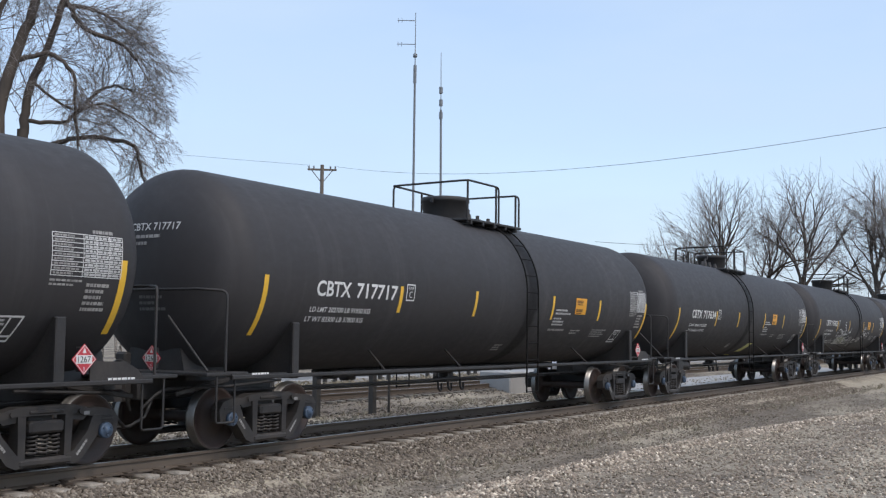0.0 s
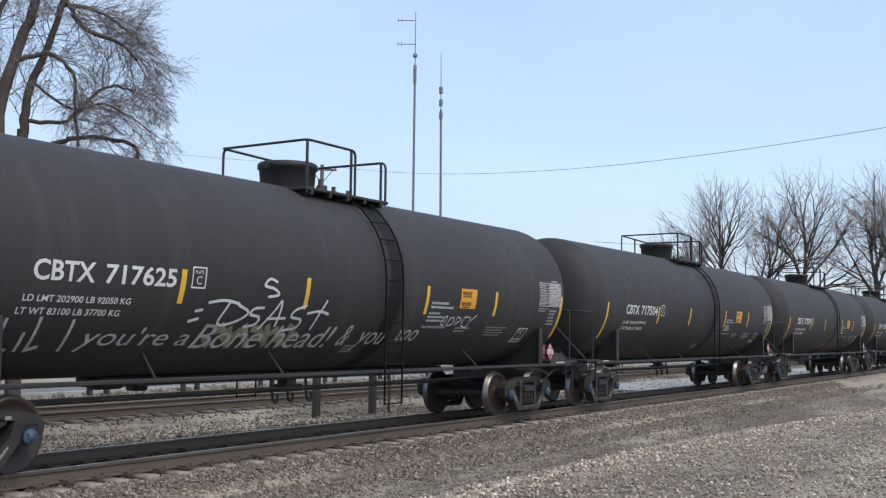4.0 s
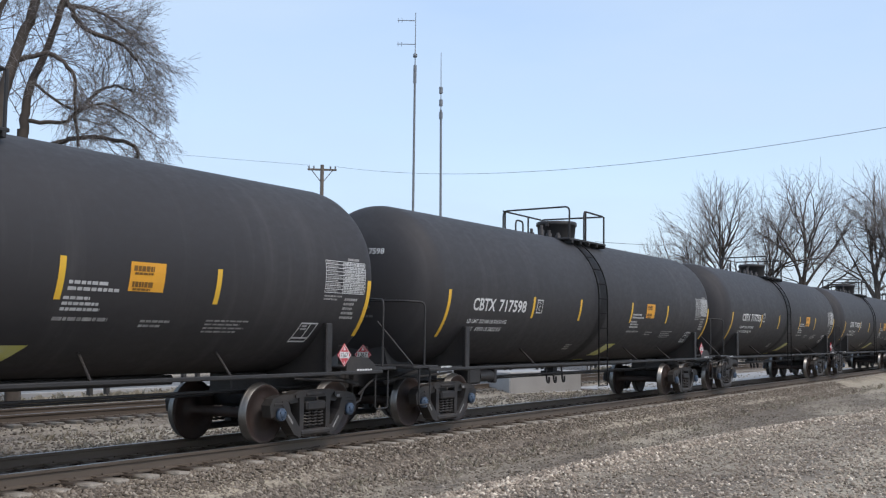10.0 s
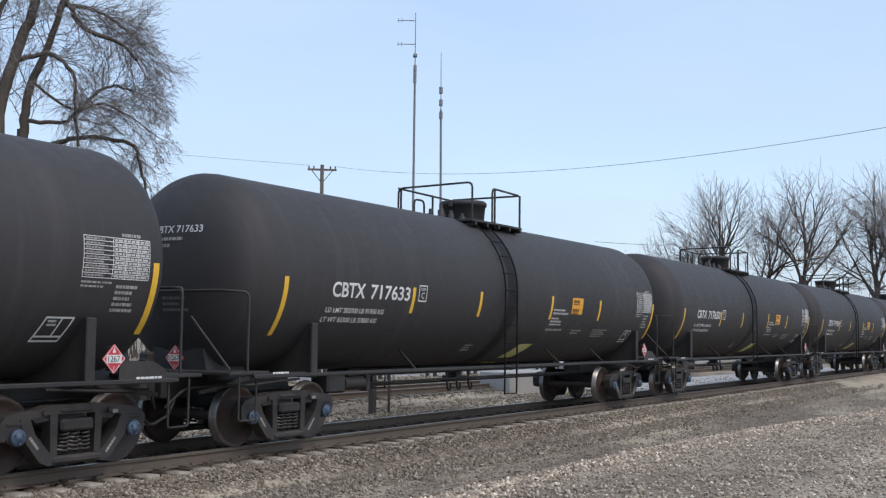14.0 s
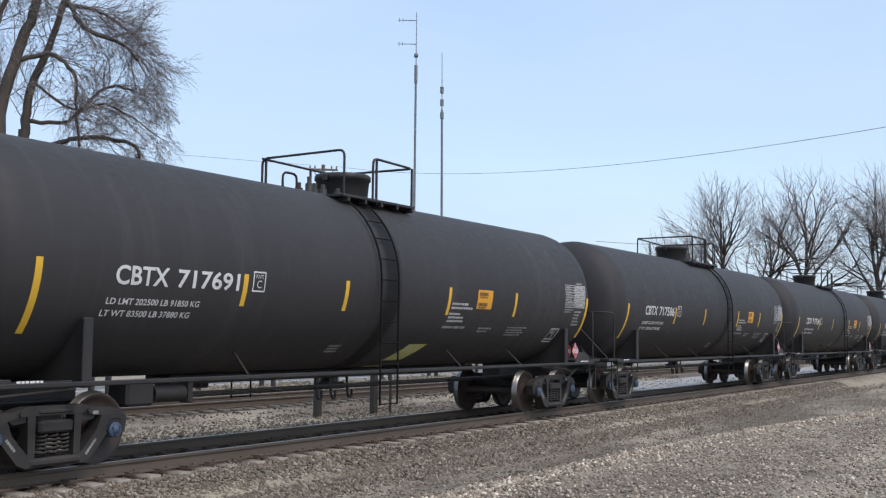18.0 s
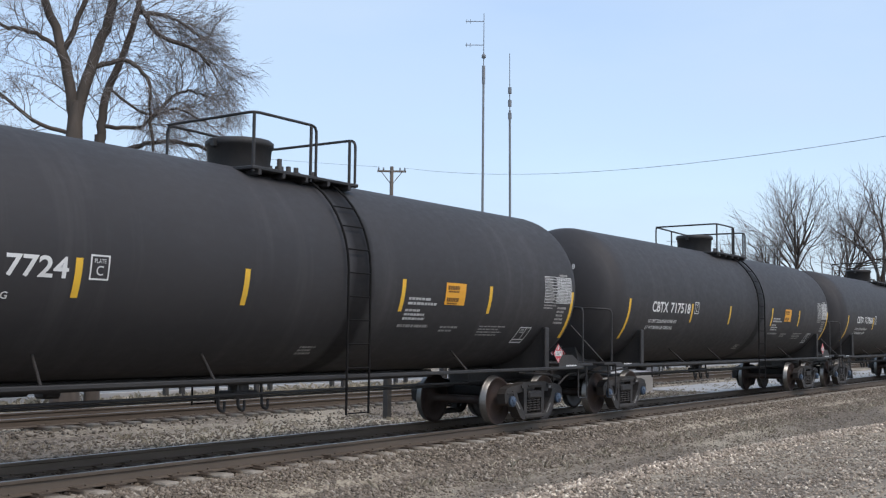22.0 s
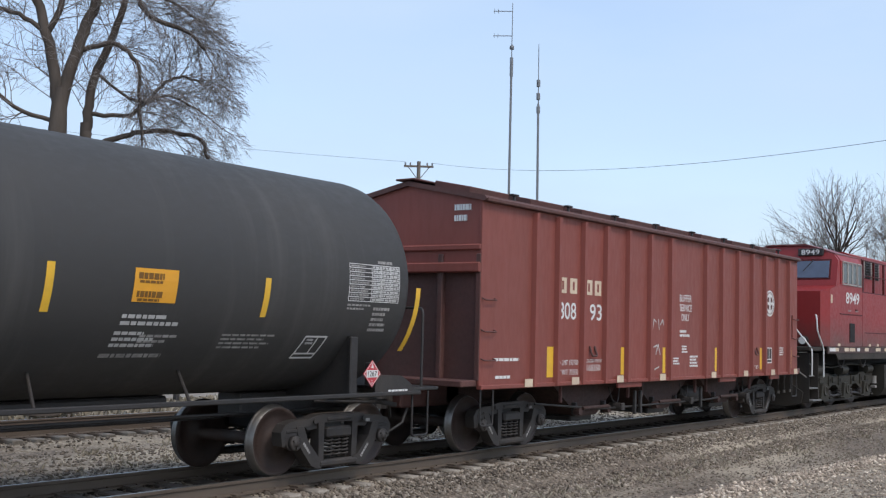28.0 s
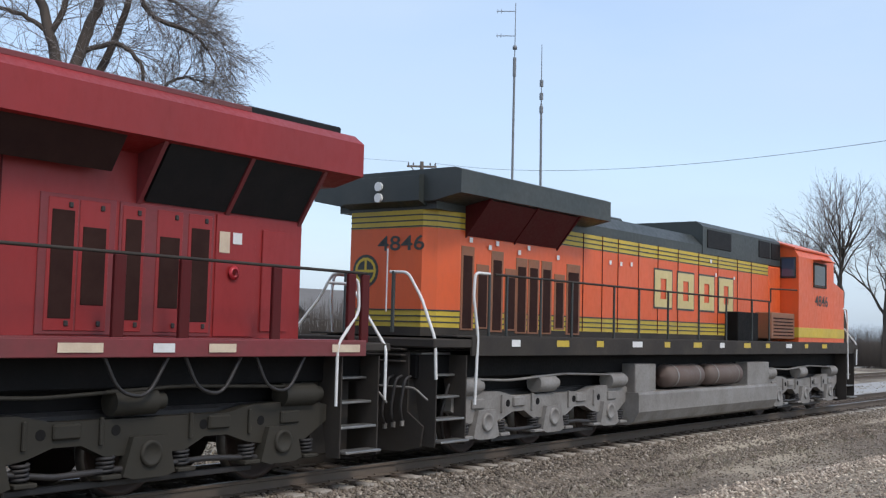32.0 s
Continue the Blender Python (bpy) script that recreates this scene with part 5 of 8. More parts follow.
def build_hopper():
    car = thing("hopper_car", "oxide-red ribbed covered hopper with stencilled sides", "hopper car")
    X0, X1, YS = -7.35, 7.35, 1.50
    body = Mesh()
    for s in (-1, 1):
        body.box((0, s * (YS - 0.02), 2.58), (X1 - X0, 0.05, 2.96), 0.008)
    part("side_sheet", body, M_OXIDE, car)
    for x0, x1 in ((-2.7, -1.7), (2.2, 3.15), (5.4, 6.0)):
        for s in (-1, 1):
            part("lower_sheet", Mesh().box(((x0 + x1) / 2, s * (YS - 0.02), 1.04), (x1 - x0, 0.05, 0.14), 0.01), M_OXIDE, car)
    rib = Mesh().prism([(-0.07, 0.0), (-0.045, -0.085), (0.045, -0.085), (0.07, 0.0)], 1.08, 3.98, "xy").mesh("rib", M_OXIDE)
    for x in (-5.8, -5.05, -4.15, -3.3, -2.4, -1.45, -0.5, 1.3, 2.2, 3.15, 4.05, 4.9, 5.75, 6.6):
        part("rib", rib, None, car, at=pose(x, -YS - 0.003, 0))
        part("rib", rib, None, car, at=pose(x, YS + 0.003, 0, 0, 0, 180))
    roof = Mesh().prism([(-1.56, 4.02), (-1.60, 4.06), (-1.56, 4.11), (0, 4.42), (1.56, 4.11), (1.60, 4.06), (1.56, 4.02), (0, 4.34)], X0 - 0.04, X1 + 0.04, "yz")
    part("roof", roof, M_OXIDE_DARK, car, "low pitched sooty roof")
    for s in (-1, 1):
        part("eave_angle", Mesh().box((0, s * 1.55, 4.05), (X1 - X0, 0.11, 0.07), 0.015), M_OXIDE_DARK, car)
        part("bottom_angle", Mesh().box((0, s * 1.50, 1.10), (X1 - X0, 0.10, 0.07), 0.012), M_OXIDE, car)
    for i in range(8):
        x = X0 + 0.9 + i * 1.85
        part("hatch", Mesh().box((x, -0.66, 4.335), (1.15, 0.74, 0.11), 0.012, Matrix.Rotation(0.197, 3, "X")), M_OXIDE_DARK, car)
        k = Mesh().cyl((x + 0.70, -1.05, 4.19), (x + 0.70, -1.05, 4.31), 0.025, 8).box((x + 0.70, -1.05, 4.315), (0.2, 0.09, 0.03), 0.008)
        part("hatch_latch", k, M_BLACK, car)
    part("running_board", Mesh().box((0, 0, 4.44), (14.9, 0.4, 0.03), 0.01), M_OXIDE_DARK, car)
    part("brake_step", hoop([(7.2, -0.9, 4.2), (7.2, -0.9, 4.36), (7.75, -0.9, 4.36), (7.75, 0.9, 4.36), (7.2, 0.9, 4.36), (7.2, 0.9, 4.2)], 0.02, 0.05), M_OXIDE_DARK, car)
    for s in (-1, 1):
        x = s * 7.3
        part("end_cap", Mesh().prism([(-1.49, 3.0), (1.49, 3.0), (1.49, 4.06), (0, 4.36), (-1.49, 4.06)], x - 0.03, x + 0.03, "yz"), M_OXIDE, car)
        part("end_beam", Mesh().box((x + s * 0.02, 0, 2.98), (0.16, 2.98, 0.16), 0.02), M_OXIDE, car)
        part("end_beam", Mesh().box((x + s * 0.02, 0, 3.3), (0.10, 2.98, 0.10), 0.02), M_OXIDE, car)
        part("end_sheet", Mesh().box((x - s * 0.06, 0, 2.15), (0.04, 2.94, 1.95), 0.008), M_OXIDE_DARK, car, "dark brown end sheet")
        slope = Mesh().prism([(x - s * 0.1, 3.2), (x - s * 2.0, 1.35), (x - s * 2.1, 1.35), (x - s * 0.2, 3.25)], -1.45, 1.45)
        part("slope_sheet", slope, M_BAY, car)
        part("end_platform", Mesh().box((x - s * 0.3, 0, 1.16), (1.5, 2.9, 0.10), 0.015), M_OXIDE_DARK, car)
        for y in (-1.45, -0.7, 0.7, 1.45):
            part("end_post", Mesh().box((x, y, 2.2), (0.12, 0.10, 2.0), 0.015), M_OXIDE_DARK, car)
        for y in (-1, 1):
            for z in (1.55, 2.0, 2.5):
                part("grab_iron", hoop([(s * 6.98, y * 1.50, z), (s * 6.98, y * 1.57, z - 0.03), (s * 7.32, y * 1.57, z - 0.03), (s * 7.32, y * 1.50, z)], 0.012, 0.03), M_OXIDE_DARK, car)
            part("sill_step", hoop([(s * 7.3, y * 1.5, 1.1), (s * 7.3, y * 1.5, 0.5), (s * 6.95, y * 1.5, 0.5), (s * 6.95, y * 1.5, 1.1)], 0.016, 0.05), M_BLACK, car)
        coupler(car, s * 7.95, s)
        part("end_sill", Mesh().box((s * 6.9, 0, 0.90), (1.6, 0.5, 0.36), 0.03), M_OXIDE_DARK, car)
    for x in (-3.2, 0.0, 3.2):
        bay = Mesh().prism([(x - 1.35, 1.1), (x - 0.34, 0.46), (x + 0.34, 0.46), (x + 1.35, 1.1)], -1.12, 1.12)
        part("discharge_bay", bay, M_BAY, car, "dark sloped discharge bay")
        part("gate", Mesh().box((x, 0, 0.41), (0.8, 2.0, 0.10), 0.02), M_BLACK, car)
        g = Mesh().cyl((x - 0.5, -1.3, 0.62), (x + 0.5, -1.3, 0.62), 0.035, 8)
        part("gate_shaft", g, M_BAY, car)
    part("centre_sill", Mesh().box((0, 0, 0.92), (13.0, 0.5, 0.36), 0.03), M_BAY, car)
    for x in (-3.2, 0.0, 3.2):
        for q in (-0.55, 0.55):
            part("gate_track", Mesh().box((x + q, -1.16, 0.60), (0.08, 0.10, 0.24), 0.015), M_BLACK, car)
            part("gate_roller", Mesh().cyl((x + q, -1.30, 0.56), (x + q, -1.18, 0.56), 0.07, 14), M_BAY, car)
        part("capstan", Mesh().cyl((x + 0.85, -1.40, 0.60), (x + 0.85, -1.15, 0.60), 0.075, 12).box((x + 0.85, -1.42, 0.60), (0.14, 0.05, 0.14), 0.02), M_TRUCK, car)
        part("gate_chain", hoop([(x + 0.6, -1.25, 0.98), (x + 0.72, -1.27, 0.70), (x + 0.95, -1.26, 0.64), (x + 1.1, -1.22, 0.95)], 0.014, 0.1), M_TRUCK, car)
        for q in (-1.3, 1.3):
            part("hanger", Mesh().box((x + q, -1.30, 0.92), (0.05, 0.06, 0.34), 0.01), M_OXIDE_DARK, car)
    part("air_tank", Mesh().lathe([(1.25, 0.0), (1.30, 0.14), (1.40, 0.19), (2.0, 0.19), (2.1, 0.14), (2.15, 0.0)], (0, -0.95, 0.70), "x", 18), M_TRUCK, car, "dark brake air tank")
    for x in (-1.7, -1.45, 1.5):
        part("operating_lever", Mesh().box((x, -1.35, 0.66), (0.07, 0.06, 0.45), 0.01), M_BLACK, car)
    part("brake_pipe", hoop([(-5.2, -1.2, 0.75), (-3, -1.3, 0.58), (2, -1.3, 0.58), (5.4, -1.2, 0.72)], 0.02, 0.3), M_BLACK, car)
    y = -YS - 0.008
    for x, w in ((-5.2, 0.26), (-2.55, 0.13), (-0.72, 0.13), (1.95, 0.11), (4.72, 0.13), (6.79, 0.20)):
        part("reflector_strip", flat(*quad(w, 0.52), x - w / 2, y, 1.22), M_YELLOW, car)
    for x in (-6.1, -4.55, -2.85, -1.0, 1.6, 3.5, 5.3, 6.95):
        part("sill_patch", flat(*quad(0.26, 0.13), x, y - 0.05 - 0.003, 1.08), M_CREAM, car)
    # the railway's initials are plain blocks; the number is lettered around the rib
    for x in (-4.95, -4.58, -4.02, -3.68):
        part("initial_block", flat(*hollow(0.25, 0.27, 0.36), x, y, 2.68), M_CREAM, car)
    part("car_number", flat(*letters("808", 0.30, 0.62, 0.01), -4.97, y, 2.22), M_WHITE, car)
    part("car_number", flat(*letters("193", 0.30, 0.62, 0.01), -4.02, y, 2.22), M_WHITE, car)
    for i, (w, l) in enumerate((("BUFFER", 0.60), ("SERVICE", 0.62), ("ONLY", 0.40))):
        part("service_lettering", flat(*letters(w, 0.15, l, 0.005), 0.02 + (0.09 if i == 2 else 0), y, 2.70 - 0.2 * i), M_WHITE, car)
    part("stencil_block", flat(*bars(2, 0.55, 0.17, 0.6, 31), 0.03, y, 1.95), M_WHITE, car)
    part("stencil_block", flat(*bars(3, 0.38, 0.17, 0.6, 32), 0.14, y, 1.62), M_WHITE, car)
    part("stencil_block", flat(*bars(4, 0.5, 0.26, 0.6, 33), 0.55, y, 1.32), M_WHITE, car)
    part("stencil_block", flat(*bars(3, 0.5, 0.16, 0.6, 34), -0.42, y, 1.38), M_WHITE, car)
    part("stencil_block", flat(*bars(1, 0.9, 0.06, 0.8, 35), -6.95, y, 1.5), M_WHITE, car)
    part("stencil_block", flat(*bars(1, 0.6, 0.06, 0.8, 36), -6.9, y, 1.22), M_WHITE, car)
    part("stencil_block", flat(*bars(4, 0.42, 0.22, 0.6, 37), 5.95, y, 1.55), M_WHITE, car)
    part("weight_lettering", flat(*letters("D LMT 192700", 0.095, 0.68), -4.93, y, 1.42), M_WHITE, car)
    part("weight_lettering", flat(*letters("T WT 70300", 0.095, 0.68), -4.93, y, 1.25), M_WHITE, car)
    part("weight_lettering", flat(*letters("LOADED WEIGHT", 0.06, 0.62), -3.98, y, 1.46), M_WHITE, car)
    part("weight_lettering", flat(*letters("168350", 0.11, 0.5), -3.93, y, 1.31), M_WHITE, car)
    part("date_lettering", flat(*letters("TV 9-80", 0.09, 0.42), 4.12, y, 1.24), M_WHITE, car)
    for x in (-3.75, 4.35):
        part("tie_down", hoop([(x - 0.09, y, 1.75), (x - 0.09, y - 0.06, 1.58), (x + 0.09, y - 0.06, 1.58), (x + 0.09, y, 1.75)], 0.02, 0.03), M_OXIDE_DARK, car)
    disc = [(0.325 * math.cos(2 * math.pi * i / 40), 0, 0.325 * math.sin(2 * math.pi * i / 40)) for i in range(40)]
    part("round_emblem", flat(disc, [tuple(range(40))], 5.32, y, 2.84), M_WHITE, car, "white disc with a dark cross")
    for q in range(4):
        cx, cz = (0.035, 0.05) if q % 2 else (0.05, 0.035)
        arc = [(cx, 0, cz)] + [(cx + 0.13 * math.cos(math.pi / 2 * k / 6), 0, cz + 0.13 * math.sin(math.pi / 2 * k / 6)) for k in range(7)]
        part("emblem_quarter", flat(arc, [tuple(range(8))], 0, 0, 0), M_OXIDE_DARK, car, at=pose(5.32, y - 0.003, 2.84, 0, 90 * q, 0))
    ring = ([], [])
    for k in range(44):
        if k in (0, 11, 22, 33, 21, 43):
            continue
        a, w = 2 * math.pi * k / 44, 0.042
        n = len(ring[0])
        ring[0].extend([(r * math.cos(a + e * w), 0, r * math.sin(a + e * w)) for r, e in ((0.245, -1), (0.288, -1), (0.288, 1), (0.245, 1))])
        ring[1].append((n, n + 1, n + 2, n + 3))
    part("emblem_band", flat(*ring, 5.32, y - 0.003, 2.84), M_OXIDE_DARK, car)
    part("door_track", hoop([(6.68, y - 0.02, 2.60), (6.92, y - 0.02, 2.60), (6.92, y - 0.02, 2.02)], 0.018, 0.03), M_OXIDE, car)
    part("test_panel", flat(*quad(0.34, 0.36), 5.12, y + 0.002, 1.38), M_BLACK, car)
    part("test_box", flat(*strokes([[(0, 0), (0.34, 0), (0.34, 0.36), (0, 0.36), (0, 0)], [(0.17, 0.1), (0.17, 0.36)], [(0, 0.08), (0.34, 0.08)]], 0.025), 5.12, y, 1.38), M_WHITE, car)
    scrib = [[(-1.25, 2.1), (-1.2, 2.3), (-1.1, 2.25)], [(-1.0, 2.3), (-0.95, 2.1)], [(-0.9, 2.2), (-0.8, 2.3), (-0.75, 2.2)], [(-1.2, 1.75), (-1.05, 1.78)], [(-1.1, 1.6), (-1.0, 1.8), (-0.9, 1.6)], [(-1.15, 1.3), (-0.95, 1.35)]]
    part("paint_scuff", flat(*strokes(scrib, 0.03), 0, y, 0), M_SPRAY, car, "scratched pale paint marks")
    for i, w in enumerate((0.42, 0.36)):
        part("end_stencil", flat(*bars(1, w, 0.12, 0.8, 50 + i), 0, 0, 0), M_WHITE, car, at=pose(-7.345, -0.95 + 0.0 * i, 3.88 - 0.17 * i, 0, 0, -90))
    tk = build_truck(car, -5.75, M_TRUCK)
    again(tk, car, pose(5.75, 0, 0))
    register(car, S0 + 288.6)


# ---- locomotives ----
def loco_truck(parent, x, mat, flip=1):
    """A three-axle diesel truck with a deep cast frame, coil springs and brake cylinders."""
    tk = tagged(new("truck"), "cast three-axle locomotive truck", "")
    tk.parent = parent
    tk.matrix_basis = pose(x, 0, 0)
    A = 2.07
    for s in (-1, 1):
        y = s * 1.12
        top = [(-2.95, 0.95), (-2.6, 1.02), (-1.6, 1.0), (-1.2, 0.92), (1.2, 0.92), (1.6, 1.0), (2.6, 1.02), (2.95, 0.95)]
        bot = [(2.95, 0.74), (2.55, 0.52), (1.75, 0.52), (1.5, 0.56), (1.2, 0.66), (0.85, 0.66), (0.55, 0.52), (-0.55, 0.52), (-0.85, 0.66), (-1.2, 0.66), (-1.5, 0.56), (-1.75, 0.52), (-2.55, 0.52), (-2.95, 0.74)]
        fr = Mesh().prism(top + bot, y - 0.09, y + 0.09)
        for q in (-2.25, -1.05, 1.05, 2.25):
            fr.box((q, y - s * -0.10, 0.82), (0.34, 0.06, 0.16), 0.03)
        part("side_frame", fr, mat, tk)
        for i in (-1, 0, 1):
            cx = i * A
            jb = Mesh().prism([(cx - 0.36, 0.30), (cx - 0.22, 0.26), (cx + 0.22, 0.26), (cx + 0.36, 0.30), (cx + 0.24, 0.72), (cx - 0.24, 0.72)], y - 0.02, y + s * 0.17)
            part("journal_box", jb, mat, tk)
            cap = Mesh().lathe([(s * 0.17, 0.15), (s * 0.205, 0.145), (s * 0.205, 0.11), (s * 0.19, 0.10), (s * 0.19, 0.0)], (cx, y, 0.53), "y", 20)
            part("bearing_cap", cap, mat, tk)
            for q in (-0.52, 0.52):
                pts = [(cx + q + 0.085 * math.cos(a), y + s * 0.06 + 0.085 * math.sin(a), 0.34 + 0.18 * a / (2 * math.pi * 4)) for a in [2 * math.pi * k / 8 for k in range(33)]]
                part("spring", Mesh().tube(pts, 0.02, 5), M_BLACK, tk)
                part("spring_seat", Mesh().box((cx + q, y + s * 0.06, 0.31), (0.26, 0.26, 0.05), 0.01), mat, tk)
        for q in (-2.55, -0.2, 2.4):
            c = Mesh().cyl((q - 0.3, y + s * 0.06, 1.10), (q + 0.28, y + s * 0.06, 1.10), 0.15, 16).cyl((q + 0.28, y + s * 0.06, 1.10), (q + 0.42, y + s * 0.06, 1.10), 0.10, 12)
            part("brake_cylinder", c, mat, tk)
        part("sand_pipe", hoop([(-2.9, y, 1.15), (-3.1, y, 0.7), (-2.7, y * 0.8, 0.2)], 0.025, 0.15), M_BLACK, tk)
        part("equalising_pipe", hoop([(-2.6, y + s * 0.12, 1.22), (-1.4, y + s * 0.14, 1.18), (0.4, y + s * 0.13, 1.26), (2.6, y + s * 0.12, 1.2)], 0.022, 0.2), mat, tk)
        for q in (-1.55, -0.62, 0.62, 1.55):
            part("frame_rib", Mesh().box((q, y + s * 0.10, 0.80), (0.05, 0.05, 0.30), 0.01), mat, tk)
            # dark discs laid on the frame stand for the shade inside its holes
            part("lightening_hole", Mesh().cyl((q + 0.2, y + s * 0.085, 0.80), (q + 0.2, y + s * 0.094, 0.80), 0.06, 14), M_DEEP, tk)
        part("brake_rigging", hoop([(-1.9, y + s * 0.05, 0.45), (-1.2, y + s * 0.10, 0.36), (0.9, y + s * 0.08, 0.40), (1.8, y + s * 0.05, 0.34)], 0.035, 0.1), M_BLACK, tk)
        part("tie_bar", Mesh().box((0, y - s * 0.02, 0.22), (3.4, 0.06, 0.07), 0.01), M_BLACK, tk)
    part("transom", Mesh().box((0, 0, 0.85), (4.6, 1.9, 0.3), 0.04), M_BLACK, tk)
    me = wheelset_mesh([(0.10, -1.1), (0.10, -0.80), (0.20, -0.80), (0.24, -0.74), (0.42, -0.75), (0.47, -0.80), (0.525, -0.80), (0.533, -0.715), (0.558, -0.69), (0.555, -0.672), (0.12, -0.672)], 0.524)
    for i in (-1, 0, 1):
        w = part("wheelset", me, None, tk, "dark driven wheels", pose(i * A, 0, 0.533))
        w["roll_radius"] = 0.533
    return tk


def stairs(parent, x, s_out, mat, tread_mat, y, n=5, z0=0.32, z1=1.62):
    """A flight of steps recessed in the platform's corner, between two cheek plates."""
    for i in range(n):
        z = z0 + (z1 - z0) * i / (n - 1)
        t = Mesh().box((x, y + (0.10 * i) * (-1 if y > 0 else 1), z), (0.72, 0.26, 0.035), 0.008)
        part("step", t, tread_mat, parent, "worn bare-edged steel step")
    for q in (-0.38, 0.38):
        part("step_cheek", Mesh().prism([(y * 1.02, 0.25), (y * 0.86, 0.25), (y * 0.66, 1.6), (y * 1.02, 1.6)], x + q - 0.012, x + q + 0.012, "yz"), mat, parent)
    part("step_back", Mesh().box((x, y * 0.62, 0.95), (0.76, 0.03, 1.4), 0.005), mat, parent)


def slab(m, outline, z0, z1):
    return m.prism(outline, z0, z1, "xy")


def build_fuel_tank(lo, x0, x1, mat, z0=0.22, z1=1.05):
    prof = [(-1.48, z1), (-1.50, z1 - 0.05), (-1.50, z0 + 0.26), (-1.38, z0 + 0.06), (-1.25, z0), (1.25, z0), (1.38, z0 + 0.06), (1.50, z0 + 0.26), (1.50, z1 - 0.05), (1.48, z1)]
    part("fuel_tank", Mesh().prism(prof, x0, x1, "yz"), mat, lo, "long grimy fuel tank with sloped lower sides")


def end_gear(lo, s):
    """Pilot plate, anticlimber, drawbar pocket and the hoses that hang from them."""
    part("pilot", Mesh().prism([(-1.0, 1.64), (1.0, 1.64), (1.0, 0.75), (1.3, 0.55), (1.25, 0.25), (0.9, 0.16), (-0.9, 0.16), (-1.25, 0.25), (-1.3, 0.55), (-1.0, 0.75)], s * 10.50 - 0.02, s * 10.50 + 0.02, "yz"), M_SKIRT, lo, "grimy steel pilot plate")
    for k in range(3):
        part("anticlimber", Mesh().box((s * 10.56, 0, 1.50 + 0.09 * k), (0.16, 1.9, 0.03), 0.008), M_SKIRT, lo)
    pocket = Mesh()
    for q in (-0.34, 0.34):
        pocket.box((s * 10.55, q, 0.92), (0.12, 0.06, 0.62), 0.012)
    pocket.box((s * 10.55, 0, 1.24), (0.12, 0.74, 0.06), 0.012).box((s * 10.55, 0, 0.62), (0.12, 0.74, 0.06), 0.012)
    part("drawbar_pocket", pocket, M_BLACK, lo)
    part("uncoupling_lever", hoop([(s * 10.58, -1.42, 0.95), (s * 10.62, -1.2, 1.12), (s * 10.62, -0.3, 1.12), (s * 10.75, -0.1, 1.0)], 0.016, 0.08), M_PALEGREY, lo)
    for i, q in enumerate((-1.05, -0.88, -0.72, 0.6, 0.78, 0.95)):
        r = 0.19 + 0.05 * (i % 3)
        part("multiple_unit_hose", hoop([(s * 10.52, q, 1.28), (s * 10.66, q, 1.24), (s * (10.66 + r * 0.3), q + 0.03, 1.0 - r), (s * 10.62, q + 0.06, 0.72 - r * 0.6)], 0.022, 0.12), M_BLACK, lo)
        part("hose_coupling", Mesh().cyl((s * 10.62, q + 0.06, 0.74 - r * 0.6), (s * 10.62, q + 0.06, 0.66 - r * 0.6), 0.035, 8), M_PALEGREY, lo)


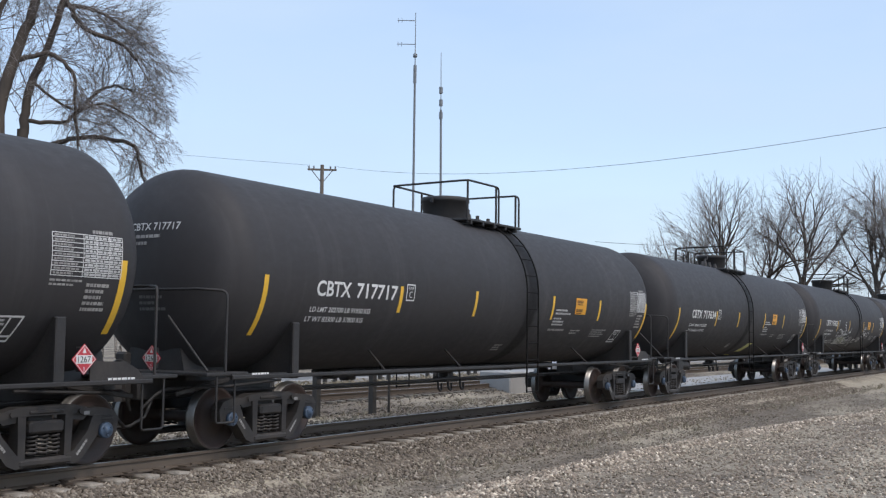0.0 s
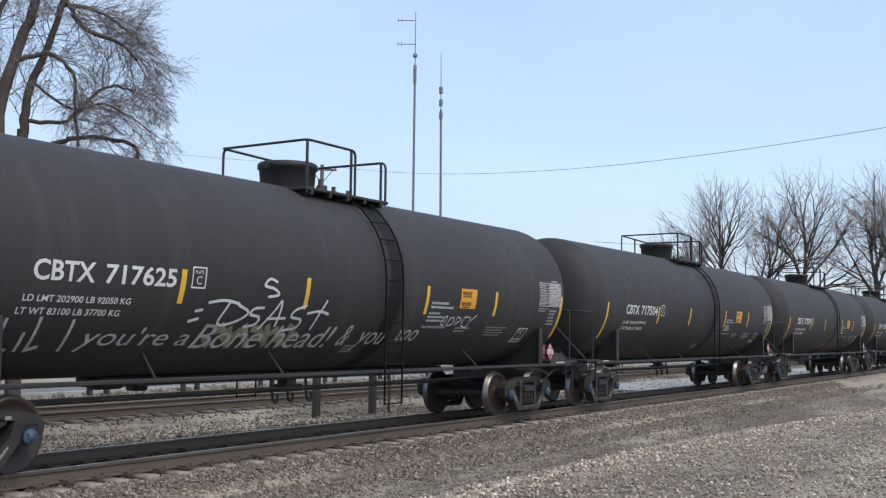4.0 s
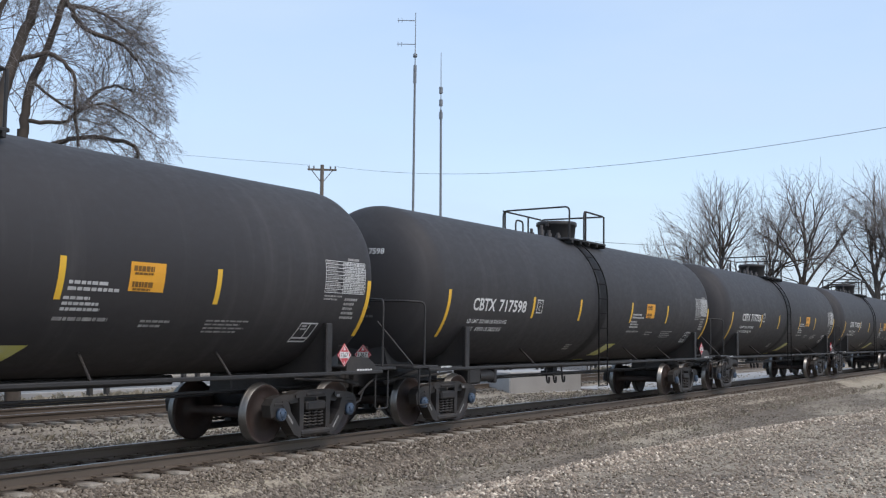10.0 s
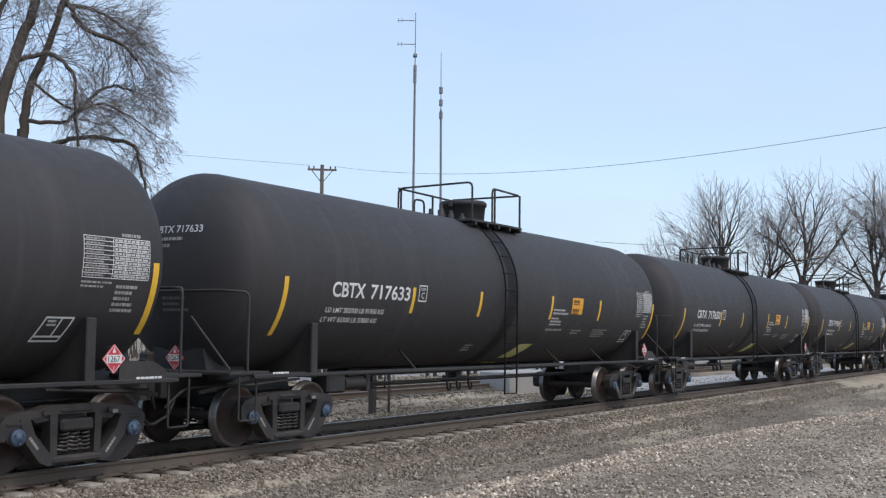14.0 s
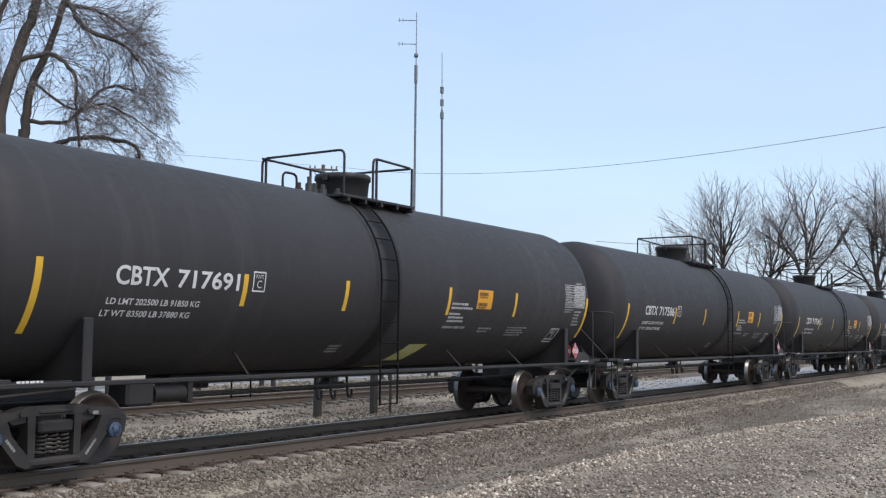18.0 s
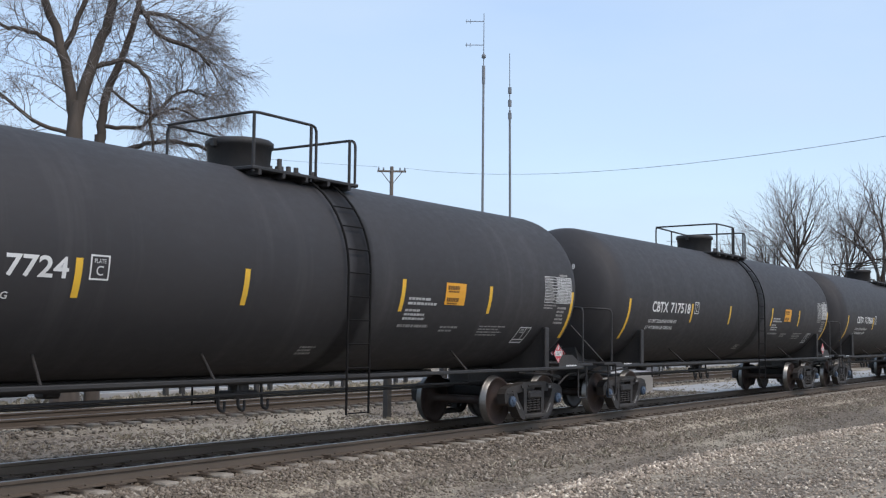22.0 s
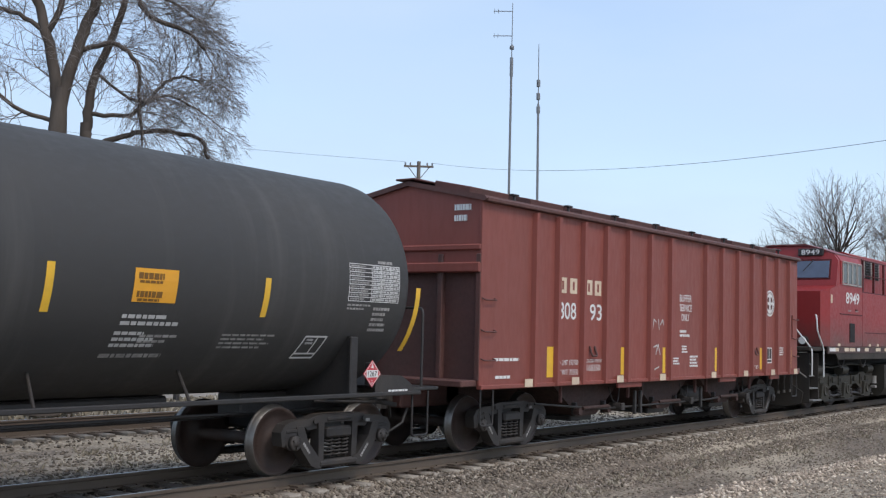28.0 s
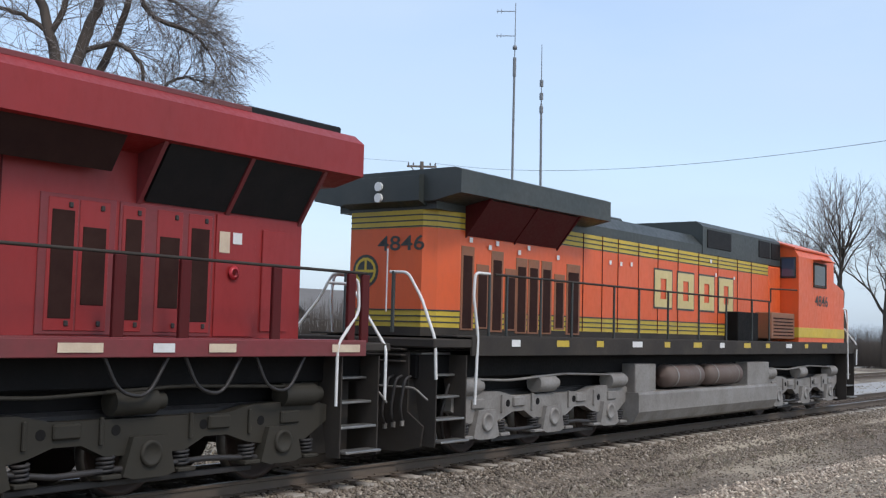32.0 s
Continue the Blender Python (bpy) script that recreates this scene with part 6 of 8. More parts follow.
def build_red_loco():
    lo = thing("locomotive", "deep-red diesel locomotive with a grimy fuel tank", "locomotive", "locomotives")
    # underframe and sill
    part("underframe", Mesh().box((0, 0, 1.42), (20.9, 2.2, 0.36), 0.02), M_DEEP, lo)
    # added box that fills the gap above the trucks with painted shade
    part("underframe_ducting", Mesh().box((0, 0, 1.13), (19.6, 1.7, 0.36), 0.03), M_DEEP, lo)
    for s in (-1, 1):
        part("sill_band", Mesh().box((4.0, s * 1.49, 1.70), (12.0, 0.05, 0.20), 0.008), M_CPDUST, lo)
        part("walkway", Mesh().box((4.0, s * 1.26, 1.80), (12.0, 0.5, 0.03), 0.006), M_CPDUST, lo)
        skirt = Mesh().prism([(-9.05, 1.58), (-8.35, 1.58), (-8.1, 1.42), (-1.95, 1.42), (-1.95, 1.60), (-9.05, 1.60)], s * 1.50 - 0.02, s * 1.50 + 0.02)
        part("skirt_panel", Mesh().box((-5.5, s * 1.50, 1.70), (7.1, 0.05, 0.19), 0.006), M_DUSTBROWN, lo)
        part("skirt", skirt, M_SKIRT, lo)
    # nose and cab
    nose = Mesh()
    o = [(-9.36, -1.40), (-8.9, -1.53), (-7.9, -1.53), (-7.9, 1.53), (-8.9, 1.53), (-9.36, 1.40)]
    vs = [(x, y, 1.80) for x, y in o] + [(x, y, {-9.36: 3.34, -8.9: 3.42, -7.9: 3.60}[x]) for x, y in o]
    n = len(o)
    nose.add(vs, [tuple(range(n))[::-1], tuple(range(n, 2 * n))] + [(i, (i + 1) % n, n + (i + 1) % n, n + i) for i in range(n)])
    part("nose", nose, M_CPLOW, lo, "broad sloping red nose")
    cabm = Mesh().prism([(-1.53, 1.80), (-1.53, 4.28), (-1.38, 4.48), (-0.55, 4.74), (0.55, 4.74), (1.38, 4.48), (1.53, 4.28), (1.53, 1.80)], -7.897, -5.76, "yz")
    part("cab", cabm, M_CPLOW, lo, "red operator's cab")
    sec = [(-1.51, 3.5), (-1.51, 4.28), (-1.37, 4.47), (-0.55, 4.73), (0.55, 4.73), (1.37, 4.47), (1.51, 4.28), (1.51, 3.5)]
    k = len(sec)
    front = Mesh().add([(-8.30 + (z - 3.5) * 0.25, y, z) for y, z in sec] + [(-7.9, y, z) for y, z in sec], [tuple(range(k)), tuple(range(k, 2 * k))] + [(i, (i + 1) % k, k + (i + 1) % k, k + i) for i in range(k)])
    part("cab_front", front, M_CPRED, lo)
    part("cab_roof", Mesh().prism([(-1.40, 4.46), (-0.56, 4.74), (0.56, 4.74), (1.40, 4.46), (1.40, 4.50), (0.56, 4.78), (-0.56, 4.78), (-1.40, 4.50)], -8.05, -5.7, "yz"), M_CPDUST, lo, "pale dusty cab roof")
    tilt = Matrix.Rotation(radians(14), 3, "Y")
    for s in (-1, 1):
        w = part("windshield", Mesh().box((-8.185, s * 0.68, 4.02), (0.03, 1.20, 0.52), 0.008, tilt), M_GLASS, lo, "dark windshield with the sky's blue painted in")
        part("windshield_frame", Mesh().box((-8.168, s * 0.68, 4.02), (0.03, 1.30, 0.62), 0.01, tilt), M_MAROON, w)
        part("wiper", Mesh().cyl((-8.13, s * 0.66 - 0.15, 4.30), (-8.22, s * 0.66 + 0.12, 3.98), 0.012, 6), M_BLACK, lo)
        nb = part("number_board", Mesh().box((-8.08, s * 0.72, 4.53), (0.10, 0.74, 0.22), 0.02), M_BLACK, lo, "black lit-number board")
        part("number_board_lettering", flat(*letters("8949", 0.15, 0.54, 0.01), 0, 0, 0), M_WHITE, nb, at=pose(-8.134, s * 0.72 + 0.27, 4.455, 0, 0, -90))
    for z in (3.02, 2.78):
        hl = Mesh().lathe([(0.0, 0.0), (0.0, 0.075), (-0.02, 0.09), (0.03, 0.10)], (-9.375, 0.0, z), "x", 18)
        part("headlight", hl, M_LAMP, lo, "round clear headlight")
    part("headlight_housing", Mesh().box((-9.36, 0.0, 2.90), (0.05, 0.28, 0.54), 0.02), M_BLACK, lo)
    part("nose_emblem", flat(*quad(0.55, 0.42), 0, 0, 0), M_CREAM, lo, "pale block emblem", pose(-9.366, -0.15, 2.15, 0, 0, -90))
    part("nose_emblem_slot", flat(*quad(0.25, 0.10), 0, 0, 0), M_MAROON, lo, at=pose(-9.372, -0.3, 2.31, 0, 0, -90))
    part("nose_patch", flat(*quad(0.16, 0.24), -8.86, -1.537, 3.02), M_CREAM, lo)
    part("nose_door_frame", hoop([(-9.37, 0.75, 1.9), (-9.37, 0.75, 3.2), (-9.37, 0.35, 3.2), (-9.37, 0.35, 1.9)], 0.012, 0.05), M_CHROME, lo)
    for s in (-1, 1):
        lamp = Mesh().cyl((-9.35, s * 0.95, 1.95), (-9.52, s * 0.95, 1.95), 0.13, 16)
        part("ditch_light", lamp, M_BLACK, lo)
        part("ditch_light_lens", Mesh().cyl((-9.52, s * 0.95, 1.95), (-9.53, s * 0.95, 1.95), 0.11, 16), M_LAMP, lo)
    y = -1.535
    for s in (-1, 1):
        yy = s * 1.535
        for x0, x1 in ((-7.74, -7.32), (-7.26, -6.84), (-6.80, -6.42), (-6.30, -5.90)):
            w = part("cab_window", Mesh().box(((x0 + x1) / 2, yy, 3.94), (x1 - x0 - 0.05, 0.02, 0.58), 0.004), M_GLASS_DARK, lo)
            x, h = (x0 + x1) / 2, (x1 - x0) / 2
            fr = Mesh()
            for q in (-1, 1):
                fr.box((x + q * h, yy, 3.94), (0.04, 0.05, 0.70), 0.006).box((x, yy, 3.94 + q * 0.33), (2 * h, 0.05, 0.04), 0.006)
            part("window_frame", fr, M_CHALKFRAME, w)
    part("road_number", flat(*letters("8949", 0.34, 1.34, 0.02), -7.45, y - 0.004, 3.05), M_WHITE, lo, "white road number")
    part("stencil_block", flat(*bars(1, 0.32, 0.06, 0.8, 61), -7.2, y - 0.004, 2.82), M_CHALK, lo)
    part("stencil_block", flat(*bars(1, 0.32, 0.06, 0.8, 62), -6.5, y - 0.004, 2.82), M_CHALK, lo)
    part("side_vent", Mesh().box((-6.83, y, 2.20), (0.50, 0.03, 0.56), 0.01), M_GRILLE, lo)
    part("panel_seam", Mesh().box((-6.9, y, 2.74), (2.2, 0.02, 0.03), 0.004), M_MAROON, lo)
    part("seam_slot", Mesh().box((-6.4, y, 2.88), (0.2, 0.02, 0.05), 0.004), M_MAROON, lo)
    # wide lower body behind the cab and the narrow upper hood
    for s in (-1, 1):
        part("wide_panel", Mesh().box((-3.85, s * 1.42, 2.62), (3.80, 0.22, 1.66), 0.02), M_CPLOW, lo)
        part("panel_seam", Mesh().box((-3.9, s * 1.535, 2.22), (3.2, 0.012, 0.03), 0.003), M_MAROON, lo)
        part("shelf", Mesh().box((-3.85, s * 1.25, 3.46), (3.80, 0.55, 0.03), 0.006), M_MAROON, lo)
        for x in (-5.5, -4.3, -3.15, -2.25):
            part("shelf_post", Mesh().box((x, s * 1.47, 3.94), (0.12, 0.05, 1.02), 0.01), M_MAROON, lo)
        part("shelf_rail", hoop([(-5.75, s * 1.5, 4.45), (-2.0, s * 1.45, 4.45), (-1.6, s * 1.4, 4.3), (-0.5, s * 1.18, 3.3), (-0.45, s * 1.14, 2.75)], 0.022, 0.1), M_MAROON, lo)
        part("shelf_rail", Mesh().cyl((-5.75, s * 1.50, 3.98), (-2.2, s * 1.50, 3.98), 0.018, 8), M_MAROON, lo)
        for x in (-3.86, -2.95):
            v = part("upper_vent", Mesh().box((x, s * 1.14, 4.25), (0.66, 0.06, 0.56), 0.01), M_GRILLE, lo)
            for q in (-0.37, 0.37):
                part("vent_edge", Mesh().box((x + q, s * 1.145, 4.25), (0.05, 0.07, 0.58), 0.008), M_CHALKFRAME, lo)
            for k in range(6):
                part("louvre", Mesh().box((x, s * 1.18, 4.04 + 0.085 * k), (0.6, 0.03, 0.03), 0.004, Matrix.Rotation(0.5 * s, 3, "X")), M_BLACK, v)
        part("upper_side", Mesh().box((-3.08, s * 1.10, 3.23), (5.36, 0.06, 2.82), 0.01), M_CPRED, lo)
        part("inspection_panel", Mesh().box((-0.85, s * 1.12, 4.22), (0.46, 0.04, 0.56), 0.01), M_GRILLE, lo)
    part("upper_roof", Mesh().prism([(-1.13, 4.63), (-0.95, 4.70), (0.95, 4.70), (1.13, 4.63)], -5.76, -0.40, "yz"), M_CPRED, lo)
    part("core_hood", Mesh().box((-3.08, 0, 3.2), (5.34, 2.1, 2.86), 0.03), M_CPRED, lo)
    hood = Mesh().prism([(-1.0, 1.80), (-1.0, 4.42), (-0.85, 4.55), (0.85, 4.55), (1.0, 4.42), (1.0, 1.80)], -1.97, 9.2, "yz")
    part("engine_hood", hood, M_CPRED, lo, "long red engine hood with doors")
    for i in range(10):
        x = 0.12 + i * 0.52
        for s in (-1, 1):
            part("hood_seam", Mesh().box((x, s * 1.004, 2.98), (0.022, 0.012, 2.3), 0.003), M_MAROON, lo)
    for i in range(7):
        part("door_latch", Mesh().box((-0.1 + i * 0.62, -1.01, 2.1 + 0.12 * (i % 2)), (0.05, 0.03, 0.09), 0.006), M_BLACK, lo)
    # the road's name as plain blocks, one for each character
    for i in range(8):
        part("name_block", flat(*hollow(0.42, 0.36 if i else 0.45), 0.0 + i * 0.53, -1.008, 3.36), M_CREAM, lo)
    for i in range(7):
        part("name_block", flat(*hollow(0.37, 0.34 if i else 0.45), 0.0 + i * 0.44, -1.008, 2.70 if i else 2.67), M_CREAM, lo)
    # radiator wings with sloped grilles below
    wing = Mesh().prism([(-1.0, 3.90), (-1.52, 4.02), (-1.52, 4.46), (-1.35, 4.59), (1.35, 4.59), (1.52, 4.46), (1.52, 4.06), (1.0, 3.92)], 4.26, 9.82, "yz")
    part("radiator_housing", wing, M_CPRED, lo, "wide overhanging red radiator housing")
    part("radiator_roof", Mesh().box((6.1, 0, 4.62), (3.6, 2.7, 0.07), 0.01), M_CPDUST, lo, "dusty pale roof sheet")
    part("radiator_top", Mesh().box((8.75, 0, 4.63), (1.7, 2.6, 0.11), 0.02), M_GRILLE, lo)
    for s in (-1, 1):
        for x0, x1 in ((4.4, 6.0), (6.6, 7.82), (7.9, 9.1)):
            y0, z0 = (1.19, 3.62) if x0 < 5 else (1.02, 3.36)
            g = Mesh().prism([(s * y0, z0), (s * 1.46, 4.03), (s * 1.42, 4.05), (s * (y0 - 0.03), z0 + 0.04)], x0, x1, "yz")
            # the first is a plain red panel, coloured dark for shade under the wing
            part("radiator_grille", g, M_LOUVRE if x0 < 5 else M_GRILLE, lo)
        for x in (6.52, 7.86, 9.15):
            part("grille_bracket", Mesh().prism([(s * 1.0, 3.30), (s * 1.50, 4.06), (s * 1.0, 4.06)], x - 0.03, x + 0.03, "yz"), M_CPDUST, lo)
        for x0, x1 in ((5.26, 6.22), (6.27, 7.66)):
            part("louvre_frame", Mesh().box(((x0 + x1) / 2, s * 1.006, 2.58), (x1 - x0, 0.02, 1.5), 0.006), M_CPDUST, lo)
        for x, w, z0, z1 in ((5.54, 0.28, 2.0, 3.16), (5.94, 0.30, 2.15, 3.0), (6.46, 0.22, 2.0, 3.14), (6.98, 0.29, 2.15, 2.98), (7.44, 0.28, 2.0, 3.12)):
            d = part("louvre_door", Mesh().box((x, s * 1.016, 2.58), (w + 0.09, 0.02, 1.42), 0.006), M_CPRED, lo)
            part("louvre", Mesh().box((x, s * 1.024, (z0 + z1) / 2), (w, 0.02, z1 - z0), 0.006), M_LOUVRE, d)
            for z in (1.95, 3.22):
                part("door_latch", Mesh().box((x + w * 0.3, s * 1.03, z), (0.05, 0.03, 0.06), 0.008), M_BLACK, lo)
        part("side_door", Mesh().box((8.03, s * 1.008, 2.58), (0.66, 0.024, 1.5), 0.008), M_CPRED, lo)
        part("end_door", Mesh().box((8.72, s * 1.012, 2.55), (0.48, 0.03, 1.3), 0.008), M_CPRED, lo)
    part("emergency_pull", Mesh().lathe([(-0.02, 0.05), (0.0, 0.09), (0.02, 0.05)], (7.98, -1.05, 2.62), "y", 14), M_PRED, lo)
    part("warning_label", flat(*quad(0.17, 0.26), 7.74, -1.03, 2.86), M_CREAM, lo)
    part("warning_label", flat(*quad(0.15, 0.14), 7.96, -1.03, 2.98), M_WHITE, lo)
    # handrails
    posts = [-1.03, 0.16, 1.79, 3.36, 4.37, 5.95, 6.85, 8.3, 9.7, 9.98]
    for s in (-1, 1):
        for x in posts:
            part("handrail_post", Mesh().box((x, s * 1.47, 2.24), (0.15, 0.06, 0.92), 0.01), M_MAROON, lo)
        part("handrail", Mesh().tube([(-2.2, s * 1.47, 2.72), (0, s * 1.47, 2.72), (10.0, s * 1.47, 2.72)], 0.02, 8), M_SKIRT, lo)
    for i, x in enumerate((-8.95, -8.4, -7.55, -7.05, -6.3, -5.5, -4.3, -3.3, -2.45, -1.6, -0.9, 0.15, 1.2, 2.4, 4.1, 5.2, 6.4, 7.2, 9.3)):
        w = (0.55, 0.3, 0.42)[i % 3]
        part("reflector_patch", flat(*quad(w, 0.10), x, -1.530, 1.655), M_CREAM if i % 4 else M_WHITE, lo)
    for x in (-8.2, -5.1, -4.2, -3.0):
        part("reflector_patch", flat(*quad(0.24, 0.08), x, -1.537, 1.80), M_CREAM, lo)
    build_fuel_tank(lo, -3.2, 4.3, M_GRIME, 0.22, 1.22)
    for x in (-1.9, -1.4, -0.9, -0.35, 0.5, 2.2):
        part("tank_fitting", Mesh().cyl((x, -1.3, 1.22), (x, -1.34, 1.32), 0.05, 10), M_GRIME, lo)
    part("fuel_filler", Mesh().cyl((-3.35, -1.2, 0.62), (-3.35, -1.2, 0.86), 0.09, 12).box((-3.35, -1.2, 0.52), (0.2, 0.16, 0.08), 0.01), M_PALEGREY, lo)
    for s in (-1, 1):
        part("end_platform", Mesh().box((s * 10.05, 0, 1.72), (1.0, 3.0, 0.12), 0.02), M_SKIRT, lo)
        end_gear(lo, s)
        for y2 in (-1.40, 1.40):
            stairs(lo, s * 10.0, s, M_SKIRT, M_CHROME, y2)
            part("grab_rail", hoop([(s * 9.42, y2 * 1.08, 0.95), (s * 9.42, y2 * 1.08, 1.75), (s * 9.86, y2 * 1.06, 2.2), (s * 9.86, y2 * 1.04, 2.62), (s * 9.76, y2 * 1.0, 2.66)], 0.022, 0.1), M_STEPWHITE, lo, "white-painted bent grab rail")
            part("grab_rail", hoop([(s * 10.42, y2 * 1.08, 1.0), (s * 10.42, y2 * 1.08, 1.72), (s * 10.42, y2 * 0.8, 2.2), (s * 10.42, y2 * 0.6, 2.6), (s * 10.42, y2 * 0.3, 2.62)], 0.022, 0.1), M_STEPWHITE, lo, "white-painted bent grab rail")
        coupler(lo, s * 11.0, s)
        part("air_hose", hoop([(s * 10.6, -0.5, 1.0), (s * 10.85, -0.5, 0.7), (s * 10.75, -0.45, 0.4)], 0.03, 0.15), M_BLACK, lo)
    for x in (6.2, 7.3, 8.4, -7.6, -5.4):
        part("cable", hoop([(x - 0.35, -1.42, 1.6), (x - 0.15, -1.42, 1.22), (x + 0.25, -1.40, 1.15), (x + 0.5, -1.42, 1.6)], 0.022, 0.2), M_BLACK, lo, "drooping air and sand hose")
    horn = Mesh()
    for k in range(3):
        horn.cyl((-0.2, -0.6 + 0.2 * k, 4.62), (0.3, -0.6 + 0.2 * k, 4.64), 0.05, 10, 0.09)
    part("horn", horn, M_BLACK, lo)
    part("exhaust_stack", Mesh().box((2.4, 0, 4.60), (1.0, 0.9, 0.14), 0.03), M_SKIRT, lo)
    part("bell_housing", Mesh().box((2.7, -0.65, 4.60), (0.3, 0.25, 0.1), 0.02), M_CPRED, lo)
    part("conduit", hoop([(-0.3, -1.10, 4.6), (-0.25, -1.06, 4.4), (-0.25, -1.03, 3.3), (-0.25, -1.03, 1.95)], 0.025, 0.1), M_BLACK, lo)
    for x in (-6.5, 6.62):
        loco_truck(lo, x, M_GRIME)
    register(lo, S0 + 307.55)


def build_orange_loco():
    lo = thing("locomotive", "orange and black diesel locomotive with yellow bands", "locomotive", "locomotives")
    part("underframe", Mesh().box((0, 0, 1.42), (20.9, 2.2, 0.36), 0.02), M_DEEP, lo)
    # same added dark box, in place of the shade between sill and trucks
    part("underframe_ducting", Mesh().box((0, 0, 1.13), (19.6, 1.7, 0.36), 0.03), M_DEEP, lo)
    for s in (-1, 1):
        part("sill_band", Mesh().box((0.2, s * 1.49, 1.74), (19.6, 0.05, 0.30), 0.008), M_SKIRT, lo)
        part("walkway", Mesh().box((0.0, s * 1.26, 1.89), (20.0, 0.5, 0.03), 0.006), M_SKIRT, lo)
    HX0, HX1 = -9.92, 4.4

    def band(name, z0, z1, mat, grow=0.0, label=""):
        g, c = 1.0 + grow, 0.74 + grow * 0.4
        out = [(HX0 - grow, -c), (HX0 + 0.20 - grow, -c - 0.15), (HX0 + 0.64, -g), (HX1 + grow, -g), (HX1 + grow, g), (HX0 + 0.64, g), (HX0 + 0.20 - grow, c + 0.15), (HX0 - grow, c)]
        part(name, Mesh().prism(out, z0, z1, "xy"), mat, lo, label)
    band("hood_base", 1.88, 2.02, M_SKIRT)
    band("lower_yellow_band", 2.02, 2.28, M_BYELLOW, 0.0, "faded yellow band")
    band("hood_side", 2.28, 3.58, M_BORANGE, 0.004, "bright orange hood side")
    band("upper_yellow_band", 3.58, 3.86, M_BYELLOW, 0.0, "faded yellow band")
    for z in (2.10, 2.19, 2.285, 3.60, 3.69, 3.78):
        band("pinstripe", z - 0.011, z + 0.011, M_BGREEN, 0.008)
    top = Mesh().prism([(-1.0, 3.86), (-1.0, 4.05), (-0.75, 4.30), (0.75, 4.30), (1.0, 4.05), (1.0, 3.86)], HX0, HX1, "yz")
    part("hood_top", top, M_BGREEN, lo, "sooty dark green hood roof")
    wing = Mesh().prism([(-1.0, 3.98), (-1.52, 4.08), (-1.52, 4.44), (-1.40, 4.48), (1.40, 4.48), (1.52, 4.44), (1.52, 4.08), (1.0, 3.98)], -10.0, -5.2, "yz")
    part("radiator_housing", wing, M_BGREEN, lo, "dark overhanging radiator housing")
    rear = Mesh().prism([(-10.12, 3.98), (-9.8, 3.86), (-9.8, 4.44), (-10.12, 4.38)], -0.8, 0.8)
    part("rear_canopy", rear, M_BGREEN, lo)
    for z in (4.18, 4.0):
        part("headlight", Mesh().cyl((-10.16, 0.0, z + 0.05), (-10.05, 0.0, z + 0.05), 0.075, 14), M_LAMP, lo)
    part("radiator_top", Mesh().box((-6.0, 0, 4.50), (1.3, 2.2, 0.12), 0.02), M_GRILLE, lo)
    for s in (-1, 1):
        for x0, x1 in ((-9.1, -7.72), (-7.66, -6.3)):
            g = Mesh().prism([(s * 1.02, 3.50), (s * 1.46, 4.05), (s * 1.42, 4.07), (s * 0.99, 3.54)], x0, x1, "yz")
            part("radiator_grille", g, M_MAROON, lo)
        for x in (-9.12, -7.69, -6.27):
            part("grille_bracket", Mesh().prism([(s * 1.0, 3.46), (s * 1.50, 4.07), (s * 1.0, 4.07)], x - 0.02, x + 0.02, "yz"), M_MAROON, lo)
        for i, (x, z, h) in enumerate(((-9.06, 2.72, 1.35), (-8.63, 2.6, 1.05), (-8.20, 2.70, 1.35), (-7.78, 2.58, 1.05), (-7.44, 2.66, 1.3), (-7.05, 2.66, 1.3), (-6.61, 2.66, 1.3), (-6.16, 2.6, 1.0), (-5.66, 2.66, 1.3))):
            d = part("louvre_frame", Mesh().box((x, s * 1.006, z - 0.06), (0.50 if x > -5.8 else 0.36, 0.014, h), 0.004), M_INTAKE, lo)
            part("louvre_door", Mesh().box((x, s * 1.012, z - 0.12), (0.38 if x > -5.8 else 0.25, 0.014, h - 0.18), 0.004), M_LOUVRE, d, "dark brown louvred door")
        for x in (-5.3, -4.55, -3.9, -3.0, -2.1, -1.1, 0.0, 1.1, 2.3, 3.2):
            part("hood_seam", Mesh().box((x, s * 1.010, 2.95), (0.02, 0.012, 1.85), 0.003), M_MAROON, lo)
        part("battery_box", Mesh().box((2.2, s * 1.15, 2.24), (1.3, 0.36, 0.70), 0.02), M_DEEP, lo)
        part("air_intake", Mesh().box((4.35, s * 1.20, 2.30), (1.7, 0.44, 0.66), 0.02), M_INTAKE, lo, "dusty brown air intake box")
        for k in range(6):
            part("intake_slat", Mesh().box((4.35, s * 1.425, 2.06 + 0.085 * k), (1.4, 0.02, 0.03), 0.004), M_LOUVRE, lo)
    for x, z in ((-9.05, 3.40), (-8.5, 3.32), (-8.28, 3.40), (-7.6, 3.30), (-7.3, 3.40), (-6.3, 3.30), (-4.3, 3.34), (-3.85, 3.34), (-3.4, 3.36), (0.6, 3.68), (0.9, 3.38), (2.0, 3.36)):
        part("hood_label", flat(*quad(0.09, 0.08), x, -1.03, z), M_WHITE, lo)
    # dynamic brake housing and roof boxes
    part("roof_housing", Mesh().prism([(-1.015, 3.87), (-1.015, 4.50), (-0.85, 4.62), (0.85, 4.62), (1.015, 4.50), (1.015, 3.87)], 0.2, 5.24, "yz"), M_BGREEN, lo, "dark raised roof housing")
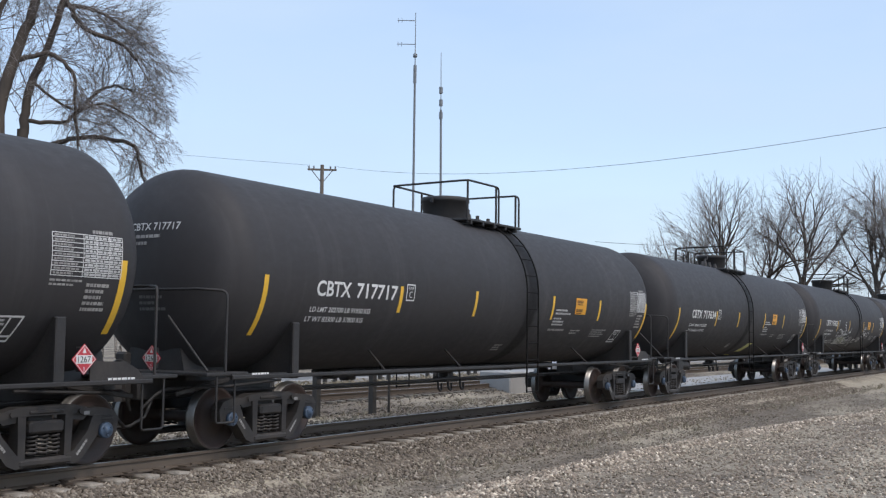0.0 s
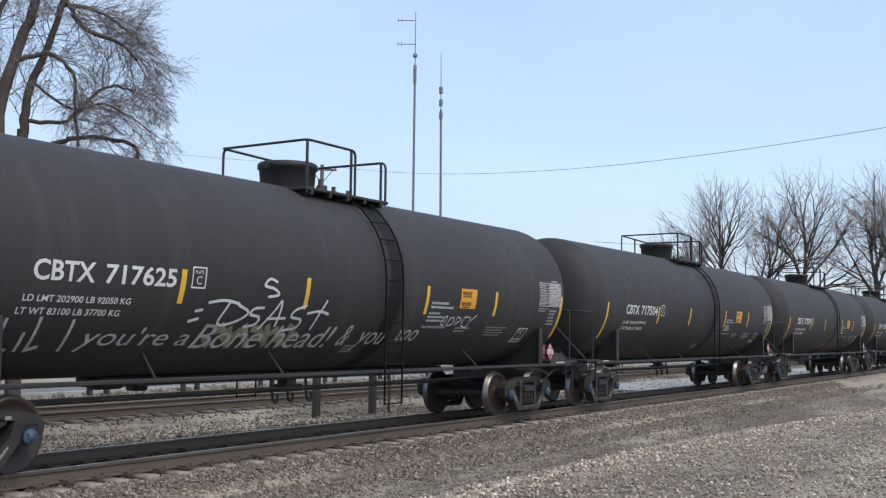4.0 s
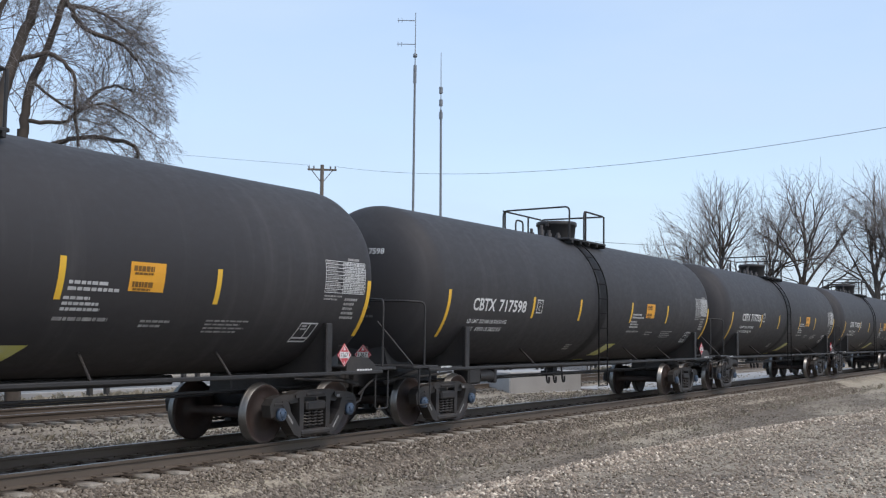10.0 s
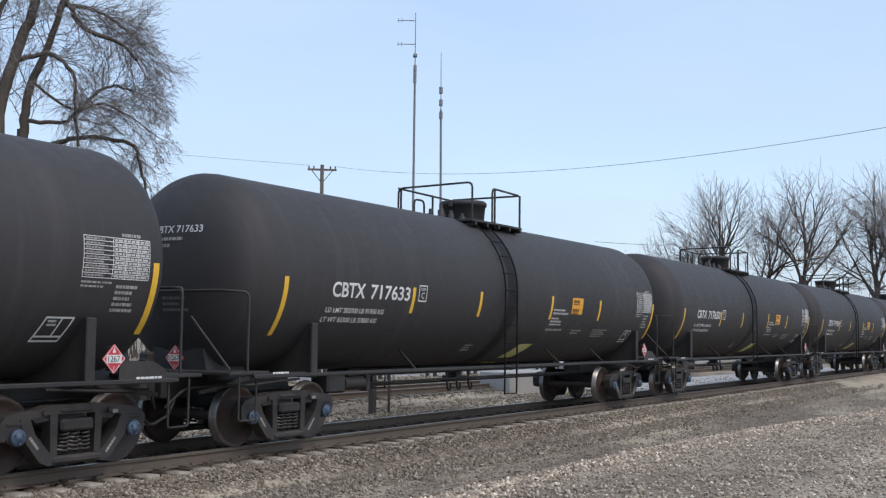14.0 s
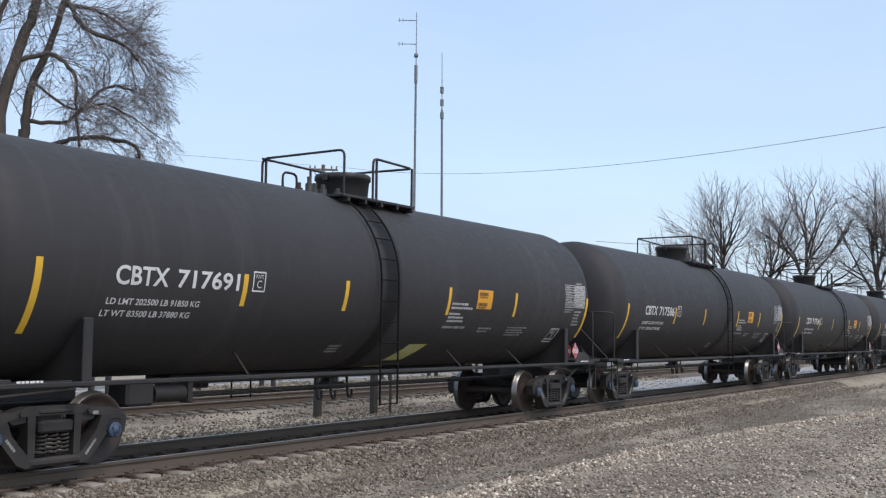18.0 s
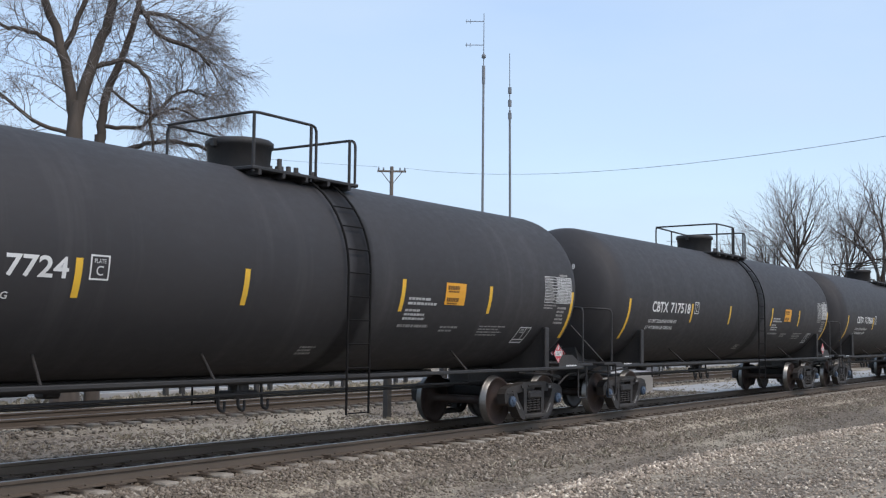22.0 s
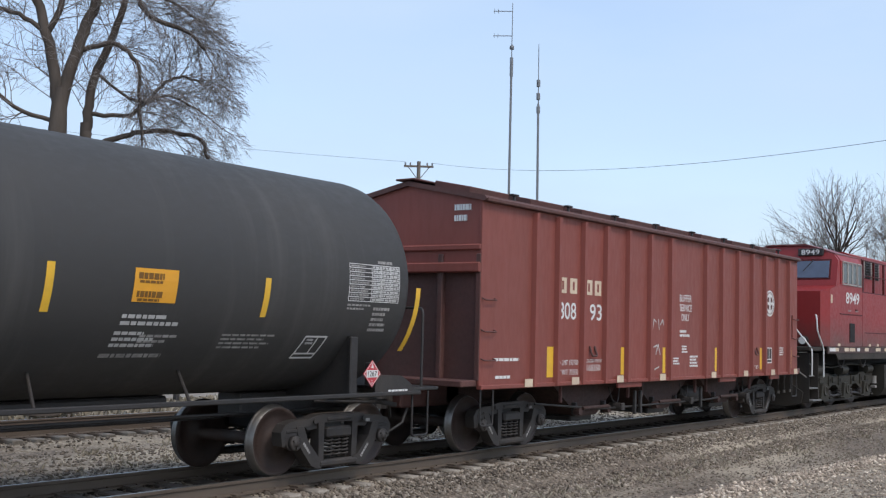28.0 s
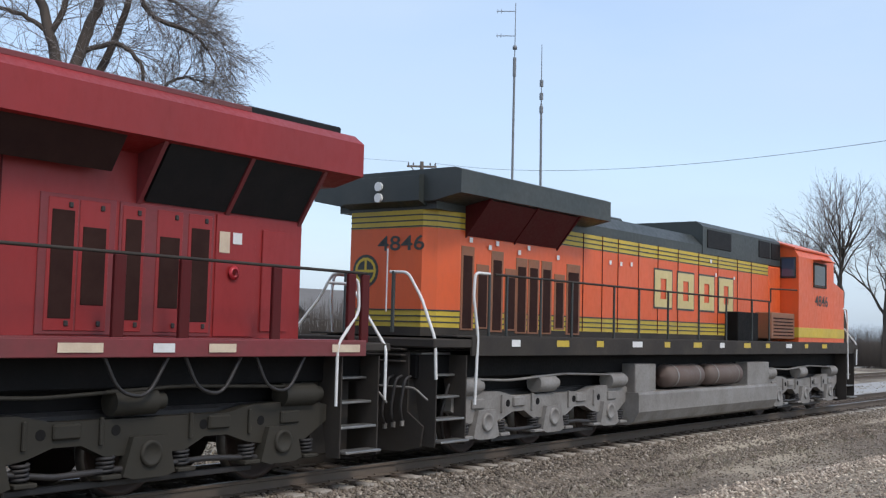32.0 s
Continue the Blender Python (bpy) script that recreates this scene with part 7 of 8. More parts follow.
    for x, w in ((1.15, 1.4), (4.05, 0.75), (4.85, 0.6)):
        for s in (-1, 1):
            part("intake_grille", Mesh().box((x, s * 1.02, 4.24), (w, 0.03, 0.42), 0.008), M_GRILLE, lo)
    horn = Mesh()
    for k in range(3):
        horn.cyl((-4.6, -0.3 + 0.25 * k, 4.42), (-4.05, -0.3 + 0.25 * k, 4.46), 0.05, 10, 0.09)
    part("horn", horn, M_BLACK, lo)
    part("exhaust_stack", Mesh().box((-3.0, 0, 4.36), (0.9, 0.8, 0.14), 0.03), M_BGREEN, lo)
    # name as four plain blocks with a dark edge
    for i in range(4):
        part("name_block_edge", flat(*hollow(0.92, 0.86, 0.36), -2.30 + i * 1.14, -1.012, 2.54), M_BGREEN, lo)
        part("name_block", flat(*hollow(0.84, 0.78, 0.33), -2.26 + i * 1.14, -1.018, 2.58), M_NAMEY, lo)
    # rear face
    part("road_number", flat(*letters("4846", 0.24, 0.95, 0.01), 0, 0, 0), M_BGREEN, lo, "dark road number", pose(-9.932, 0.16, 3.22, 0, 0, -90))
    ring = [(0.27 * math.cos(2 * math.pi * i / 28), 0, 0.27 * math.sin(2 * math.pi * i / 28)) for i in range(28)]
    part("round_emblem", flat(ring, [tuple(range(28))], 0, 0, 0), M_BGREEN, lo, "dark round emblem", pose(-9.932, 0.40, 2.90, 0, 0, -90))
    part("emblem_cross", flat(*strokes([[(-0.17, 0), (0.17, 0)], [(0, -0.17), (0, 0.17)]] + [[(0.2 * math.cos(0.45 * k), 0.2 * math.sin(0.45 * k)) for k in range(15)]], 0.045), 0, 0, 0), M_BYELLOW, lo, at=pose(-9.937, 0.40, 2.90, 0, 0, -90))
    part("rear_grab_iron", Mesh().cyl((-9.99, -0.1, 2.25), (-9.99, -0.1, 3.25), 0.014, 6), M_STEPWHITE, lo)
    # cab and nose at the leading end
    cabm = Mesh().prism([(-1.50, 1.90), (-1.50, 4.15), (-1.36, 4.36), (-0.5, 4.62), (0.5, 4.62), (1.36, 4.36), (1.50, 4.15), (1.50, 1.90)], 5.27, 8.2, "yz")
    part("cab", cabm, M_BORANGE, lo, "orange operator's cab")
    part("cab_rear", Mesh().box((4.8, 0, 2.87), (0.84, 2.06, 1.95), 0.03), M_BORANGE, lo)
    part("cab_roof", Mesh().prism([(-1.42, 4.34), (-0.5, 4.62), (0.5, 4.62), (1.42, 4.34), (1.42, 4.38), (0.5, 4.67), (-0.5, 4.67), (-1.42, 4.38)], 5.2, 8.3, "yz"), M_BORANGE, lo)
    nose = Mesh()
    o = [(8.18, -1.50), (9.2, -1.48), (9.8, -1.1), (9.8, 1.1), (9.2, 1.48), (8.18, 1.50)]
    vs = [(x, y, 1.90) for x, y in o] + [(x, y, {8.18: 3.6, 9.2: 3.4, 9.8: 3.25}[x]) for x, y in o]
    n = len(o)
    nose.add(vs, [tuple(range(n))[::-1], tuple(range(n, 2 * n))] + [(i, (i + 1) % n, n + (i + 1) % n, n + i) for i in range(n)])
    part("nose", nose, M_BORANGE, lo)
    part("nose_band", Mesh().prism([(x * 1.0015, y * 1.006) for x, y in o], 2.02, 2.28, "xy"), M_BYELLOW, lo)
    part("cab_band", Mesh().box((6.73, 0, 2.15), (2.95, 3.02, 0.26), 0.004), M_BYELLOW, lo)
    for s in (-1, 1):
        w = part("cab_window", Mesh().box((6.95, s * 1.51, 3.72), (0.95, 0.02, 0.55), 0.006), M_GLASS_DARK, lo)
        fr = Mesh()
        for q in (-1, 1):
            fr.box((6.95 + q * 0.5, s * 1.51, 3.72), (0.05, 0.05, 0.66), 0.006).box((6.95, s * 1.51, 3.72 + q * 0.31), (1.0, 0.05, 0.05), 0.006)
        part("window_frame", fr, M_SKIRT, w)
        part("rear_window", Mesh().box((5.262, s * 1.22, 3.85), (0.03, 0.34, 0.48), 0.03), M_GLASS, lo)
        part("rear_window_gasket", Mesh().box((5.266, s * 1.22, 3.85), (0.025, 0.42, 0.56), 0.03), M_BLACK, lo)
        part("sunshade", Mesh().box((6.95, s * 1.62, 4.12), (1.1, 0.26, 0.03), 0.006), M_BORANGE, lo)
    part("road_number", flat(*letters("4846", 0.30, 1.1, 0.01), 6.55, -1.512, 2.88), M_BGREEN, lo, "dark road number")
    # handrails
    for s in (-1, 1):
        for x in (-9.1, -8.6, -7.55, -6.5, -4.92, -3.88, -2.57, -1.03, 0.49, 2.06, 3.2):
            part("handrail_post", Mesh().cyl((x, s * 1.47, 1.88), (x, s * 1.47, 2.88), 0.024, 8), M_BGREEN, lo)
        part("handrail", Mesh().tube([(-8.95, s * 1.47, 2.88), (0, s * 1.47, 2.88), (3.3, s * 1.47, 2.88), (3.3, s * 1.47, 3.2), (5.2, s * 1.47, 3.25)], 0.02, 8), M_SKIRT, lo)
    for i in range(12):
        part("reflector_patch", flat(*quad(0.42 if i % 2 else 0.26, 0.11), -8.5 + i * 1.42, -1.522, 1.74), M_BYELLOW if i % 3 else M_WHITE, lo)
    build_fuel_tank(lo, -3.9, 3.7, M_PALEGREY, 0.22, 0.86)
    part("equipment_box", Mesh().box((-3.4, -1.15, 1.1), (0.9, 0.5, 0.62), 0.02), M_PALEGREY, lo)
    part("equipment_box", Mesh().box((2.7, -1.15, 1.1), (1.4, 0.5, 0.6), 0.02), M_PALEGREY, lo)
    for x0, x1 in ((-2.4, -0.5), (-0.3, 1.7)):
        r = Mesh().lathe([(x0, 0.0), (x0 + 0.05, 0.16), (x0 + 0.16, 0.24), (x1 - 0.16, 0.24), (x1 - 0.05, 0.16), (x1, 0.0)], (0, -1.22, 1.14), "x", 24)
        part("air_reservoir", r, M_RUSTTANK, lo, "rusty horizontal air reservoir")
        for x in (x0 + 0.4, x1 - 0.4):
            part("reservoir_strap", Mesh().lathe([(x - 0.03, 0.25), (x + 0.03, 0.25)], (0, -1.22, 1.14), "x", 24), M_PALEGREY, lo)
    for s in (-1, 1):
        part("end_platform", Mesh().box((s * 10.0, 0, 1.78), (1.1, 3.0, 0.14), 0.02), M_SKIRT, lo)
        end_gear(lo, s)
        for y2 in (-1.40, 1.40):
            stairs(lo, s * 10.0, s, M_SKIRT, M_CHROME, y2)
            part("grab_rail", hoop([(s * 9.5, y2 * 1.08, 0.85), (s * 9.45, y2 * 1.08, 1.9), (s * 9.55, y2 * 1.06, 2.5), (s * 9.5, y2 * 1.05, 2.88), (s * 9.1, y2 * 1.05, 2.88)], 0.024, 0.1), M_STEPWHITE, lo, "white-painted bent grab rail")
            part("grab_rail", hoop([(s * 10.45, y2 * 1.05, 1.25), (s * 10.5, y2 * 1.05, 1.85), (s * 10.3, y2 * 0.75, 2.45), (s * 10.3, y2 * 0.55, 2.85), (s * 10.3, y2 * 0.3, 2.86)], 0.024, 0.1), M_STEPWHITE, lo, "white-painted bent grab rail")
            part("end_post", Mesh().box((s * 10.3, y2 * 0.35, 2.4), (0.05, 0.05, 0.95), 0.008), M_BGREEN, lo)
        coupler(lo, s * 11.0, s)
        for q in (-0.5, 0.4):
            part("air_hose", hoop([(s * 10.6, q, 1.3), (s * 10.75, q, 0.9), (s * 10.7, q + 0.1, 0.5)], 0.03, 0.15), M_BLACK, lo)
    for x in (-6.75, 6.45):
        loco_truck(lo, x, M_PALEGREY)
    register(lo, S0 + 329.65)


build_hopper()
build_red_loco()
build_orange_loco()



def motions():
    """Rolls the whole train along the track and turns its wheels."""
    for ob, x in VEHICLES:
        walk(ob, [(t, pose(x - travel(t), 0, 0)) for t in range(0, 33)])
    for w, x in WHEELS:
        m0 = w.matrix_basis.copy()
        xw = x + w.matrix_basis.translation.x + w.parent.matrix_basis.translation.x
        rows = [(0, m0)]
        f = 2
        while f <= 960:
            t = f / 30
            if 2.0 < xw - travel(t) < 48.0:
                rows.append((t, m0 @ Matrix.Rotation(-travel(t) / w.get("roll_radius", 0.457), 4, "Y")))
            f += 2
        last = rows[-1][1]
        if rows[-1][0] < 32:
            rows.append((32, last))
        if len(rows) == 2:
            rows = [(0, m0), (32, m0)]
        walk(w, rows)


# ---- second half of the place ----
build_track(0.0, "track_near", "main track with rusty rails on weathered ties", -60, 420, 6.0, 75.0)
build_track(8.3, "track_far", "disused siding with rusty rails", -60, 420, 14.0, 50.0, -0.06, M_TIE_OLD)


def near_bed(rs, n):
    x = 6.5 + 45 * rs.rand(n) ** 1.8
    return x, -3.05 + 1.92 * rs.rand(n) ** 0.85


def between(rs, n):
    x = 8 + 40 * rs.rand(n) ** 1.5
    return x, -1.2 + 1.9 * rs.rand(n)


def apron(rs, n):
    x = 8 + 42 * rs.rand(n) ** 1.6
    return x, ridge_y(x) + 0.2 - 6.0 * rs.rand(n) ** 1.2


def berm(rs, n):
    x = 10 + 38 * rs.rand(n) ** 1.3
    return x, ridge_y(x) + rs.normal(-0.15, 0.24, n)


def trough(rs, n):
    x = 8 + 42 * rs.rand(n) ** 1.5
    return x, -2.9 + (ridge_y(x) + 3.2) * rs.rand(n)


def far_bed(rs, n):
    x = 10 + 45 * rs.rand(n) ** 1.3
    return x, 0.8 + 9.0 * rs.rand(n) ** 1.2


scatter_stones("ballast", "grey crushed-stone ballast shoulder", 40000, near_bed, (0.018, 0.048), 1)
scatter_stones("ballast", "dark crushed stone between the rails", 9000, between, (0.02, 0.045), 2, M_STONE_OILY_SHADE)
scatter_stones("gravel", "fine loose gravel apron", 52000, apron, (0.012, 0.040), 3, M_STONE_PALE)
scatter_stones("gravel", "low berm of pale tan gravel", 9000, berm, (0.02, 0.055), 6, M_STONE_TAN)
scatter_stones("gravel", "sparse brown gravel below the ballast", 7000, trough, (0.012, 0.035), 7, M_STONE)
scatter_stones("gravel", "pale gravel between the tracks", 26000, far_bed, (0.02, 0.05), 4, M_STONE_DULL)


# ---- masts, pole, wires ----
def build_mast(x, y, top, lean, label, yagi):
    m = thing("radio_mast", label, "mast", "radio masts")
    m.matrix_world = pose(x, y, -0.45)
    h = top + 0.45
    m.rotation_euler = (0, radians(lean[0]), radians(lean[1]))
    part("pole", Mesh().cyl((0, 0, 0), (0, 0, h * 0.82), 0.075, 10, 0.06), M_GALV, m)
    part("upper_pole", Mesh().cyl((0, 0, h * 0.80), (0, 0, h), 0.03, 8, 0.018), M_GALV, m)
    return m, h


def build_masts():
    m, h = build_mast(50.6, 20.3, 19.4, (0, 0), "tall slim grey mast with two side antennas", True)
    u = Vector((-0.54, 0.84, 0)).normalized()
    for z in (18.95, 17.62):
        a = Mesh().cyl((0, 0, z + 0.45), tuple(u * 1.0 + Vector((0, 0, z + 0.45))), 0.022, 6)
        for k in (0.95, 0.75):
            a.cyl(tuple(u * k + Vector((0, 0, z + 0.33))), tuple(u * k + Vector((0, 0, z + 0.57))), 0.014, 6)
        part("antenna", a, M_GALV, m, "thin side arm with short dipoles")
    part("coupling", Mesh().cyl((0, 0, 15.9), (0, 0, 16.9), 0.09, 10), M_GALV, m)
    part("insulator", Mesh().lathe([(17.3, 0.02), (17.35, 0.12), (17.5, 0.12), (17.6, 0.02)], (0, 0, 0), "z", 10), M_GALV, m)
    m2, h2 = build_mast(51.4, 18.95, 17.1, (-0.9, 0), "slim grey mast with a stacked whip antenna", False)
    for z in (13.9, 14.6, 15.3):
        part("coupling", Mesh().cyl((0, 0, z), (0, 0, z + 0.35), 0.10, 10), M_GALV, m2)
    p = thing("utility_pole", "weathered timber utility pole with one crossarm", "utility pole")
    p.matrix_world = pose(63.7, 36.5, -0.45)
    part("pole", Mesh().cyl((0, 0, 0), (0, 0, 14.3), 0.19, 12, 0.13), M_WOODPOLE, p)
    arm = Vector((0.61, -0.79, 0))
    turn = Matrix.Rotation(math.atan2(arm.y, arm.x), 3, "Z")
    part("crossarm", Mesh().box((0, 0, 13.95), (2.1, 0.11, 0.14), 0.015, turn), M_WOODPOLE, p)
    for s in (-1, 1):
        part("brace", Mesh().cyl(tuple(arm * s * 0.75 + Vector((0, 0, 13.9))), (0, 0, 12.95), 0.03, 6), M_WOODPOLE, p)
    for s in (-0.95, -0.6, 0.6, 0.95):
        part("insulator", Mesh().lathe([(14.0, 0.03), (14.08, 0.06), (14.18, 0.06), (14.24, 0.02)], tuple(arm * s), "z", 8), M_GALV, p)


def build_wire(a, b, sag, r, label, n=40):
    a, b = Vector(a), Vector(b)
    pts = [a.lerp(b, i / n) - Vector((0, 0, sag * 4 * (i / n) * (1 - i / n))) for i in range(n + 1)]
    ob = new("overhead_wire", Mesh().tube(pts, r, 5).mesh("overhead_wire", M_WIRE))
    tagged(ob, label, "wire", "overhead wires")


build_masts()
build_wire((64.3, 35.7, 13.75), (36, -11, 8.75), 1.25, 0.010, "thin sagging overhead cable from the timber pole")
build_wire((63.1, 37.2, 13.8), (-20, 60, 13.0), 1.0, 0.009, "thin sagging overhead cable behind the tree")
build_wire((75, 20, 8.6), (125, 8, 13.0), 0.8, 0.016, "thin cable running into the bare trees")


# ---- trees ----
class Tree:
    """A bare tree grown limb by limb: thick limbs as one part, fine twigs as another."""

    def __init__(self, seed, kids=None):
        self.r = random.Random(seed)
        self.wood, self.twig = Mesh(), Mesh()
        self.kids = kids or {0: 5, 1: 5, 2: 4, 3: 6, 4: 5}

    def limb(self, p, d, length, radius, level, spread, droop, last):
        r = self.r
        n = 5 if level < 2 else 4 if level < last else 3
        pts = [Vector(p)]
        d = Vector(d).normalized()
        kids = []
        for i in range(n):
            k = (i + 1) / n
            bend = 0.13 if level < 3 else 0.18
            d = (d + Vector((r.gauss(0, bend), r.gauss(0, bend), r.gauss(0, bend * 0.8) - droop * k * (0.35 if level < 2 else 1.0)))).normalized()
            pts.append(pts[-1] + d * length / n)
            kids.append((pts[-1].copy(), d.copy(), k))
        mesh = self.wood if radius > 0.035 else self.twig
        seg = 10 if radius > 0.12 else 6 if radius > 0.035 else 3
        self.tapered(mesh, pts, radius, radius * 0.55, seg)
        if level >= last:
            return
        count = self.kids.get(level, 4)
        for j in range(count):
            lo = 0.6 if level == 0 else 0.3
            q, e, k = kids[min(n - 1, int(n * (lo + (1 - lo) * (j + r.random()) / count)))]
            side = e.orthogonal().normalized()
            side.rotate(Matrix.Rotation(r.uniform(0, 2 * math.pi), 3, e))
            radius = max(radius, 0.011)
            nd = (e * math.cos(spread) + side * math.sin(spread) * r.uniform(0.7, 1.3)).normalized()
            self.limb(q, nd, length * r.uniform(0.5, 0.78), max(0.0045, radius * r.uniform(0.38, 0.6) * (1.15 - 0.3 * k)), level + 1, spread * r.uniform(0.9, 1.15), droop, last)
        self.limb(pts[-1], d, length * 0.7, radius * 0.55, level + 1, spread, droop, last)

    def tapered(self, mesh, pts, r0, r1, seg):
        n = len(pts)
        vs = []
        u = None
        for i, p in enumerate(pts):
            d = (pts[min(i + 1, n - 1)] - pts[max(i - 1, 0)]).normalized()
            u = d.orthogonal().normalized() if u is None else (u - d * u.dot(d)).normalized()
            w = d.cross(u)
            rr = r0 + (r1 - r0) * i / (n - 1)
            for k in range(seg):
                a = 2 * math.pi * k / seg
                vs.append(p + (u * math.cos(a) + w * math.sin(a)) * rr)
        mesh.add(vs, [(i * seg + k, i * seg + (k + 1) % seg, (i + 1) * seg + (k + 1) % seg, (i + 1) * seg + k) for i in range(n - 1) for k in range(seg)], True)

    def finish(self, label, at):
        t = thing("tree", label, "tree", "bare trees")
        t.matrix_world = at
        for name, mesh, mat in (("trunk", self.wood, M_BARK), ("crown", self.twig, M_TWIG)):
            me = bpy.data.meshes.new(name)
            me.from_pydata(mesh.v, [], mesh.f)
            me.polygons.foreach_set("use_smooth", mesh.s)
            me.materials.append(mat)
            part(name, me, None, t)
        return t


def build_big_tree():
    t = Tree(11)
    R = Vector((0.8, -0.6, 0))  # towards the masts
    B = Vector((0.6, 0.8, 0))

    def at(u, z, d=0.0):
        return R * u + B * d + Vector((0, 0, z + 0.4))

    def grow(way, r0, r1, kids, ln, droop, depth=0.0, d0=0.0, from_k=0.2):
        pts = [at(u, z, d0 + depth * i / len(way)) for i, (u, z) in enumerate(way)]
        fine = []
        for i in range(len(pts) - 1):
            p0, p1, p2, p3 = pts[max(i - 1, 0)], pts[i], pts[i + 1], pts[min(i + 2, len(pts) - 1)]
            for k in range(5):
                h = k / 5
                p = (p1 * 2 + (p2 - p0) * h + (p0 * 2 - p1 * 5 + p2 * 4 - p3) * h * h + (p1 * 3 - p0 - p2 * 3 + p3) * h ** 3) * 0.5
                fine.append(p + Vector((t.r.gauss(0, 0.02), t.r.gauss(0, 0.02), t.r.gauss(0, 0.015))))
        fine.append(pts[-1])
        t.tapered(t.wood, fine, r0, r1, 12 if r0 > 0.12 else 8)
        n = len(fine)
        kids = int(kids * 1.9)
        for j in range(kids):
            k = from_k + (1 - from_k) * (j + t.r.random()) / kids
            i = min(n - 2, int(k * (n - 1)))
            e = (fine[i + 1] - fine[i]).normalized()
            side = e.orthogonal().normalized()
            side.rotate(Matrix.Rotation(t.r.uniform(0, 2 * math.pi), 3, e))
            d = (e * 0.75 + side * 0.75 + R * 0.12).normalized()
            rad = (r0 + (r1 - r0) * k) * t.r.uniform(0.3, 0.5)
            t.limb(fine[i], d, ln * t.r.uniform(0.5, 1.0), min(rad, 0.020), 3, 0.66, droop * 0.4, 5)
        t.limb(fine[-1], fine[-1] - fine[-2], ln * 0.8, r1 * 0.8, 2, 0.6, droop * 0.6, 5)

    t.tapered(t.wood, [at(0, -0.6), at(0.0, 0.3), at(-0.03, 4), at(0.0, 7.4), at(0.02, 8.6)], 0.46, 0.19, 16)
    t.tapered(t.wood, [at(0.78, -0.6, 0.5), at(0.75, 3, 0.4), at(0.75, 7.7, 0.3)], 0.24, 0.16, 12)
    grow([(0.02, 7.3), (-0.05, 8.4), (-0.45, 10.2), (-1.05, 11.9), (-1.5, 14)], 0.20, 0.09, 10, 1.6, 0.1)
    grow([(-0.4, 10.1), (0.1, 11.5), (0.35, 13.2)], 0.10, 0.06, 8, 1.4, 0.1)
    grow([(-0.5, 10.2), (-1.2, 10.6), (-2.2, 10.8), (-3.5, 11.4)], 0.08, 0.04, 9, 1.4, 0.12)
    grow([(0.0, 7.3), (0.08, 8.4), (0.5, 10.0), (0.85, 11.2), (1.1, 12.6), (1.2, 14.5)], 0.21, 0.1, 10, 1.5, 0.1)
    grow([(0.75, 7.2), (0.76, 7.8), (0.9, 9.0), (1.4, 10.4), (1.75, 11.8), (1.9, 13.5)], 0.16, 0.07, 10, 1.5, 0.12, 0.2, 0.3)
    grow([(1.62, 11.3), (1.9, 11.75), (2.4, 11.0), (3.5, 10.6), (4.0, 10.1)], 0.10, 0.04, 16, 1.2, 0.2, -0.4, 0.45)
    grow([(1.7, 11.7), (2.6, 11.7), (3.2, 11.5), (3.9, 11.1)], 0.07, 0.03, 14, 1.2, 0.2, 0.5, 0.45)
    grow([(0.40, 9.65), (1.4, 10.0), (2.05, 9.5), (2.15, 8.6), (2.3, 7.2)], 0.08, 0.04, 10, 1.1, 0.16, -0.5)
    grow([(0.75, 6.9), (1.8, 7.4), (2.6, 7.6), (3.9, 7.5), (4.2, 6.9), (4.4, 6.1)], 0.09, 0.04, 12, 1.1, 0.14, 0.0, 0.3)
    grow([(0.82, 8.0), (2.0, 8.1), (2.8, 9.0), (3.4, 9.4), (4.0, 9.3)], 0.07, 0.03, 14, 1.2, 0.2, 0.8, 0.32)
    grow([(0.97, 9.2), (2.1, 8.4), (3.0, 8.6), (3.9, 8.2)], 0.05, 0.025, 12, 1.1, 0.18, -0.8, 0.35)
    grow([(0.0, 7.6), (-1.2, 8.0), (-2.4, 8.9), (-3.6, 9.0)], 0.07, 0.03, 10, 1.2, 0.14, 0.5)
    t.finish("large bare tree with a forked trunk and fine drooping twigs", pose(17.61, 11.59, -0.06) @ Matrix.Scale(0.84, 4))


def build_far_trees():
    spots = [(107, 21.8, 13.0, 27), (106, 19.3, 18.0, 21), (108, 16.8, 17.6, 22), (106, 14.2, 18.3, 23), (106, 6.5, 19.0, 24), (108, 0.3, 19.0, 25), (107, -4.0, 19.5, 26), (110, -11.0, 19.0, 28)]
    for x, y, h, seed in spots:
        t = Tree(seed, {0: 5, 1: 4, 2: 4, 3: 3, 4: 2})
        t.limb(Vector((0, 0, 0)), Vector((0, 0, 1)), h * 0.27, 0.27, 0, 0.42, -0.05, 5)
        k = (h + 0.45) / max(v[2] for v in t.twig.v)
        t.finish("tall bare deciduous tree with upswept limbs", pose(x, y, -0.45) @ Matrix.Scale(k, 4))


def verge(rs, n):
    x = 20 + 40 * rs.rand(n)
    return x, -3.9 - 0.055 * (x - 20) + rs.normal(0, 0.9, n) - 0.6


def shoulder(rs, n):
    x = 12 + 45 * rs.rand(n)
    return x, -2.9 + rs.normal(0, 0.3, n)


def far_strip(rs, n):
    x = 12 + 60 * rs.rand(n)
    return x, 4.6 + rs.normal(0, 1.0, n)


def fence_foot(rs, n):
    x = 15 + 60 * rs.rand(n)
    return x, 12.6 + rs.normal(0, 0.9, n)


grass_tufts("dry_grass", "low matted straw-coloured grass verge", 1100, verge, 41, 0.055)
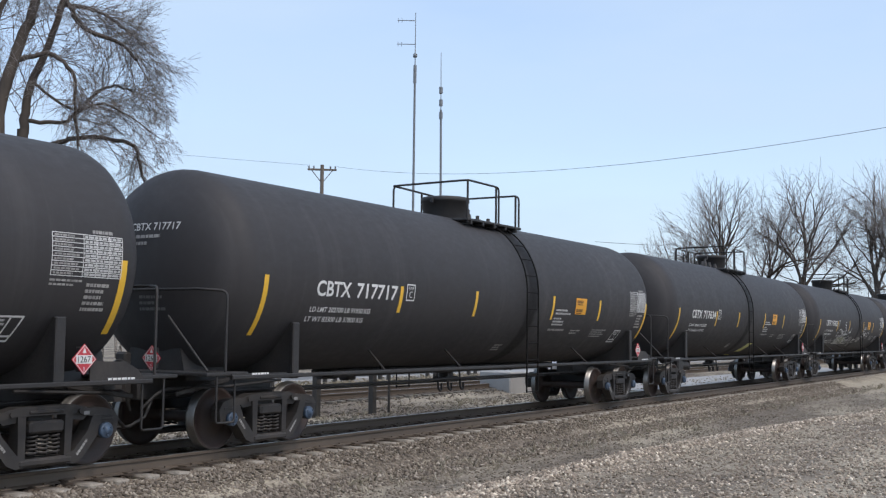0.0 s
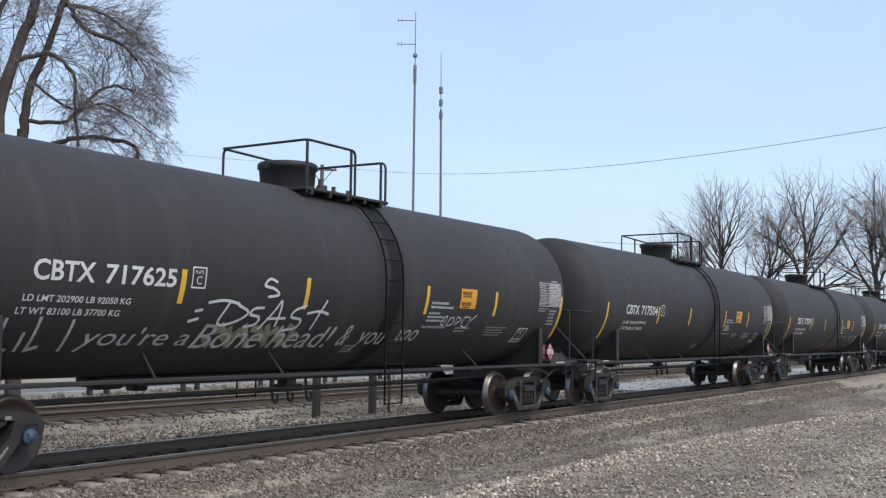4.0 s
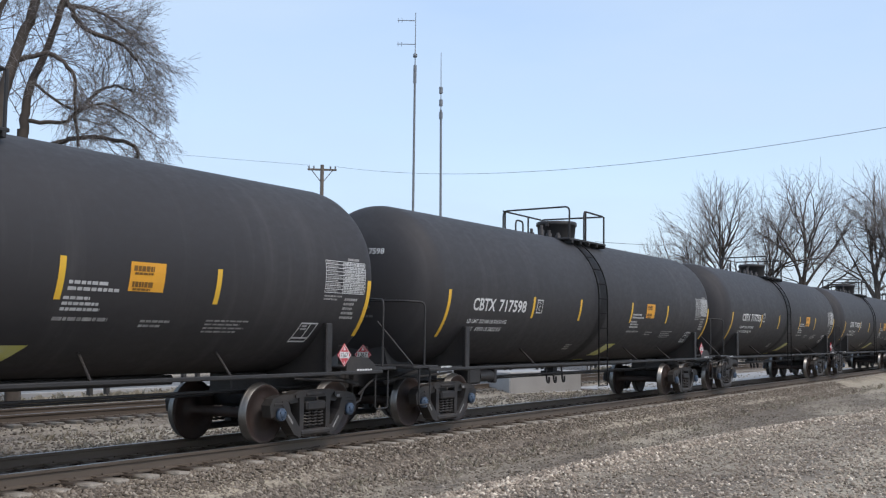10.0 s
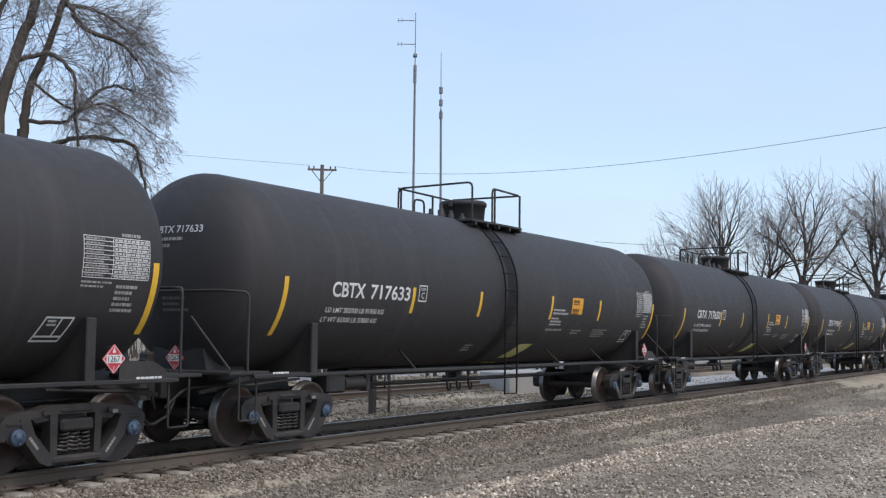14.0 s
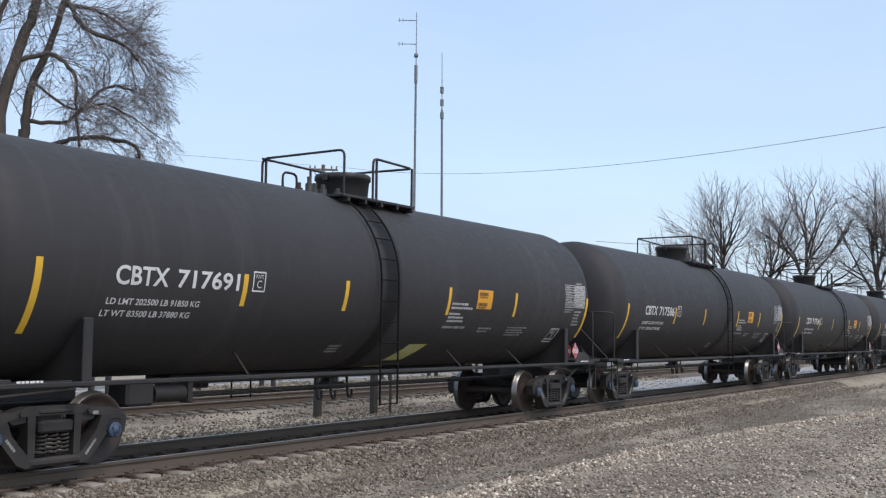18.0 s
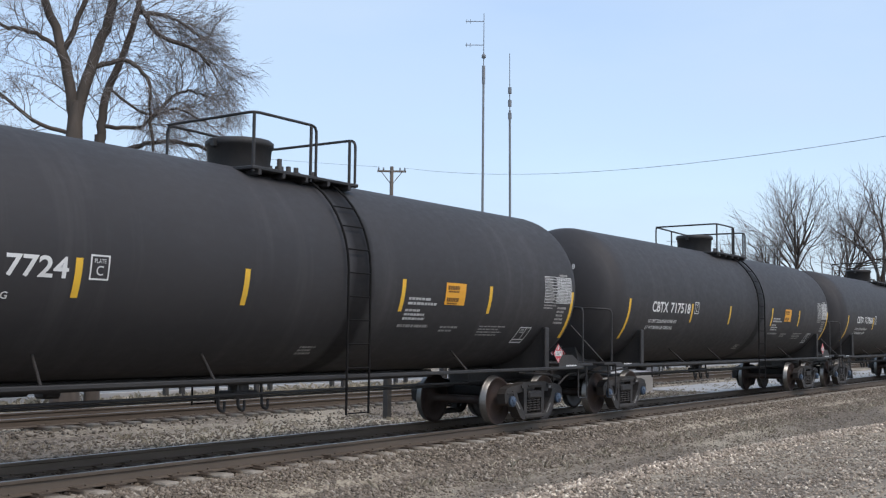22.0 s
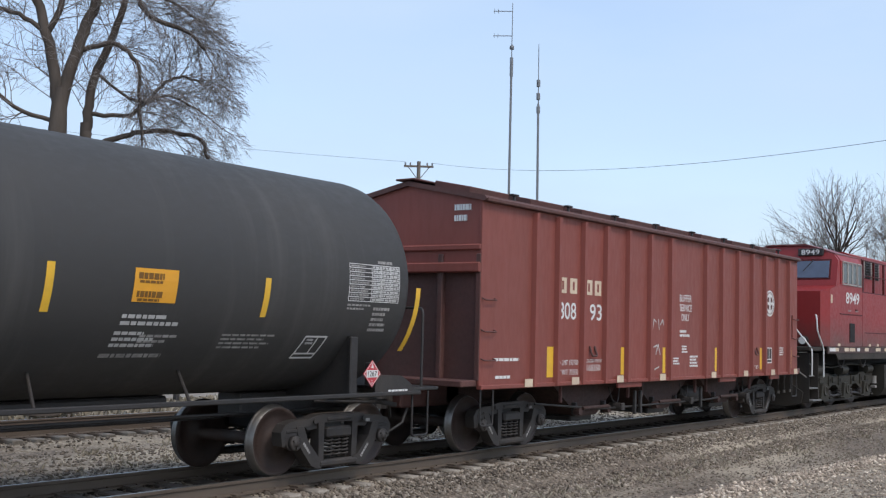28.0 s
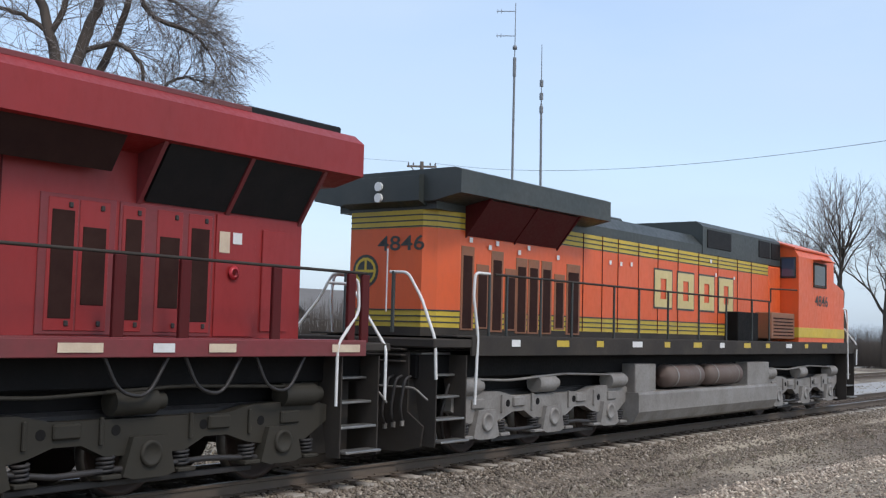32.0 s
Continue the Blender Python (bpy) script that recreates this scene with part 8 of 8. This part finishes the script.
grass_tufts("dry_grass", "sparse dead weeds on the ballast foot", 260, shoulder, 42, 0.14)
grass_tufts("dry_grass", "dry grass between the two tracks", 650, far_strip, 43, 0.14)
grass_tufts("dry_grass", "taller dry grass along the fence", 1500, fence_foot, 44, 0.4)
build_big_tree()
build_far_trees()


# ---- beyond the tracks ----
def build_fence():
    f = thing("rail_fence", "low dark iron fence with paired posts behind the siding", "fence")
    for i in range(14):
        x = 14.4 + i * 3.85
        for d in (0.0, 0.62):
            part("fence_post", Mesh().box((x + d, 12.3 + 0.03 * x, 0.05), (0.14, 0.14, 1.15), 0.015), M_POST, f)
    for z in (0.5, 0.18):
        part("fence_rail", Mesh().cyl((6, 12.3 + 0.18, z), (70, 12.3 + 2.1, z), 0.05, 8), M_POST, f)


def build_posts():
    for x, y, w, h in ((22.5, 5.2, 0.17, 1.35), (24.7, 5.0, 0.17, 1.35), (25.35, 4.9, 0.07, 1.3)):
        p = thing("bollard_post", "short dark iron post beside the track", "post", "posts beside the track")
        p.matrix_world = pose(x, y, -0.5)
        part("post", Mesh().box((0, 0, h / 2), (w, w, h), 0.02), M_POST, p)
        part("post_cap", Mesh().box((0, 0, h + 0.01), (w + 0.03, w + 0.03, 0.03), 0.008), M_POST, p)


M_GLOBE = worn("dull_grey_globe", (0.19, 0.19, 0.19), (0.13, 0.13, 0.13), 0.5, 0.3, 0.0, 5, 20, bump=0.0)
M_PAVE = worn("pale_asphalt", (0.16, 0.155, 0.148), (0.11, 0.107, 0.102), 0.6, 0.9, 0.0, 0.6, 20, bump=0.3)
M_CARSILVER = worn("silver_car_paint", (0.42, 0.43, 0.45), (0.34, 0.34, 0.35), 0.3, 0.3, 0.4, 1.0, 20, bump=0.0)
M_TYRE = worn("tyre_rubber", (0.02, 0.02, 0.02), (0.04, 0.038, 0.036), 0.5, 0.8, 0.0, 5, 40, bump=0.1)
M_WALL = worn("pale_siding", (0.55, 0.54, 0.52), (0.42, 0.40, 0.38), 0.5, 0.8, 0.0, 0.6, 12, bump=0.1)
M_ROOF = worn("grey_shingle", (0.13, 0.125, 0.12), (0.19, 0.18, 0.17), 0.6, 0.9, 0.0, 0.8, 20, bump=0.3)
M_BRUSH = worn("distant_brush", (0.060, 0.050, 0.043), (0.105, 0.088, 0.074), 0.8, 0.95, 0.0, 0.25, 2.0, (1, 1, 0.3), 0.5)


def build_road():
    m = Mesh().box((60, 20.5, -0.41), (90, 7.0, 0.06), 0.02)
    tagged(new("road", m.mesh("road", M_PAVE)), "pale worn asphalt street behind the tracks", "road", kind="structure")
    k = Mesh()
    k.box((60, 16.9, -0.36), (90, 0.18, 0.2), 0.02)
    tagged(new("kerb", k.mesh("kerb", M_CONC)), "pale concrete kerb of the street", "kerb", kind="structure")
    p = Mesh().box((62, 5.4, -0.40), (42, 4.4, 0.07), 0.02)
    tagged(new("pavement", p.mesh("pavement", M_CONC)), "pale concrete apron beside the track", "pavement", kind="structure")
    b = thing("concrete_block", "low pale concrete barrier block beside the track", "concrete block")
    b.matrix_world = pose(37.88, 6.78, -0.46, 0, 0, -13.5)
    part("block", Mesh().box((0, 0, 0.44), (4.2, 1.5, 0.80), 0.04), M_CONC, b)
    part("block_foot", Mesh().box((0, 0, 0.04), (4.3, 1.6, 0.08), 0.03), M_CONC, b)


def build_parked_car(x, y, turn, paint, label):
    c = thing("parked_car", label, "car", "parked cars")
    c.matrix_world = pose(x, y, -0.38, 0, 0, turn)
    body = [(-2.2, 0.35), (-2.25, 0.62), (-2.1, 0.82), (-1.2, 0.92), (1.3, 0.90), (2.15, 0.78), (2.25, 0.55), (2.2, 0.32)]
    part("body", Mesh().prism(body, -0.86, 0.86), paint, c)
    cab = [(-1.75, 0.90), (-1.1, 1.38), (0.35, 1.42), (1.25, 0.90)]
    part("cabin", Mesh().prism(cab, -0.72, 0.72), M_GLASS, c, "dark glazed cabin")
    part("roof", Mesh().box((-0.38, 0, 1.42), (1.5, 1.42, 0.05), 0.02), paint, c)
    for wx in (-1.35, 1.35):
        for s in (-1, 1):
            w = part("wheel", Mesh().lathe([(-0.1, 0.0), (-0.1, 0.24), (-0.1, 0.31), (0.1, 0.31), (0.1, 0.0)], (wx, s * 0.80, 0.31), "y", 20), M_TYRE, c)
            part("rim", Mesh().cyl((wx, s * 0.90, 0.31), (wx, s * 0.915, 0.31), 0.19, 16), M_CHROME, w)
    for s in (-0.6, 0.6):
        part("headlight", Mesh().box((2.22, s, 0.66), (0.06, 0.34, 0.13), 0.02), M_LAMP, c)


def build_house(x, y, w, d, h, label, turn=0):
    ho = thing("house", label, "house", "houses behind the tracks")
    ho.matrix_world = pose(x, y, -0.45, 0, 0, turn)
    part("wall", Mesh().box((0, 0, h / 2), (w, d, h), 0.02), M_WALL, ho)
    part("roof", Mesh().prism([(-d / 2 - 0.4, h - 0.05), (0, h + d * 0.32), (d / 2 + 0.4, h - 0.05), (d / 2 + 0.4, h - 0.2), (0, h + d * 0.3 - 0.1), (-d / 2 - 0.4, h - 0.2)], -w / 2 - 0.3, w / 2 + 0.3, "yz"), M_ROOF, ho)
    for i in range(int(w / 3)):
        wx = -w / 2 + 1.5 + i * 3
        win = part("window", Mesh().box((wx, -d / 2 - 0.02, 1.6), (1.1, 0.06, 1.2), 0.02), M_WALL, ho)
        part("pane", Mesh().box((wx, -d / 2 - 0.05, 1.6), (0.95, 0.02, 1.05), 0.004), M_GLASS, win)


def build_lamp_post(x, y):
    l = thing("street_lamp", "dark twin-globe street lamp by the road", "street lamp")
    l.matrix_world = pose(x, y, -0.45)
    part("post", Mesh().lathe([(0, 0.16), (0.5, 0.13), (0.6, 0.07), (3.6, 0.05), (3.7, 0.08)], (0, 0, 0), "z", 12), M_POST, l)
    part("crossbar", Mesh().box((0, 0, 3.72), (0.9, 0.06, 0.06), 0.01), M_POST, l)
    for s in (-1, 1):
        prof = [(3.78 + 0.46 * (1 - math.cos(math.pi * k / 8)) / 2, 0.21 * math.sin(math.pi * k / 8)) for k in range(9)]
        part("globe", Mesh().lathe(prof, (s * 0.4, 0, 0), "z", 16), M_GLOBE, l, "round milky globe")
        part("finial", Mesh().cyl((s * 0.4, 0, 4.22), (s * 0.4, 0, 4.36), 0.05, 8, 0.01), M_POST, l)


def build_brush():
    """A far hedge of bare scrub that closes the view under the trees."""
    rnd = random.Random(77)
    m = Mesh()
    for i in range(15000):
        x = 60 + rnd.random() * 35 if i < 4000 else 100.5 + rnd.random() * 40
        y = 46 - 0.42 * (x - 60) + rnd.gauss(0, 3.5)
        if x > 100:
            y = rnd.uniform(-18, 34)
        h = rnd.uniform(1.2, 4.2) if x < 100 else rnd.uniform(1.0, 3.6)
        for _ in range(2):
            a, l = rnd.uniform(0, 6.283), rnd.uniform(0.1, 0.8)
            w = rnd.uniform(0.025, 0.065)
            m.add([(x - w, y, -0.5), (x + w, y, -0.5), (x + math.cos(a) * l + w * 0.3, y + math.sin(a) * l, h), (x + math.cos(a) * l, y + math.sin(a) * l, h)], [(0, 1, 2, 3)])
    me = bpy.data.meshes.new("scrub")
    me.from_pydata(m.v, [], m.f)
    me.materials.append(M_BRUSH)
    tagged(new("scrub", me), "far brown thicket of bare scrub", "scrub", kind="stuff")


build_fence()
build_posts()
build_road()
build_parked_car(52.0, 11.5, 20, M_CARSILVER, "silver saloon car parked beyond the track")
build_lamp_post(60.5, 3.6)
build_house(84, 62, 14, 9, 3.2, "pale single-storey house behind the street", -8)
build_brush()

motions()
